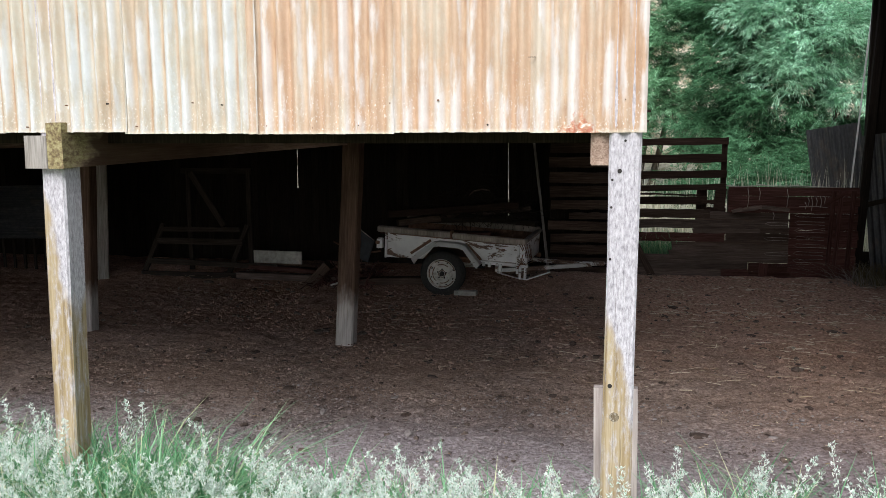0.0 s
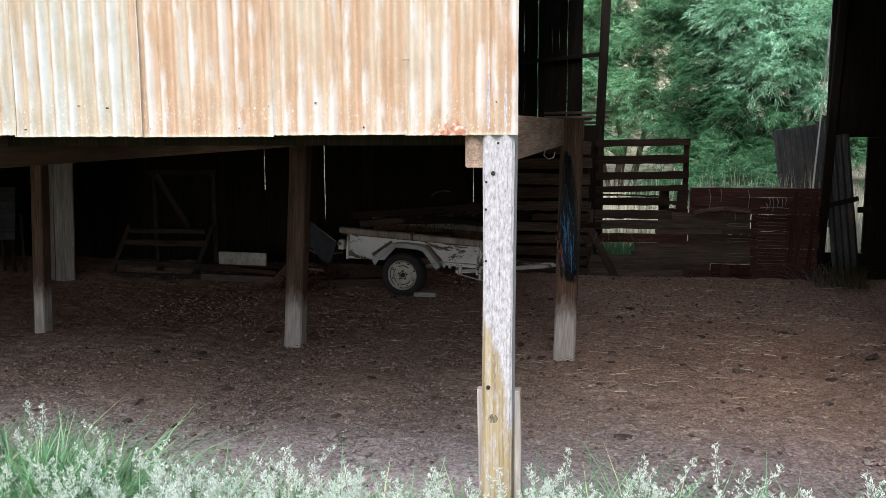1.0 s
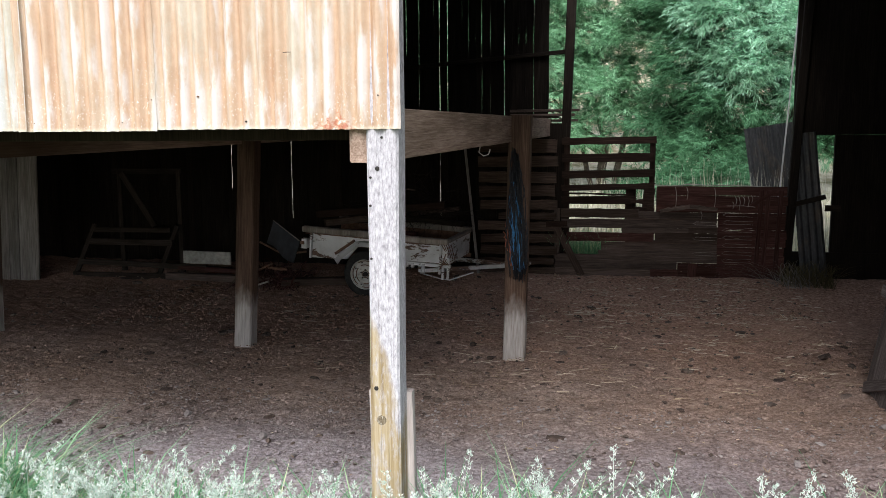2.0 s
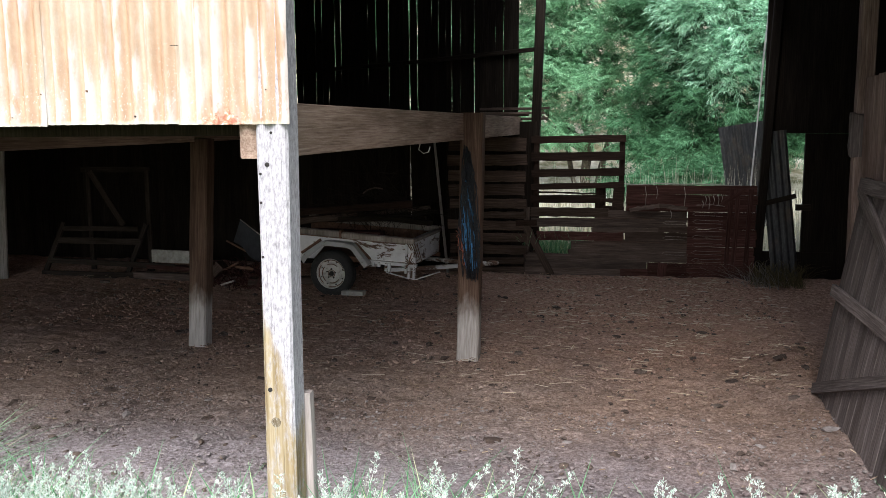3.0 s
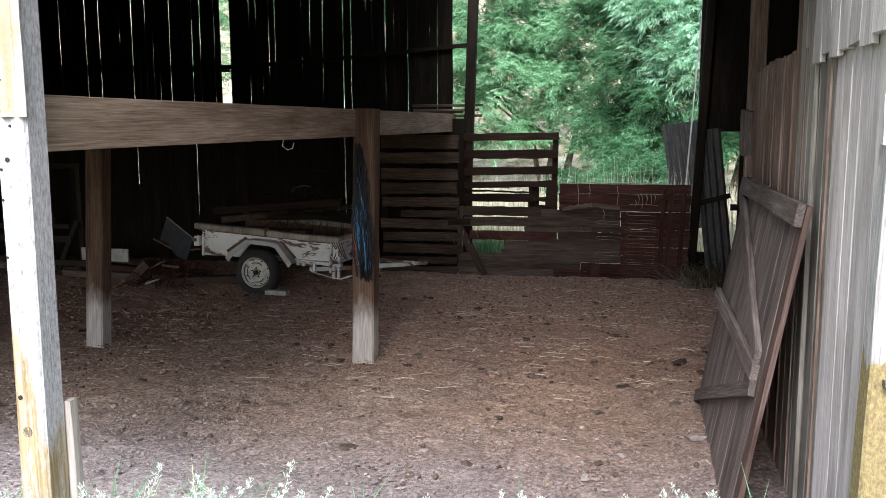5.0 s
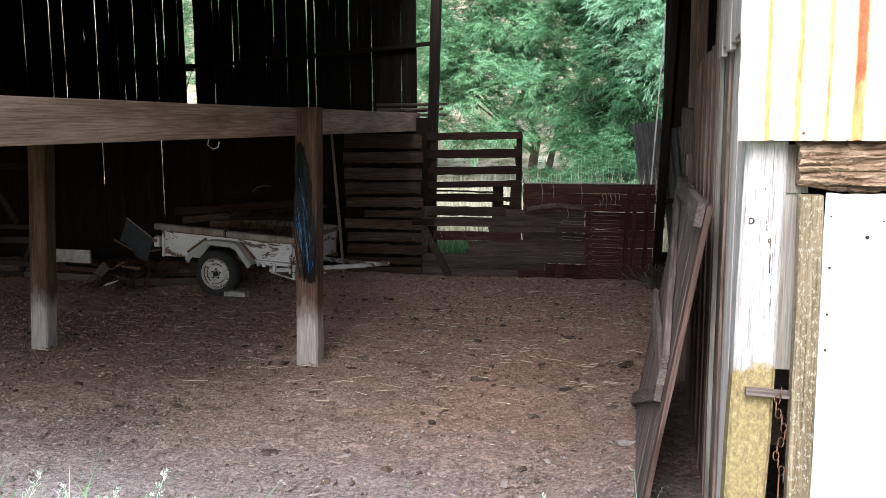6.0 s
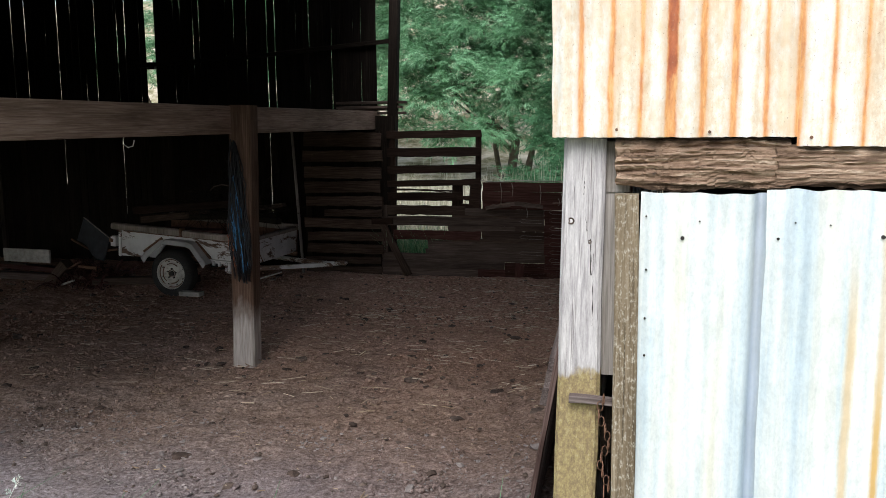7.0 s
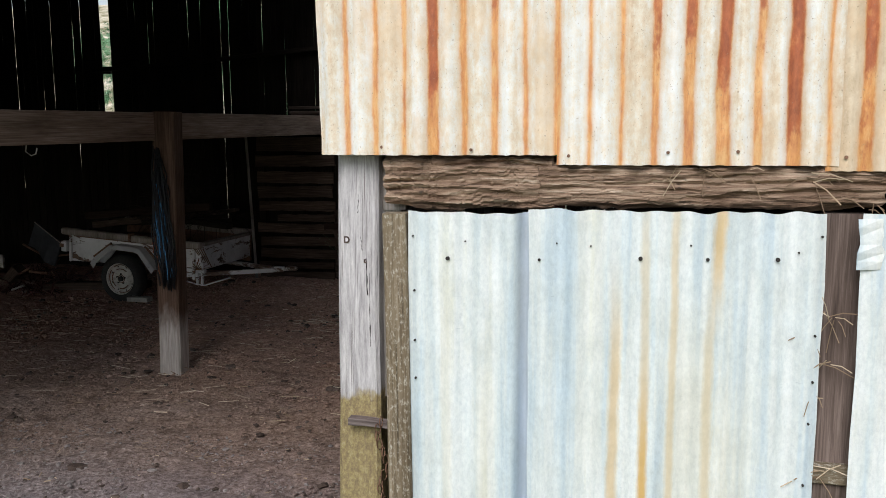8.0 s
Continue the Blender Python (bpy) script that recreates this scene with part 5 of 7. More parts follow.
tagged(stick("filler_board", (3.06, 0.125, 1.725), (3.06, 0.125, 1.86), 0.07, 0.03, M_GREY), "grey board end under the lintel", "board")
tagged(stick("door_jamb", (3.105, 0.04, -0.1), (3.091, 0.04, 1.725), 0.062, 0.06, M_JAMB, segs=10, jit=0.003), "brown jamb speckled with pale lichen", "jamb")
tagged(stick("door_bar", (2.945, 0.055, 1.157), (3.085, 0.055, 1.152), 0.02, 0.03, M_DOOR, side=(0, 0, 1), segs=3), "small grey wooden latch bar across post and jamb", "bar")


def chain():
    ch = root("latch_chain", (3.045, 0.04, 1.16), "thin rusty chain hanging from the latch bar", "chain")
    for k in range(13):
        z = 1.165 - 0.021 * k
        x = 3.04 - 0.012 * math.sin(k * 0.9) + (0.0 if k < 6 else 0.006)
        bm = bmesh.new()
        pts = []
        for q in range(9):
            a = 2 * math.pi * q / 8
            u, v = 0.008 * math.cos(a), 0.015 * math.sin(a)
            pts.append((x + (u if k % 2 else 0.2 * u), 0.035 + (0 if k % 2 else u), z + v))
        bm.free()
        tube("link", pts, 0.0018, M_STEEL, ch, sides=5)
    tube("wire", [(3.045, 0.035, 0.92), (3.044, 0.034, 0.75), (3.048, 0.034, 0.55)], 0.002, M_STEEL, ch)


chain()


def iron_door():
    door = root("iron_door", (3.62, 0.02, 0.1), "door clad in pale bluish corrugated iron with ochre streaks", "door")
    stick("ledge", (3.13, 0.07, 1.6), (4.1, 0.07, 1.6), 0.12, 0.03, M_FENCE, door, (0, 0, 1))
    stick("ledge", (3.13, 0.07, 0.4), (4.1, 0.07, 0.4), 0.12, 0.03, M_FENCE, door, (0, 0, 1))
    sheet("iron_sheet", pose(3.119, 0.016, 0.12, 0, 0.2, 0), 0.344, 1.612, M_ZINC1, door, depth=0.008, wobble=0.004, groove=0.299, crown=0.006)
    sheet("iron_sheet", pose(3.435, 0.008, 0.12, 0, 0, 0), 0.68, 1.622, M_ZINC2, door, depth=0.008, wobble=0.005, crown=0.007)
    for x, z, r in ((3.232, 1.616, 0.007), (3.463, 1.62, 0.005), (3.704, 1.63, 0.007), (3.857, 1.632, 0.006), (4.011, 1.636, 0.007), (3.274, 1.658, 0.003), (3.504, 1.66, 0.003), (3.586, 1.655, 0.003), (3.819, 1.662, 0.003), (4.057, 1.652, 0.003),
                    (3.14, 1.67, 0.003), (3.143, 1.53, 0.004), (3.143, 1.4, 0.004), (3.144, 1.3, 0.004), (4.1, 1.46, 0.004), (4.1, 1.35, 0.004), (4.095, 1.25, 0.004), (4.09, 1.1, 0.004), (4.105, 1.69, 0.004)):
        bm = bmesh.new()
        face = iron_face(x, 3.119, 0.016, 0.008) if x < 3.43 else iron_face(x, 3.435, 0.008, 0.008)
        cyl_bm(bm, (x, face - 0.005, z), (x, face + 0.012, z), r * 0.75, r * 0.6, 8)
        part("nail", bm, M_HOLE, door)


iron_door()
tagged(stick("door_stile", (4.15, 0.07, 0.0), (4.16, 0.07, 1.74), 0.09, 0.05, M_FENCE, segs=8), "dark grey upright board beside the iron door", "board")
tagged(sheet("iron_cladding", pose(4.188, 0.0, 0.0), 1.2, 1.745, M_ZINC, depth=0.004), "pale zinc cladding sheet with bent edge", "iron sheet")
bm = bmesh.new()
box_bm(bm, (5.3, 0.03, -0.1), (9.0, 0.08, 1.9))
structure(part("wall_front_3", bm, M_FENCE), "grey boarded front wall", "wall")


# ---------------------------------------------------------------- the box trailer
def box_trailer():
    tr = root("box_trailer", (-2.08, 6.52, 0.05), "old box trailer in chipped white paint, loaded with scrap wood", "trailer")
    tr.matrix_basis = pose(-2.05, 6.52, 0.03, 0, 3.6, -3.5)
    base = world_of(tr)

    def local(name, bm, mat, parent=tr, label="", soft_edges=False):
        ob = part(name, bm, mat, None, label, base.copy(), soft_edges)
        return under(ob, parent)

    def lbox(name, lo, hi, mat, parent=tr, label="", bevel=0.006):
        bm = bmesh.new()
        box_bm(bm, lo, hi, bevel)
        return local(name, bm, mat, parent, label)
    L0, L1, W = -0.8, 0.96, 1.12

    def plate(name, outline, y0, y1, mat, parent=tr, label=""):
        """A flat plate of that outline in x and z, y0 to y1 thick."""
        bm = bmesh.new()
        a = [bm.verts.new((x, y0, z)) for x, z in outline]
        b = [bm.verts.new((x, y1, z)) for x, z in outline]
        bm.faces.new(a)
        bm.faces.new(b[::-1])
        for k in range(len(a)):
            bm.faces.new((a[k - 1], a[k], b[k], b[k - 1]))
        bmesh.ops.recalc_face_normals(bm, faces=bm.faces)
        return local(name, bm, mat, parent, label)
    side = plate("side_panel", [(L0 + 0.04, 0.66), (L0 + 0.05, 0.345), (-0.27, 0.365), (-0.1, 0.58), (0.3, 0.58), (0.46, 0.42), (L1, 0.43), (L1, 0.66)], 0.0, 0.022, M_PAINT)
    lbox("top_rail", (L0 - 0.05, -0.045, 0.648), (0.08, 0.035, 0.722), M_RAIL, side, "pale beige top rail", bevel=0.014)
    lbox("top_rail", (0.085, -0.045, 0.645), (L1 + 0.01, 0.035, 0.715), M_RAIL, side, "pale beige top rail", bevel=0.014)
    lbox("rail_clamp", (0.06, -0.052, 0.64), (0.085, 0.04, 0.74), M_STEEL, side, "rusty clamp on the top rail", bevel=0.004)
    for x, low in ((L0 + 0.05, 0.34), (L1 - 0.09, 0.3)):
        lbox("stake", (x, -0.03, low), (x + 0.03, 0.0, 0.7), M_PAINT, side)
    lbox("seam", (L0 + 0.1, -0.004, 0.632), (L1 - 0.1, 0.0, 0.646), M_STEEL, side, bevel=0.001)
    # far side in dark steel colour, standing in for the shade behind the load
    plate("side_panel", [(L0, 0.68), (L0, 0.36), (L1, 0.4), (L1, 0.68)], W - 0.025, W, M_STEEL)
    lbox("top_rail", (L0 - 0.03, W - 0.035, 0.66), (L1, W + 0.04, 0.73), M_RAIL)
    lbox("front_panel", (L1 - 0.025, 0.03, 0.4), (L1, W - 0.03, 0.69), M_PAINT)
    lbox("front_rail", (L1 - 0.04, 0.035, 0.67), (L1 + 0.02, W - 0.04, 0.71), M_RAIL)
    for k in range(5):
        y = 0.06 + 0.02 * k
        tube("tie_wire", [base @ Vector(p) for p in ((L1 - 0.07 + 0.03 * k, -0.04, 0.66), (L1 - 0.02 + 0.025 * k, -0.05 + y, 0.56 - 0.03 * k), (L1 - 0.04 + 0.01 * k, -0.035, 0.42), (L1 - 0.08, -0.03, 0.36 + 0.03 * k))], 0.006, M_STEEL, tr, "rusty wire tied round the corner", 5)
    lbox("deck", (L0 + 0.03, 0.025, 0.41), (L1 - 0.03, W - 0.03, 0.43), M_STEEL)
    # mudguards: flat top, sloping ends with a lip, braces down to the panel
    for y0, y1 in ((-0.13, -0.002), (W + 0.002, W + 0.12)):
        prof = [(-0.38, 0.37), (-0.33, 0.44), (-0.13, 0.595), (-0.06, 0.61), (0.2, 0.608), (0.27, 0.59), (0.43, 0.42), (0.46, 0.385)]
        bm = bmesh.new()
        rows = []
        for d in (0.0, -0.012):
            for y in (y0, y1):
                rows.append([bm.verts.new((0.04 + (x - 0.04) * (1 + d * 2), y, z + d)) for x, z in prof])
        for a, b in ((0, 1), (3, 2), (2, 0), (1, 3)):
            for k in range(len(prof) - 1):
                bm.faces.new((rows[a][k], rows[a][k + 1], rows[b][k + 1], rows[b][k]))
        lip = [bm.verts.new((0.04 + (x - 0.04) * 0.9, y0 if y0 < 0 else y1, z - 0.055)) for x, z in prof]
        ref = rows[0] if y0 < 0 else rows[1]
        for k in range(len(prof) - 1):
            bm.faces.new((ref[k], lip[k], lip[k + 1], ref[k + 1]))
        bmesh.ops.recalc_face_normals(bm, faces=bm.faces)
        guard = local("mudguard", bm, M_GUARD, label="angular grey-white mudguard")
        if y0 < 0:
            for p, q in (((-0.42, 0.42), (-0.18, 0.6)), ((0.25, 0.6), (0.44, 0.43))):
                bm = bmesh.new()
                m = along((p[0], -0.012, p[1]), (q[0], -0.012, q[1]), (0, 1, 0))
                box_bm(bm, (-0.01, -0.016, 0), (0.01, 0.016, math.hypot(q[0] - p[0], q[1] - p[1])), 0.003)
                bmesh.ops.transform(bm, matrix=m, verts=bm.verts)
                local("brace", bm, M_STEEL, guard, "rusty brace strip")
    # wheels
    WX, WZ = 0.0, 0.225
    for y, s in ((-0.035, -1), (W + 0.035, 1)):
        def ring(name, prof, mat, parent, label="", segs=36):
            bm = bmesh.new()
            loops = []
            for k in range(segs):
                a = 2 * math.pi * k / segs
                loops.append([bm.verts.new((r * math.cos(a) + WX, y + s * d, WZ + r * math.sin(a))) for r, d in prof])
            for k in range(segs):
                for q in range(len(prof) - 1):
                    bm.faces.new((loops[k][q], loops[k][q + 1], loops[(k + 1) % segs][q + 1], loops[(k + 1) % segs][q]))
            bmesh.ops.recalc_face_normals(bm, faces=bm.faces)
            return local(name, bm, mat, parent, label, True)
        wheel = ring("wheel", [(0.165, -0.07), (0.2, -0.085), (0.25, -0.075), (0.268, -0.05), (0.272, 0.0), (0.268, 0.05), (0.25, 0.075), (0.2, 0.085), (0.178, 0.075), (0.168, 0.06)], M_RUBBER, tr, "worn black tyre on a cream steel rim")
        rim = ring("rim", [(0.178, 0.078), (0.172, 0.074), (0.166, 0.05), (0.15, 0.035), (0.135, 0.03), (0.125, 0.045), (0.1, 0.06), (0.075, 0.062), (0.055, 0.05), (0.03, 0.05), (0.001, 0.05)], M_RIM, wheel, "cream painted steel rim")
        bm = bmesh.new()
        cyl_bm(bm, (WX, y + s * 0.05, WZ), (WX, y + s * 0.075, WZ), 0.03, 0.026, 16)
        local("hub_cap", bm, M_HOLE, wheel)
        for k in range(5):
            a = 2 * math.pi * (k + 0.25) / 5
            bm = bmesh.new()
            c = (WX + 0.056 * math.cos(a), WZ + 0.056 * math.sin(a))
            cyl_bm(bm, (c[0], y + s * 0.05, c[1]), (c[0], y + s * 0.068, c[1]), 0.009, segs=6)
            local("wheel_nut", bm, M_HOLE, wheel)
        # dark arcs laid on for the rim's grooves, their shade put into the colour
        for r, start, span in ((0.158, 0.3, 1.9), (0.158, 2.6, 1.5), (0.158, 4.5, 1.3), (0.112, 0.9, 1.2), (0.112, 2.5, 1.6), (0.112, 4.6, 1.1), (0.043, 0.0, 6.28)):
            pts = [(WX + r * math.cos(start + span * q / 10), y + s * (0.052 if r < 0.1 else 0.058 if r < 0.14 else 0.048), WZ + r * math.sin(start + span * q / 10)) for q in range(11)]
            arc = tube("rust_ring", [base @ Vector(p) for p in pts], 0.006, M_STEEL, wheel)
        for k in range(8):
            a = 2 * math.pi * (k + 0.5) / 8
            bm = bmesh.new()
            c = (WX + 0.142 * math.cos(a), WZ + 0.142 * math.sin(a))
            cyl_bm(bm, (c[0], y + s * 0.02, c[1]), (c[0], y + s * 0.034, c[1]), 0.011, segs=8)
            local("rim_slot", bm, M_HOLE, wheel)
    bm = bmesh.new()
    cyl_bm(bm, (WX, -0.05, WZ), (WX, W + 0.05, WZ), 0.025, segs=10)
    local("axle", bm, M_STEEL)
    # chassis, legs and drawbar
    lbox("chassis_rail", (-0.7, 0.06, 0.36), (0.3, 0.11, 0.41), M_STEEL)
    lbox("chassis_rail", (0.42, 0.0, 0.375), (1.0, 0.06, 0.415), M_PAINT)
    lbox("chassis_rail", (-0.7, W - 0.11, 0.36), (1.0, W - 0.06, 0.41), M_STEEL)
    for x, low in ((0.46, 0.35), (0.53, 0.345), (0.62, 0.3), (0.66, 0.28)):
        lbox("bracket", (x, -0.01, low), (x + 0.035, 0.03, 0.4), M_PAINT)
    for y in (0.03, W - 0.085):
        bm = bmesh.new()
        m = along((0.66, y, 0.315), (1.68, W / 2, 0.4), (0, 1, 0))
        box_bm(bm, (-0.022, -0.022, 0), (0.022, 0.022, math.hypot(1.02, W / 2 - y)))
        bmesh.ops.transform(bm, matrix=m, verts=bm.verts)
        local("drawbar", bm, M_DRAWBAR)
    for x in (0.9, 0.96):
        lbox("stand_leg", (x, 0.0, 0.235), (x + 0.03, 0.03, 0.5), M_PAINT)
    tube("truss_rod", [base @ Vector(p) for p in ((0.64, 0.01, 0.29), (0.9, 0.01, 0.245), (1.0, 0.02, 0.24), (1.25, 0.14, 0.335))], 0.009, M_PAINT, tr, "thin painted truss rod")
    bm = bmesh.new()
    cyl_bm(bm, (1.58, W / 2, 0.4), (1.78, W / 2, 0.42), 0.03, 0.022, 10)
    box_bm(bm, (1.72, W / 2 - 0.035, 0.405), (1.85, W / 2 + 0.035, 0.45), 0.015)
    local("coupling", bm, M_DRAWBAR, label="worn tow coupling")
    # bent dark tailgate hanging off the back, its folded edge pale
    bm = bmesh.new()
    a, down = Vector((-1.24, 0.0, 0.745)), Vector((-0.06, -0.05, -0.27))
    across, out = Vector((0.34, 0.02, -0.22)), Vector((0.0, 0.022, 0.006))
    grid = [[bm.verts.new(a + across * (i / 6) + down * (k / 4) + out * (1.5 * math.sin(i * 1.1) * (k / 4)) + o) for i in range(7)] for o in (Vector(), out) for k in range(5)]
    for o in (0, 5):
        for k in range(4):
            for i in range(6):
                bm.faces.new((grid[o + k][i], grid[o + k][i + 1], grid[o + k + 1][i + 1], grid[o + k + 1][i]))
    rim = [(0, i) for i in range(7)] + [(k, 6) for k in range(1, 5)] + [(4, i) for i in range(5, -1, -1)] + [(k, 0) for k in range(3, 0, -1)]
    for k, (r0, c0) in enumerate(rim):
        r1, c1 = rim[k - 1]
        bm.faces.new((grid[r1][c1], grid[r0][c0], grid[5 + r0][c0], grid[5 + r1][c1]))
    bmesh.ops.recalc_face_normals(bm, faces=bm.faces)
    gate = local("tailgate", bm, M_TAIL, label="bent dark steel tailgate hanging open")
    tube("folded_edge", [base @ (a + across * (i / 6) + Vector((0, -0.004, 0.004))) for i in range(7)], 0.007, M_RAIL, gate)
    tube("tailgate_stay", [base @ Vector(p) for p in ((-1.42, 0.0, 0.47), (-1.12, 0.03, 0.34), (-0.82, 0.05, 0.4))], 0.012, M_STEEL, gate)
    lbox("tail_lamp_bracket", (L0 - 0.05, -0.04, 0.45), (L0 + 0.02, 0.04, 0.57), M_PAINT, label="chipped lamp bracket")
    lbox("tail_lamp", (L0 - 0.06, -0.055, 0.5), (L0 - 0.01, -0.035, 0.54), M_STEEL)
    return tr


box_trailer()


def scrap_load():
    """Loose timber and brush lying in the trailer, and rubbish behind it."""
    for a, b, w, t, mat, label in (
            ((-2.82, 6.98, 0.9), (-1.2, 7.0, 1.03), 0.1, 0.085, M_GATE, "red-brown beam lying across the trailer load"),
            ((-2.75, 7.15, 0.8), (-1.1, 7.25, 0.84), 0.13, 0.06, M_DARK, "dark scrap plank in the trailer"),
            ((-2.85, 6.75, 0.72), (-1.5, 6.72, 0.7), 0.2, 0.05, M_RED, "red-brown plank lying in the trailer"),
            ((-2.7, 6.9, 0.8), (-2.0, 7.3, 0.86), 0.14, 0.08, M_HURDLE, "brown block of timber in the trailer"),
            ((-2.0, 7.3, 0.86), (-0.98, 7.0, 0.8), 0.1, 0.06, M_DARK, "dark scrap plank in the trailer"),
            ((-2.4, 7.5, 0.78), (-1.1, 7.45, 0.95), 0.12, 0.05, M_FENCE, "grey scrap plank in the trailer")):
        tagged(stick("scrap_plank", a, b, w, t, mat, side=(0, 1, 0), jit=0.006, segs=8, ragged=0.01), label, "plank")
    twig_heap("brushwood", (-2.2, -1.15, 6.95, 7.5, 0.85, 1.42), 420, (0.15, 0.5), M_RACK, "tangle of dry brushwood on the trailer load", "brushwood", 8, (0.001, 0.0035))
    tube("hose_end", [(-1.8, 6.95, 1.15), (-1.74, 6.93, 1.2), (-1.64, 6.93, 1.225), (-1.55, 6.95, 1.21)], 0.009, M_FENCE)
    tagged(bpy.data.objects["hose_end"], "short bent grey hose end on the brushwood", "hose")
    twig_heap("scrap_heap", (-3.7, -2.95, 6.45, 7.1, 0.03, 0.3), 260, (0.06, 0.25), M_RED, "low heap of rusty scrap behind the trailer", "scrap", 18, (0.004, 0.014))
    for a, b, w, t, mat, label in (
            ((-3.4, 6.5, 0.26), (-3.2, 6.45, 0.36), 0.04, 0.02, M_STEEL, "rusty orange iron strip in the scrap heap"),
            ((-3.25, 6.45, 0.3), (-3.05, 6.5, 0.27), 0.03, 0.03, M_STEEL, "rusty orange iron strip in the scrap heap"),
            ((-3.38, 6.3, 0.1), (-3.2, 6.28, 0.16), 0.03, 0.02, M_SLAB, "small pale stick on the scrap heap"),
            ((-3.75, 6.6, 0.05), (-3.5, 6.6, 0.3), 0.16, 0.12, M_HURDLE, "brown timber off-cut in the scrap heap"),
            ((-3.15, 6.6, 0.1), (-1.9, 6.75, 0.14), 0.16, 0.08, M_HURDLE, "brown timber lying under the trailer")):
        tagged(stick("scrap_piece", a, b, w, t, mat, side=(0, 1, 0), jit=0.005), label, "scrap")


scrap_load()

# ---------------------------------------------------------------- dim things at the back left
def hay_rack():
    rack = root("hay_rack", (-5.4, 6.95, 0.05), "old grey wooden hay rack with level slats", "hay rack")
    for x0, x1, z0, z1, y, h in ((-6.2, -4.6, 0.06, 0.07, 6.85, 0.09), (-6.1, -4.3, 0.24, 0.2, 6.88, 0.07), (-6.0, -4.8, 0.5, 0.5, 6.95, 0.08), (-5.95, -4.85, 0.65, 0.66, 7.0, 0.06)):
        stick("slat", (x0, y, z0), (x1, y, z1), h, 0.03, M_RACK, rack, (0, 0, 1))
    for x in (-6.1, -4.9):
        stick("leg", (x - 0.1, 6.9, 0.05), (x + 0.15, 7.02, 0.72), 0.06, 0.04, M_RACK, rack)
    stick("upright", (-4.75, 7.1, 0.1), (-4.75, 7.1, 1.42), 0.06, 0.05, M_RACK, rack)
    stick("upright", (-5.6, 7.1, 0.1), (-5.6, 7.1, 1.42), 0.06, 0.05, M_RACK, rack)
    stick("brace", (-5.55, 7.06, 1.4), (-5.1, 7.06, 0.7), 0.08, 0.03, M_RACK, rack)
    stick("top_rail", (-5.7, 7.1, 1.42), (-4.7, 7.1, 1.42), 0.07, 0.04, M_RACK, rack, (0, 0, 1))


hay_rack()
tagged(stick("white_board", (-4.62, 6.9, 0.33), (-3.97, 6.9, 0.325), 0.16, 0.03, M_SLAB, side=(0, 0, 1)), "short pale painted board lying on scrap wood", "board")
tagged(stick("scrap_plank", (-4.9, 6.95, 0.2), (-3.4, 6.85, 0.16), 0.14, 0.05, M_RED, side=(0, 1, 0)), "red-brown plank lying on scrap wood", "plank")
tagged(stick("scrap_plank", (-4.8, 6.8, 0.1), (-3.3, 6.7, 0.1), 0.12, 0.08, M_FENCE, side=(0, 1, 0)), "grey plank lying on the earth", "plank")
for k, x in enumerate((-7.08, -6.93, -6.78, -6.64)):
    tagged(stick("standing_board", (x, 6.66, 0.0), (x + 0.02, 6.74, 1.72), 0.14, 0.025, M_GREY), "grey-green board standing on end", "board", "standing boards")
tagged(stick("pale_slab", (-1.86, 6.3, 0.06), (-1.6, 6.28, 0.065), 0.1, 0.05, M_SLAB, side=(0, 1, 0), segs=3), "small pale broken block on the earth", "block")
tagged(stick("leaning_pole", (-0.85, 7.4, 0.08), (-1.1, 7.75, 1.85), 0.03, 0.03, M_GREY, chamfer=0.3), "thin grey pole leaning on the back wall", "pole")
for k, (x1, z) in enumerate(((0.1, 2.075), (0.34, 2.03), (0.3, 2.1), (0.36, 2.155))):
    tagged(stick("stacked_plank", (-0.5, 7.8 - 0.02 * k, z), (x1, 7.8 - 0.02 * k, z + 0.005), 0.1, 0.03, M_FENCE, side=(0, 1, 0)), "grey plank end stacked at the loft's edge", "plank", "stacked planks")


# ---------------------------------------------------------------- baling twine on the inner post
def twine_bundle():
    bundle = root("twine_bundle", (0.03, 3.9, 1.78), "bundle of blue and black baling twine hung on a post", "twine")
    r2 = random.Random(4)
    for mat, n, mid, spread, tops, low in ((M_BLACK, 70, 0.06, 0.03, (1.45, 1.8), 0.68), (M_BLUE, 40, 0.045, 0.02, (1.38, 1.56), 0.75), (M_ORANGETWINE, 3, -0.02, 0.01, (1.08, 1.2), 0.78)):
        for k in range(n):
            off, y = r2.gauss(0, spread), 3.928 - abs(r2.gauss(0.012, 0.016))
            top, bottom = r2.uniform(*tops), low + abs(r2.gauss(0, 0.09))
            pts = []
            for q in range(8):
                u = q / 7
                wide = 0.5 + 0.8 * math.sin(math.pi * min(1, u * 0.85)) + 0.2 * u
                pts.append((mid - 0.015 + 0.04 * u + off * wide + r2.gauss(0, 0.009), y - 0.014 * math.sin(math.pi * u) + r2.gauss(0, 0.006), top + (bottom - top) * u + r2.gauss(0, 0.008)))
            tube("strand", pts, 0.0045, mat, bundle, sides=4)


twine_bundle()


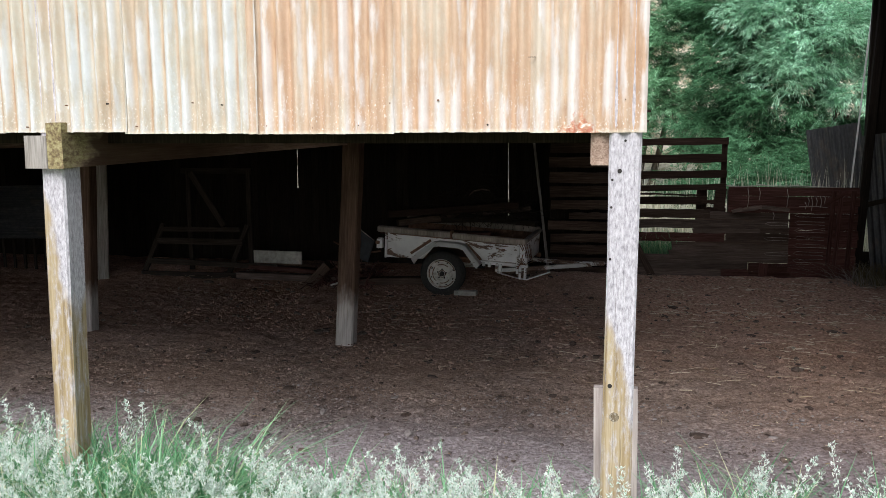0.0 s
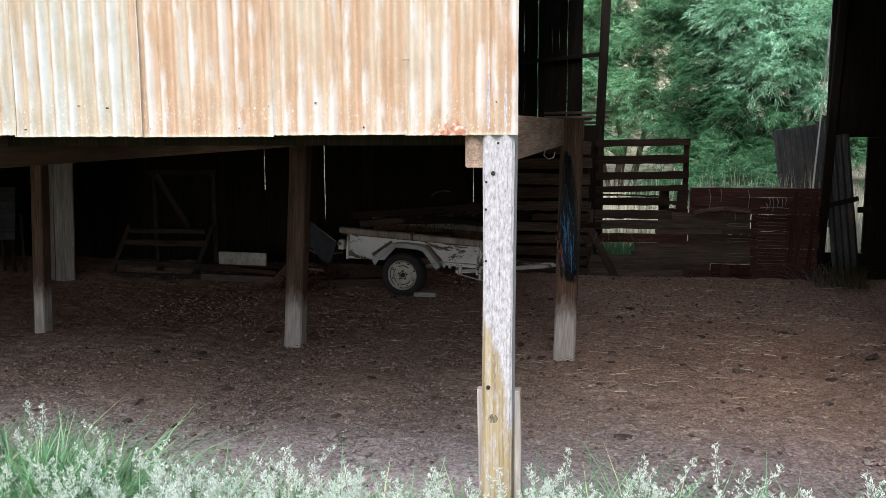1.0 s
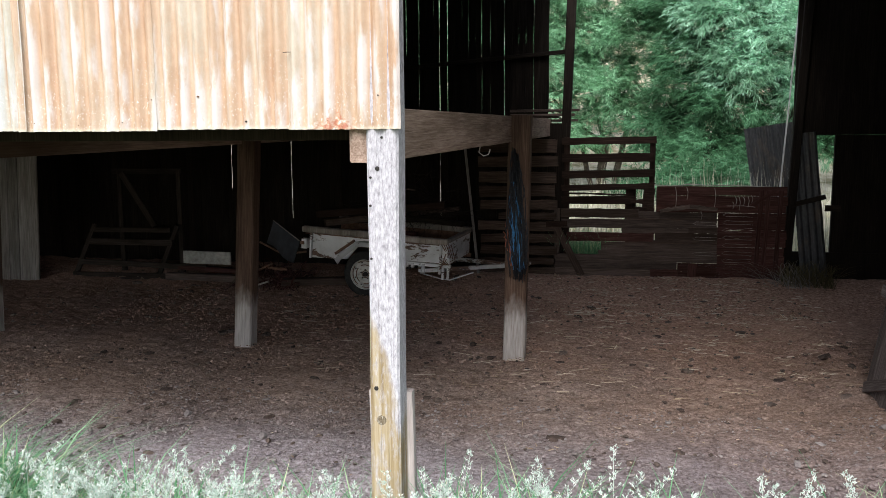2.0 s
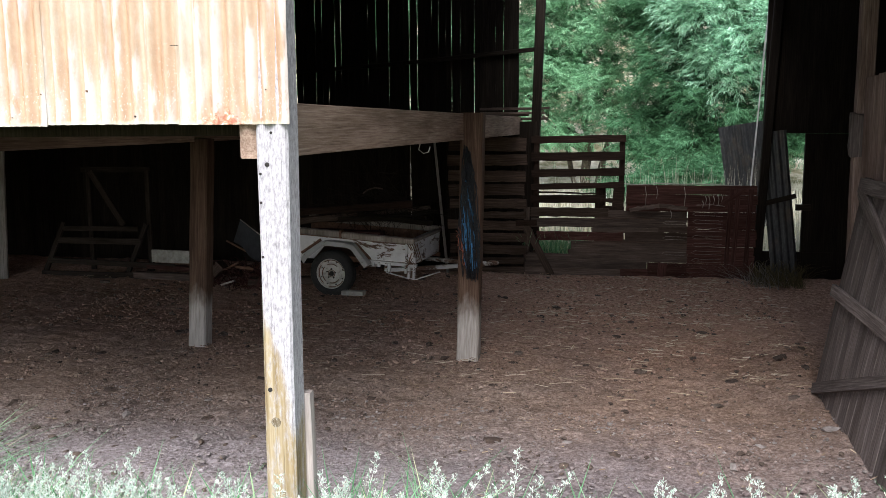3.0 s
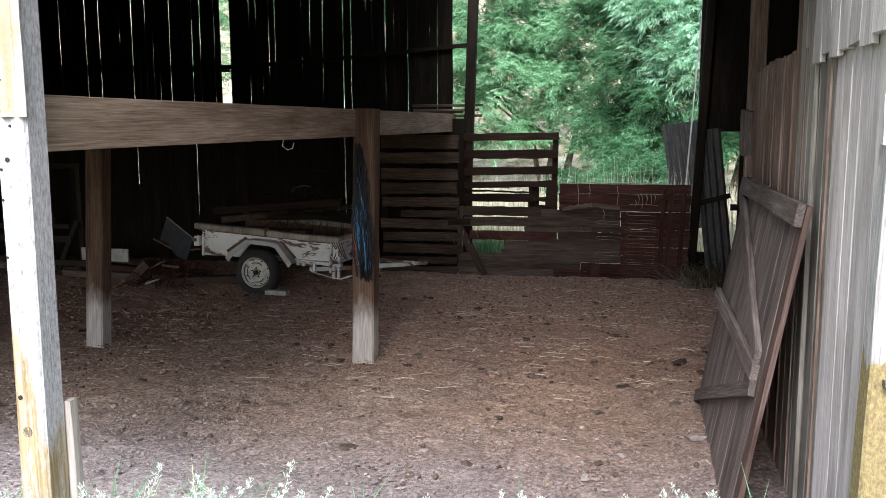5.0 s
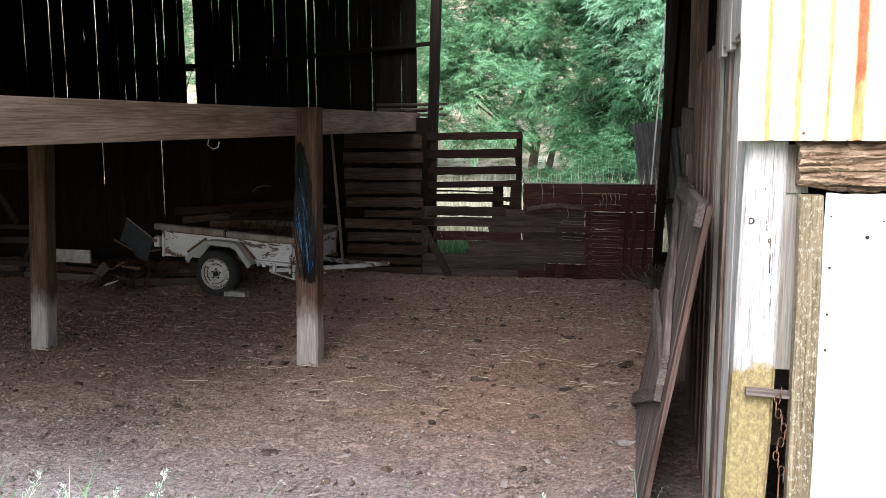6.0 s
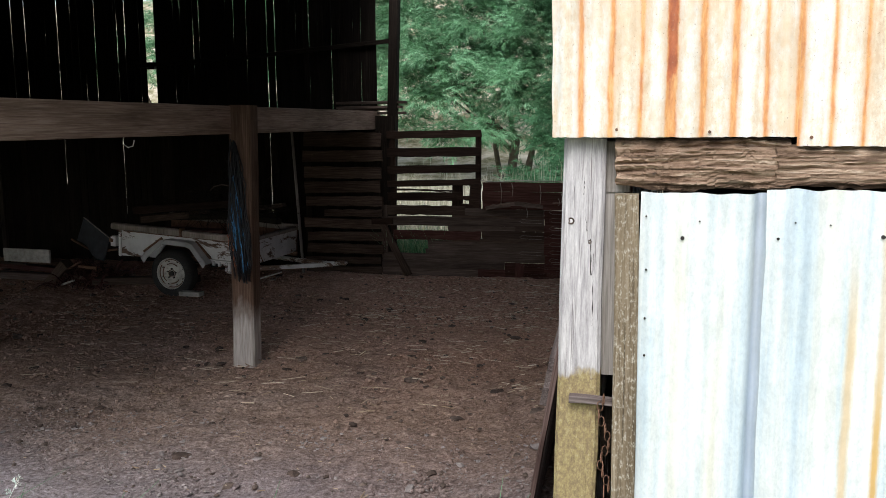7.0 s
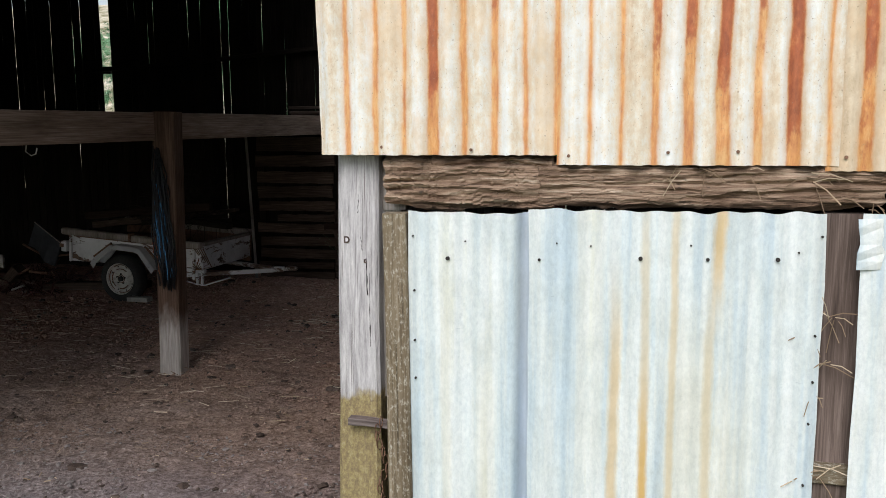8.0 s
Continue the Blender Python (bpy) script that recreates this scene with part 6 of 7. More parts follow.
# ---------------------------------------------------------------- litter on the earth
def litter():
    r2 = np.random.RandomState(7)
    n = 2600
    x = r2.uniform(-6, 2.8, n)
    x = np.where(r2.uniform(0, 1, n) < 0.4, r2.uniform(-0.6, 2.7, n), x)
    y = np.where(r2.uniform(0, 1, n) < 0.8, 7.45 - np.abs(r2.normal(0, 2.0, n)), 0.6 + 6.8 * r2.uniform(0, 1, n))
    y = np.clip(y, 0.7, 7.45)
    a, tilt = r2.uniform(0, math.pi, n), r2.normal(0, 0.12, n)
    a = np.where(r2.uniform(0, 1, n) < 0.25, r2.normal(0.1, 0.5, n), a)
    length = np.minimum(r2.gamma(1.2, 0.024, n) + 0.01, 0.2) * np.where(y < 3.0, 0.6, 1.0)
    w = r2.uniform(0.0014, 0.0036, n) * np.where(y > 5.0, 1.25, 1.0)
    z = ground_height(x, y) + 0.018 + np.abs(r2.normal(0, 0.006, n))
    d = np.stack([np.cos(a), np.sin(a), tilt], 1) * length[:, None]
    s = np.stack([-np.sin(a), np.cos(a), np.zeros(n)], 1) * w[:, None]
    up = np.array([0, 0, 1]) * (w * 1.2)[:, None]
    p = np.stack([x, y, z], 1)
    co = np.stack([p - d / 2 - s, p - d / 2 + s, p + d / 2 + s, p + d / 2 - s, p - d / 2 + up, p + d / 2 + up], 1).reshape(-1, 3)
    k = np.arange(n)[:, None] * 6
    quads = np.concatenate([k + [0, 3, 5, 4], k + [1, 4, 5, 2]], 0)
    me = bpy.data.meshes.new("loose_straw")
    fast_mesh(me, co, quads)
    me.materials.append(M_STRAW)
    tagged(new("loose_straw", me), "scattered dry straw on the earth floor", "straw", kind="stuff")

    def stalks(name, n, box, lengths, widths, turn, label, soft_edge=False):
        x, y = r2.uniform(box[0], box[1], n), r2.uniform(box[2], box[3], n)
        if soft_edge:
            x = np.clip(r2.normal((box[0] + box[1]) / 2, (box[1] - box[0]) / 3.2, n), -3.4, 2.85)
            y = box[3] - np.abs(r2.normal(0, (box[3] - box[2]) / 1.7, n))
            tuft = r2.uniform(0, 1, n) < 0.6
            to = r2.randint(0, n // 9 + 1, n)
            x, y = np.where(tuft, x[to] + r2.normal(0, 0.09, n), x), np.where(tuft, np.minimum(y[to] + r2.normal(0, 0.05, n), box[3]), y)
        a, l, w = r2.normal(0.05, turn, n), r2.uniform(*lengths, n), r2.uniform(*widths, n)
        d = np.stack([np.cos(a), np.sin(a), r2.normal(0, 0.06, n)], 1) * l[:, None]
        side = np.stack([-np.sin(a), np.cos(a), np.zeros(n)], 1) * w[:, None]
        up = np.array([0, 0, 1]) * (w * 1.3)[:, None]
        p = np.stack([x, y, ground_height(x, y) + 0.022 + np.abs(r2.normal(0, 0.006, n))], 1)
        co = np.stack([p - d / 2 - side, p - d / 2 + side, p + d / 2 + side, p + d / 2 - side, p - d / 2 + up, p + d / 2 + up], 1).reshape(-1, 3)
        k = np.arange(n)[:, None] * 6
        me = bpy.data.meshes.new(name)
        fast_mesh(me, co, np.concatenate([k + [0, 3, 5, 4], k + [1, 4, 5, 2]], 0))
        me.materials.append(M_PALESTRAW)
        tagged(new(name, me), label, "straw", kind="stuff")
    stalks("long_straw", 250, (-2.6, 2.6, 3.2, 6.0), (0.05, 0.19), (0.0016, 0.0028), 0.45, "long pale straws lying on the middle of the floor")
    stalks("straw_chips", 520, (0.0, 2.9, 5.2, 7.4), (0.015, 0.11), (0.002, 0.005), 0.7, "pale straw chips in front of the back fence", True)

    def lumps(name, n, box, size, mat, label, category, flat):
        base = bmesh.new()
        bmesh.ops.create_icosphere(base, subdivisions=1, radius=1.0)
        bv = np.array([v.co[:] for v in base.verts])
        bf = np.array([[v.index for v in f.verts] for f in base.faces])
        base.free()
        x, y = r2.uniform(box[0], box[1], n), box[2] + (box[3] - box[2]) * r2.uniform(0, 1, n)
        s = np.minimum(size * r2.lognormal(0, 0.55, n), 0.045)
        turn = r2.uniform(0, 6.28, n)
        v = bv[None] * (1 + r2.normal(0, 0.22, (n, len(bv), 1)))
        sx, sy = s * r2.uniform(0.8, 1.8, n), s
        vx = v[:, :, 0] * sx[:, None]
        vy = v[:, :, 1] * sy[:, None]
        c, sn = np.cos(turn)[:, None], np.sin(turn)[:, None]
        z = ground_height(x, y) + 0.006
        co = np.stack([x[:, None] + c * vx - sn * vy, y[:, None] + sn * vx + c * vy, z[:, None] + v[:, :, 2] * (s * flat)[:, None]], 2)
        faces = (bf[None] + (np.arange(n) * len(bv))[:, None, None]).reshape(-1, 3)
        me = bpy.data.meshes.new(name)
        me.from_pydata(co.reshape(-1, 3).tolist(), [], faces.tolist())
        me.materials.append(mat)
        tagged(new(name, me), label, category, kind="stuff")
    lumps("dung_clods", 2600, (-6, 2.9, 0.5, 7.5), 0.0085, M_CLOD, "dark dung and earth clods on the floor", "clods", 0.6)
    lumps("dung_pats", 260, (-4.2, 2.8, 1.8, 7.3), 0.0145, M_DUNG, "dark dry dung pats on the earth floor", "dung", 0.45)
    lumps("earth_crumbs", 22000, (-4.6, 2.9, 0.4, 7.4), 0.0052, M_EARTH, "loose crumbs of brown earth on the floor", "crumbs", 0.7)
    lumps("stones", 9000, (-4, 2.9, 0.3, 2.7), 0.004, M_STONE, "small grey stones along the drip line", "stones", 0.6)


litter()


# ---------------------------------------------------------------- grass along the front
def strips(name, p, heading, lean, height, width, material, label, category, segs=4, droop=1.0):
    """Curved tapering blades from arrays of their roots."""
    n = len(p)
    side = np.stack([-np.sin(heading), np.cos(heading), np.zeros(n)], 1)
    out = np.stack([np.cos(heading), np.sin(heading), np.zeros(n)], 1)
    co = np.zeros((n, (segs + 1) * 2, 3))
    for k in range(segs + 1):
        u = k / segs
        c = p + np.array([0, 0, 1]) * (height * (u - 0.22 * droop * lean * u ** 3))[:, None] + out * (height * lean * u ** 2)[:, None]
        w = side * (width * (1 - u) ** 0.7 * 0.5 + 0.0004)[:, None]
        co[:, 2 * k], co[:, 2 * k + 1] = c - w, c + w
    base = np.arange(n)[:, None] * (segs + 1) * 2
    quads = np.concatenate([base + [2 * k, 2 * k + 1, 2 * k + 3, 2 * k + 2] for k in range(segs)], 0)
    me = bpy.data.meshes.new(name)
    fast_mesh(me, co.reshape(-1, 3), quads)
    me.materials.append(material)
    return tagged(new(name, me), label, category, kind="stuff")


def seed_heads(name, p, heading, height, scale, label, seed, spikelets=12):
    """Stalks with loose heads of small pale spikelets."""
    r2 = np.random.RandomState(seed)
    n = len(p)
    lean = r2.uniform(0.08, 0.6, n)
    out = np.stack([np.cos(heading), np.sin(heading), np.zeros(n)], 1)
    up = np.array([0, 0, 1.0])
    quads, co = [], []

    def spine(u):
        return p + up * (height * u)[:, None] + out * (height * lean * u ** 2.5)[:, None]
    count = 0
    for k in range(4):
        u0, u1 = np.full(n, k / 4.0), np.full(n, (k + 1) / 4.0)
        a, b = spine(u0), spine(u1)
        s = np.stack([-np.sin(heading), np.cos(heading), np.zeros(n)], 1) * 0.0009
        co.append(np.stack([a - s, a + s, b + s, b - s], 1).reshape(-1, 3))
        quads.append(np.arange(n)[:, None] * 4 + [0, 1, 2, 3] + count)
        count += 4 * n
    # short side branches up the head, each with a tight cluster of spikelets at its end
    branches = 13
    for b in range(branches):
        v = (b + 0.5) / branches
        u = 0.76 + 0.24 * v
        c = spine(np.full(n, u))
        ang = heading + b * 2.4 + r2.uniform(-0.5, 0.5, n)
        reach = scale * (1.05 - 0.85 * v) * r2.uniform(0.35, 1.0, n)
        d = np.stack([np.cos(ang), np.sin(ang), r2.uniform(0.5, 1.3, n)], 1)
        d /= np.linalg.norm(d, axis=1)[:, None]
        for k in range(spikelets):
            at = c + d * (reach * (0.45 + 0.55 * (k + 0.5) / spikelets))[:, None] + r2.normal(0, 0.0045, (n, 3))
            way = d + r2.normal(0, 0.45, (n, 3)) + np.array([0, 0, 0.35])
            way /= np.linalg.norm(way, axis=1)[:, None]
            l = r2.uniform(0.009, 0.018, n)[:, None] * way
            w = np.cross(way, r2.normal(0, 1, (n, 3)))
            w = w / (np.linalg.norm(w, axis=1)[:, None] + 1e-6) * r2.uniform(0.0015, 0.0028, n)[:, None]
            co.append(np.stack([at, at + l * 0.45 + w, at + l, at + l * 0.45 - w], 1).reshape(-1, 3))
            quads.append(np.arange(n)[:, None] * 4 + [0, 1, 2, 3] + count)
            count += 4 * n
    me = bpy.data.meshes.new(name)
    fast_mesh(me, np.concatenate(co), np.concatenate(quads))
    me.materials.append(M_SEED)
    return tagged(new(name, me), label, "grass", kind="stuff")


def front_grass():
    r2 = np.random.RandomState(12)

    def roots(n, x0, x1, y0, y1):
        x, y = r2.uniform(x0, x1, n), r2.uniform(y0, y1, n)
        return np.stack([x, y, ground_height(x, y) - 0.01], 1)
    p = np.concatenate([roots(6400, -4.5, -0.9, -0.75, 0.25), roots(2200, -2.6, -1.75, -0.45, 0.2), roots(3600, -0.9, 0.9, -0.7, 0.2), roots(3000, 0.9, 2.75, -0.6, 0.15), roots(1200, -9, -4.5, -0.8, 0.4), roots(2500, -4.5, 6.0, -2.3, -1.2)])
    n = len(p)
    h = np.clip(r2.normal(0.38, 0.1, n), 0.12, 0.56) * np.where(p[:, 0] < -1.75, 1.2, np.where(p[:, 0] > 0.2, 1.18, 0.98))
    h = np.where(p[:, 1] < -1.1, 0.16, h)
    strips("grass_blades", p, r2.uniform(0, 6.28, n), r2.uniform(0.25, 1.3, n), h, r2.uniform(0.007, 0.017, n), M_GRASS, "tall green grass along the barn front", "grass")
    q = np.concatenate([roots(110, -3.8, -2.45, -0.6, 0.25), roots(22, -2.45, -1.7, -0.5, 0.2), roots(70, -1.7, 0.1, -0.55, 0.2), roots(210, 0.1, 2.2, -0.5, 0.2), roots(80, 2.1, 2.85, -0.25, 0.35)])
    n = len(q)
    h = np.clip(r2.normal(0.55, 0.08, n), 0.35, 0.68) * np.where(q[:, 0] < -2.4, 1.04, np.where(q[:, 0] < -1.6, 1.0, np.where(q[:, 0] > 2.2, 0.92, np.where(q[:, 0] > 0.1, 0.95, 0.9))))
    seed_heads("grass_seed_heads", q, r2.uniform(0, 6.28, n), h, 0.05, "pale feathery grass seed heads along the barn front", 3)
    q = np.concatenate([roots(190, -3.9, -2.5, -0.75, 0.1), roots(70, -2.5, -1.9, -0.75, -0.3), roots(380, -1.9, -0.2, -0.75, 0.05), roots(260, -0.2, 1.0, -0.65, -0.05), roots(230, 1.0, 2.6, -0.6, 0.0)])
    n = len(q)
    h = np.clip(r2.normal(0.4, 0.08, n), 0.2, 0.56) * np.where(q[:, 0] < -2.4, 1.2, np.where(q[:, 0] < -0.2, 1.08, 0.95))
    seed_heads("low_seed_heads", q, r2.uniform(0, 6.28, n), h, 0.048, "frothy mass of mint-white grass heads along the barn front", 4)


front_grass()


def back_grass():
    r3 = np.random.RandomState(44)
    n = 260
    x, y = r3.uniform(0.3, 3.5, n), r3.uniform(7.95, 9.0, n)
    strips("dry_stalks", np.stack([x, y, ground_height(x, y)], 1), r3.uniform(0, 6.28, n), r3.uniform(0.02, 0.25, n), r3.normal(1.24, 0.1, n), r3.uniform(0.008, 0.016, n), M_DRY, "tall bleached grass stalks behind the fence", "dry grass")
    n = 800
    x, y = r3.uniform(0.1, 0.8, n), r3.uniform(7.7, 8.0, n)
    strips("green_tuft", np.stack([x, y, ground_height(x, y)], 1), r3.uniform(0, 6.28, n), r3.uniform(0.1, 0.7, n), r3.normal(0.5, 0.07, n), r3.uniform(0.006, 0.012, n), M_GRASS, "green grass tuft behind the broken fence planks", "grass")
    r2 = np.random.RandomState(15)
    x, y = r2.uniform(-7, 9, 14000), r2.uniform(8.4, 15, 14000)
    p = np.stack([x, y, ground_height(x, y)], 1)
    n = len(p)
    strips("dry_grass", p, r2.uniform(0, 6.28, n), r2.uniform(0.1, 0.6, n), r2.uniform(0.3, 0.75, n), r2.uniform(0.008, 0.018, n), M_DRY, "tall pale dry grass behind the barn", "grass", segs=3)


back_grass()


# ---------------------------------------------------------------- willows behind the barn
def limb(bm, a, b, r0, r1, bend=0.15, seed=0):
    r2 = random.Random(seed)
    a, b = Vector(a), Vector(b)
    last, n = None, 7
    off = Vector((r2.uniform(-1, 1), r2.uniform(-1, 1), 0)) * bend * (b - a).length
    d = (b - a).normalized()
    x = d.orthogonal().normalized()
    y = d.cross(x)
    for k in range(n + 1):
        u = k / n
        c = a.lerp(b, u) + off * math.sin(math.pi * u)
        r = r0 + (r1 - r0) * u
        ring = [bm.verts.new(c + r * (math.cos(q * math.pi / 4) * x + math.sin(q * math.pi / 4) * y) * r2.uniform(0.9, 1.1)) for q in range(8)]
        if last:
            for q in range(8):
                bm.faces.new((last[q], last[(q + 1) % 8], ring[(q + 1) % 8], ring[q]))
        last = ring


def willow(place, lumps, twigs, seed, label, leaf):
    """A trunk with limbs, and a crown of twigs in clumps with narrow drooping leaves."""
    r2 = np.random.RandomState(seed)
    x0, y0 = place
    z0 = float(ground_height(np.array(x0), np.array(y0)))
    tree = root("willow_tree", (x0, y0, z0), label, "tree", "willows")
    bm = bmesh.new()
    tall = 1.3 if len(lumps) > 4 else 0.3
    fork = Vector((x0 + 0.05, y0, z0 + tall))
    limb(bm, (x0, y0, z0 - 0.2), fork, 0.12 * min(1, tall), 0.085 * min(1, tall), 0.05, seed)
    if tall > 1:
        limb(bm, (x0 + 0.1, y0 + 0.05, z0 - 0.2), (x0 + 0.55, y0 + 0.2, z0 + 1.9), 0.09, 0.05, 0.06, seed + 50)
        limb(bm, (x0 - 0.1, y0 + 0.05, z0 - 0.2), (x0 - 0.5, y0 + 0.2, z0 + 1.7), 0.07, 0.04, 0.06, seed + 51)
    for k, (cx, cy, cz, r) in enumerate(lumps[:5]):
        limb(bm, fork - Vector((0, 0, 0.1 + 0.08 * k)), (cx, cy + 0.3, cz), 0.055, 0.015, 0.12, seed + k)
    part("trunk", bm, M_BARK, tree, smooth=True)
    # boughs over the upper, outer side of each clump carry sprays of narrow leaves that arch and hang
    co, weights = [], np.array([l[3] ** 2 for l in lumps])
    boughs = twigs // 9
    which = r2.choice(len(lumps), boughs, p=weights / weights.sum())
    c = np.array([l[:3] for l in lumps])[which]
    rad = np.array([l[3] for l in lumps])[which]
    d = r2.normal(0, 1, (boughs, 3))
    d[:, 2] = np.abs(d[:, 2]) * 1.1 - 0.4
    d /= np.linalg.norm(d, axis=1)[:, None]
    lump = np.array([0.78 + 0.7 * noise.noise(Vector(v) * 2.0 + Vector((k * 1.7, 0, 0))) for v, k in zip(d.tolist(), which.tolist())])
    tip = c + d * (rad * lump * r2.uniform(0.7, 1.05, boughs))[:, None] * np.array([1.15, 1, 0.85])
    own = np.repeat(np.arange(boughs), 9)
    n = len(own)
    start = tip[own] + r2.normal(0, 0.085, (n, 3)) * np.array([1.2, 1.0, 0.6])
    way = d[own] * 0.8 + np.array([0, -0.1, 0.3]) + r2.normal(0, 0.38, (n, 3))
    way /= np.linalg.norm(way, axis=1)[:, None]
    length = r2.uniform(0.18, 0.42, n)
    leaves = 20
    for k in range(leaves):
        u = (k + 0.6) / leaves
        p = start + way * (length * u)[:, None] - np.array([0, 0, 1]) * (0.3 * length * u ** 2)[:, None]
        t = way - np.array([0, 0, 1]) * (0.55 * u)
        t /= np.linalg.norm(t, axis=1)[:, None]
        side = np.cross(t, np.array([0, 0, 1.0])) * (1 if k % 2 else -1) + r2.normal(0, 0.35, (n, 3))
        side /= np.linalg.norm(side, axis=1)[:, None] + 1e-6
        ld = t * 0.9 + side * (1.0 - 0.4 * u) - np.array([0, 0, 0.16]) + r2.normal(0, 0.12, (n, 3))
        ld /= np.linalg.norm(ld, axis=1)[:, None] + 1e-6
        ln = r2.uniform(0.07, 0.135, n)[:, None]
        w = np.cross(ld, r2.normal(0, 0.6, (n, 3)) + np.array([0, -0.5, 0.6]))
        w = w / (np.linalg.norm(w, axis=1)[:, None] + 1e-6) * r2.uniform(0.0045, 0.007, n)[:, None]
        mid = p + ld * ln * 0.45
        co.append(np.stack([p, mid + w, p + ld * ln - np.array([0, 0, 0.022]), mid - w], 1))
    co = np.stack(co, 1).reshape(-1, 3)
    me = bpy.data.meshes.new("crown")
    fast_mesh(me, co, np.arange(len(co)).reshape(-1, 4))
    me.materials.append(leaf)
    crown = new("crown", me)
    under(crown, tree)


WILLOWS = [
    ((0.45, 15.9), [(-0.9, 15.3, 3.1, 0.8), (-1.6, 15.5, 3.8, 0.75), (-0.2, 15.4, 3.8, 0.8), (-1.8, 15.4, 2.6, 0.6), (-0.8, 15.2, 2.4, 0.5), (-0.6, 15.6, 4.7, 0.9), (0.4, 15.4, 3.1, 0.55),
                    (1.1, 15.3, 3.7, 0.85), (0.6, 15.6, 4.7, 0.9), (1.7, 15.5, 4.8, 0.9), (-1.9, 15.8, 4.9, 0.9), (0.2, 15.0, 2.6, 0.6), (0.75, 15.1, 2.35, 0.5), (0.0, 14.9, 1.75, 0.5), (1.3, 15.2, 3.0, 0.45), (-0.6, 15.0, 1.6, 0.5)], 11000, M_LEAF, "bushy green willow with a forked trunk behind the barn"),
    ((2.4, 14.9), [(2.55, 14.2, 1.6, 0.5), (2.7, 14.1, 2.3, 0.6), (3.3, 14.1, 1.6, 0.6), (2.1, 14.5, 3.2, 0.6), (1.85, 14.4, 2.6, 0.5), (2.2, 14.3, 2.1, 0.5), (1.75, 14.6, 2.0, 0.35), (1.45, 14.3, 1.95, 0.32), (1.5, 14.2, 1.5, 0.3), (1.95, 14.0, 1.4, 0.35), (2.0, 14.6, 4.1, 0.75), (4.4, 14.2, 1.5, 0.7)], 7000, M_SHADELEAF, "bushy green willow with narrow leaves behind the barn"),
    ((3.7, 14.4), [(3.1, 13.9, 2.95, 0.7), (3.6, 13.8, 3.6, 0.8), (4.2, 14.1, 2.5, 0.75), (2.8, 14.0, 4.0, 0.8), (4.6, 14.2, 3.7, 0.9), (3.8, 14.3, 4.8, 0.9), (2.5, 14.1, 3.2, 0.45)], 7500, M_LITLEAF, "bushy willow behind the barn, its leaves coloured pale for top light"),
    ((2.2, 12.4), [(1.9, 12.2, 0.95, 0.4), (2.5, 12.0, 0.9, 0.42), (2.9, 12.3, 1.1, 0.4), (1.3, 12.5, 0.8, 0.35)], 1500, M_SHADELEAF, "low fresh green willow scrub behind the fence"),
    ((-3.6, 17.5), [(-3.6, 16.6, 3.6, 1.3), (-4.8, 16.8, 3.0, 1.3), (-2.9, 16.8, 2.0, 1.0), (-3.8, 17.2, 5.2, 1.4), (-5.4, 17.0, 4.4, 1.3), (-2.2, 16.6, 3.2, 1.0), (-3.2, 16.2, 4.6, 1.1), (-4.4, 16.4, 2.0, 1.0)], 8500, M_LEAF, "green willow with narrow leaves behind the board wall"),
    ((6.2, 16.0), [(5.6, 15.2, 3.2, 1.1), (7.0, 15.4, 3.8, 1.2), (5.6, 15.0, 1.8, 0.9), (6.3, 15.8, 5.0, 1.2), (5.0, 14.8, 1.4, 0.7)], 4500, M_LEAF, "green willow with narrow leaves beside the next bay"),
    ((-8.5, 18.0), [(-8.2, 17.2, 3.4, 1.5), (-9.4, 17.4, 3.2, 1.4), (-7.4, 17.4, 4.6, 1.4)], 2500, M_LEAF, "green willow with narrow leaves behind the far boards"),
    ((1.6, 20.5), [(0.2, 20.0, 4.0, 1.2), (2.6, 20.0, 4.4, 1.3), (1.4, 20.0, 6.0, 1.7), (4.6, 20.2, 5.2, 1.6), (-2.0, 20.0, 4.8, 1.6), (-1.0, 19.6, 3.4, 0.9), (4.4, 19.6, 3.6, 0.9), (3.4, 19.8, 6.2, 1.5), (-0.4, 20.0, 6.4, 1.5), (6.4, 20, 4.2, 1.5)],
     9000, M_SHADELEAF, "large willow in the second row behind the barn, coloured dark for shade"),
]
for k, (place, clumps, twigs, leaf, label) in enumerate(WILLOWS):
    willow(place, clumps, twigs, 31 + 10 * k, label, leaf)


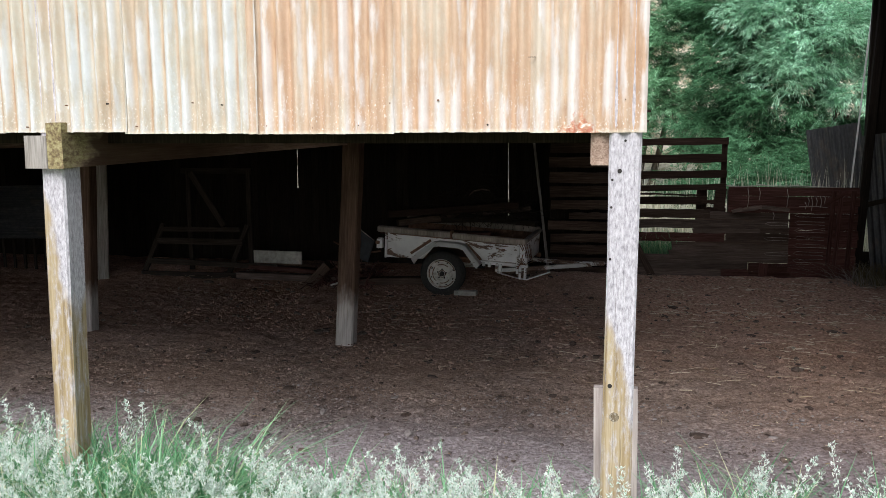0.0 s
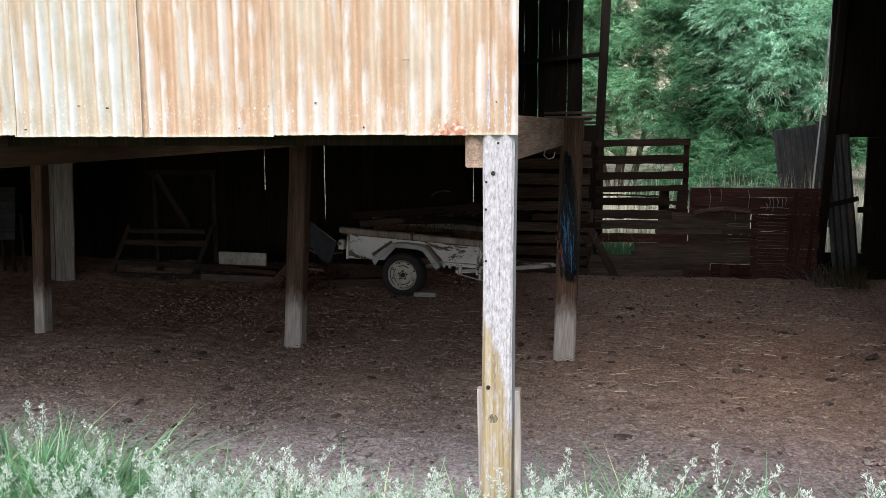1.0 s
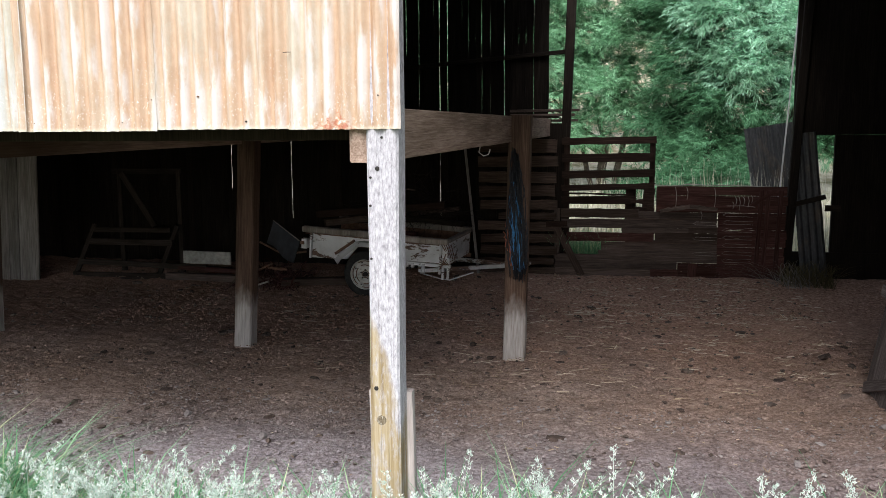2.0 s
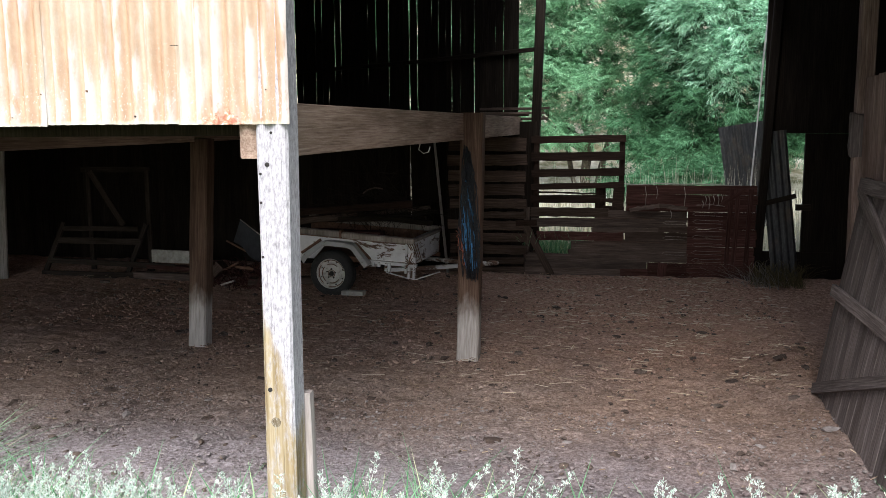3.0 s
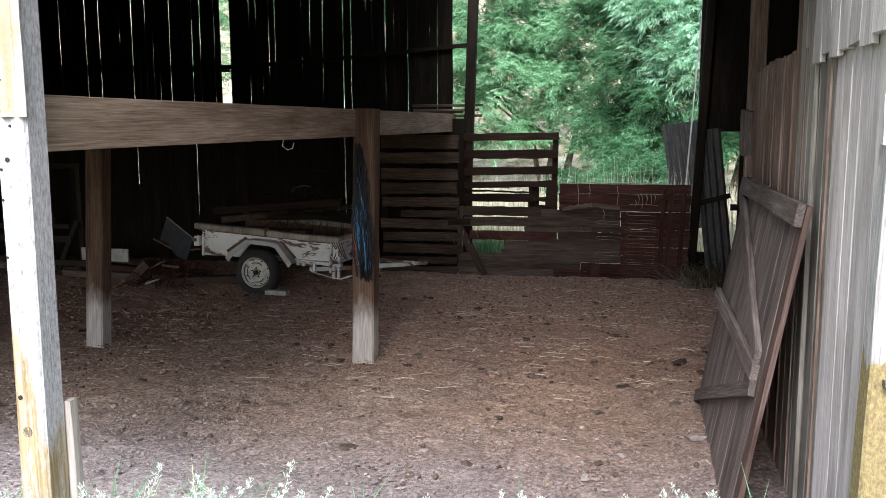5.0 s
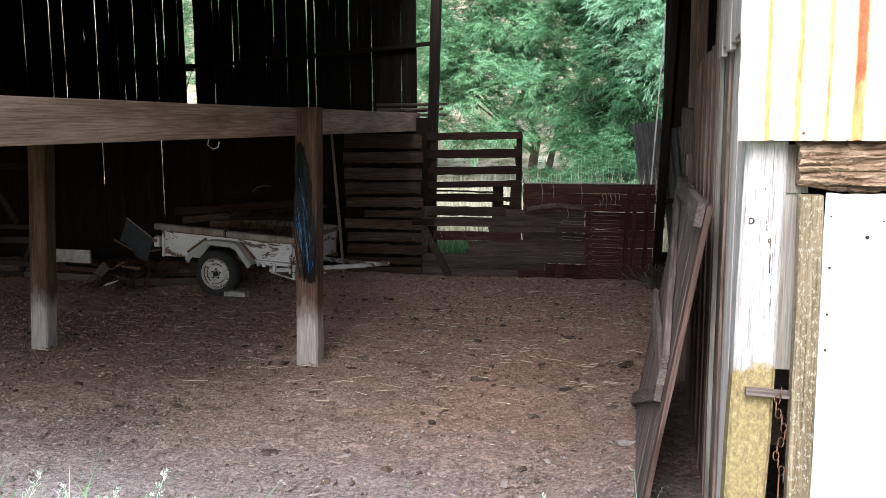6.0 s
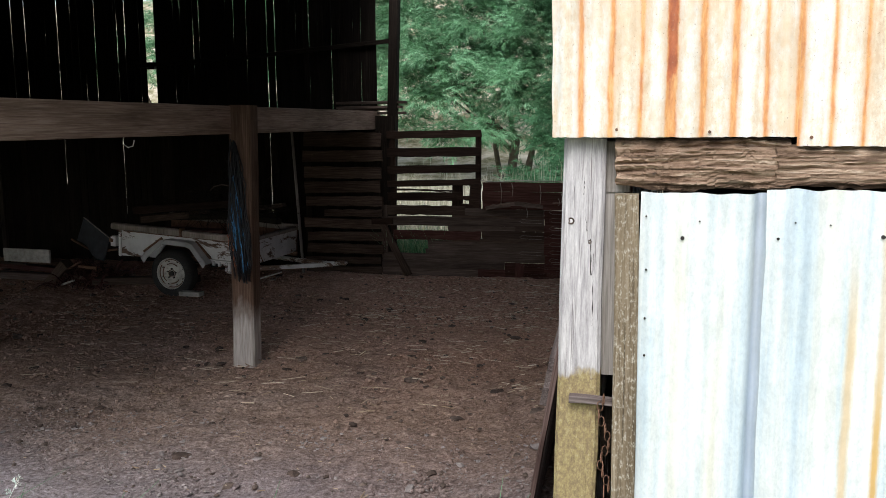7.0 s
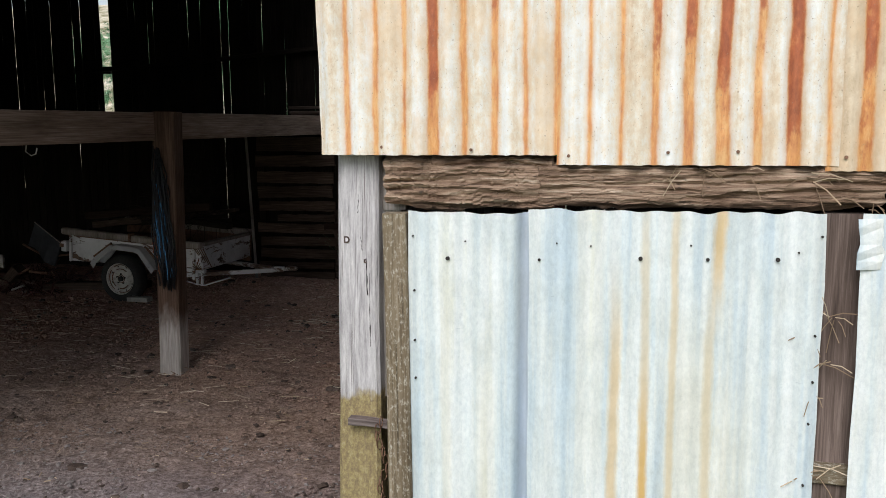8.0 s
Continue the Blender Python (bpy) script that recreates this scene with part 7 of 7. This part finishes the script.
# ---------------------------------------------------------------- small things
tube("wire_hook", [(-0.02, 2.55, 1.84), (-0.03, 2.55, 1.8), (0.0, 2.56, 1.775), (0.035, 2.56, 1.785), (0.045, 2.56, 1.82)], 0.004, M_SLAB)
tagged(bpy.data.objects["wire_hook"], "bent pale wire hook under the loft beam", "hook")
tagged(stick("iron_scrap_sheet", (-8.4, 6.9, 0.85), (-7.55, 6.85, 0.87), 0.72, 0.01, M_DIMIRON, side=(0, 0.15, 1), segs=4), "dull grey sheet of iron standing in the dark corner", "iron sheet")
for k in range(7):
    tagged(stick("hurdle_bar", (-8.5 + 0.16 * k, 6.95, 0.05), (-8.5 + 0.16 * k, 6.95, 0.85), 0.04, 0.02, M_RACK), "dark upright bar in the far corner", "bar", "corner bars")


def wisps(name, places, label, seed, length=(0.03, 0.09)):
    """Bits of straw caught on timber."""
    r2 = random.Random(seed)
    verts, faces = [], []
    for x, y, z, n in places:
        for k in range(n):
            p = Vector((x + r2.gauss(0, 0.012), y + r2.uniform(-0.02, 0.0), z + r2.gauss(0, 0.012)))
            d = Vector((r2.gauss(0, 1), r2.uniform(-0.4, 0.1), r2.gauss(-0.3, 0.7))).normalized() * r2.uniform(*length)
            s = d.orthogonal().normalized() * 0.0014
            w = d.cross(s).normalized() * 0.0014
            k0 = len(verts)
            for c in (p, p + d * 0.5 + Vector((0, 0, 0.006)), p + d):
                verts += [c + s, c + w, c - s]
            for o in (0, 3):
                a = k0 + o
                faces += [(a, a + 1, a + 4, a + 3), (a + 1, a + 2, a + 5, a + 4), (a + 2, a, a + 3, a + 5)]
    return tagged(new(name, mesh_of(name, verts, faces, M_STRAW)), label, "straw", kind="stuff")


wisps("straw_wisps", [(3.78, 0.04, 1.82, 5), (3.95, 0.04, 1.835, 4), (4.08, 0.04, 1.825, 7), (4.2, 0.04, 1.77, 8), (4.13, 0.03, 1.5, 10), (4.125, 0.03, 1.4, 5), (4.12, 0.03, 1.12, 9), (4.11, 0.03, 1.32, 4), (3.84, 0.03, 1.83, 3)],
      "wisps of straw caught round the iron door", 5)
# bent zinc end and a cross rail beside the iron door
tagged(stick("bent_zinc_strip", (4.206, -0.006, 1.62), (4.2, -0.014, 1.735), 0.05, 0.003, M_ZINC, segs=6, jit=0.005), "bent white zinc strip nailed beside the iron door", "zinc strip")
tagged(stick("cross_rail", (4.1, 0.045, 1.12), (4.2, 0.045, 1.12), 0.05, 0.03, M_JAMB, side=(0, 0, 1), segs=2), "short brown rail behind the iron door's edge", "rail")
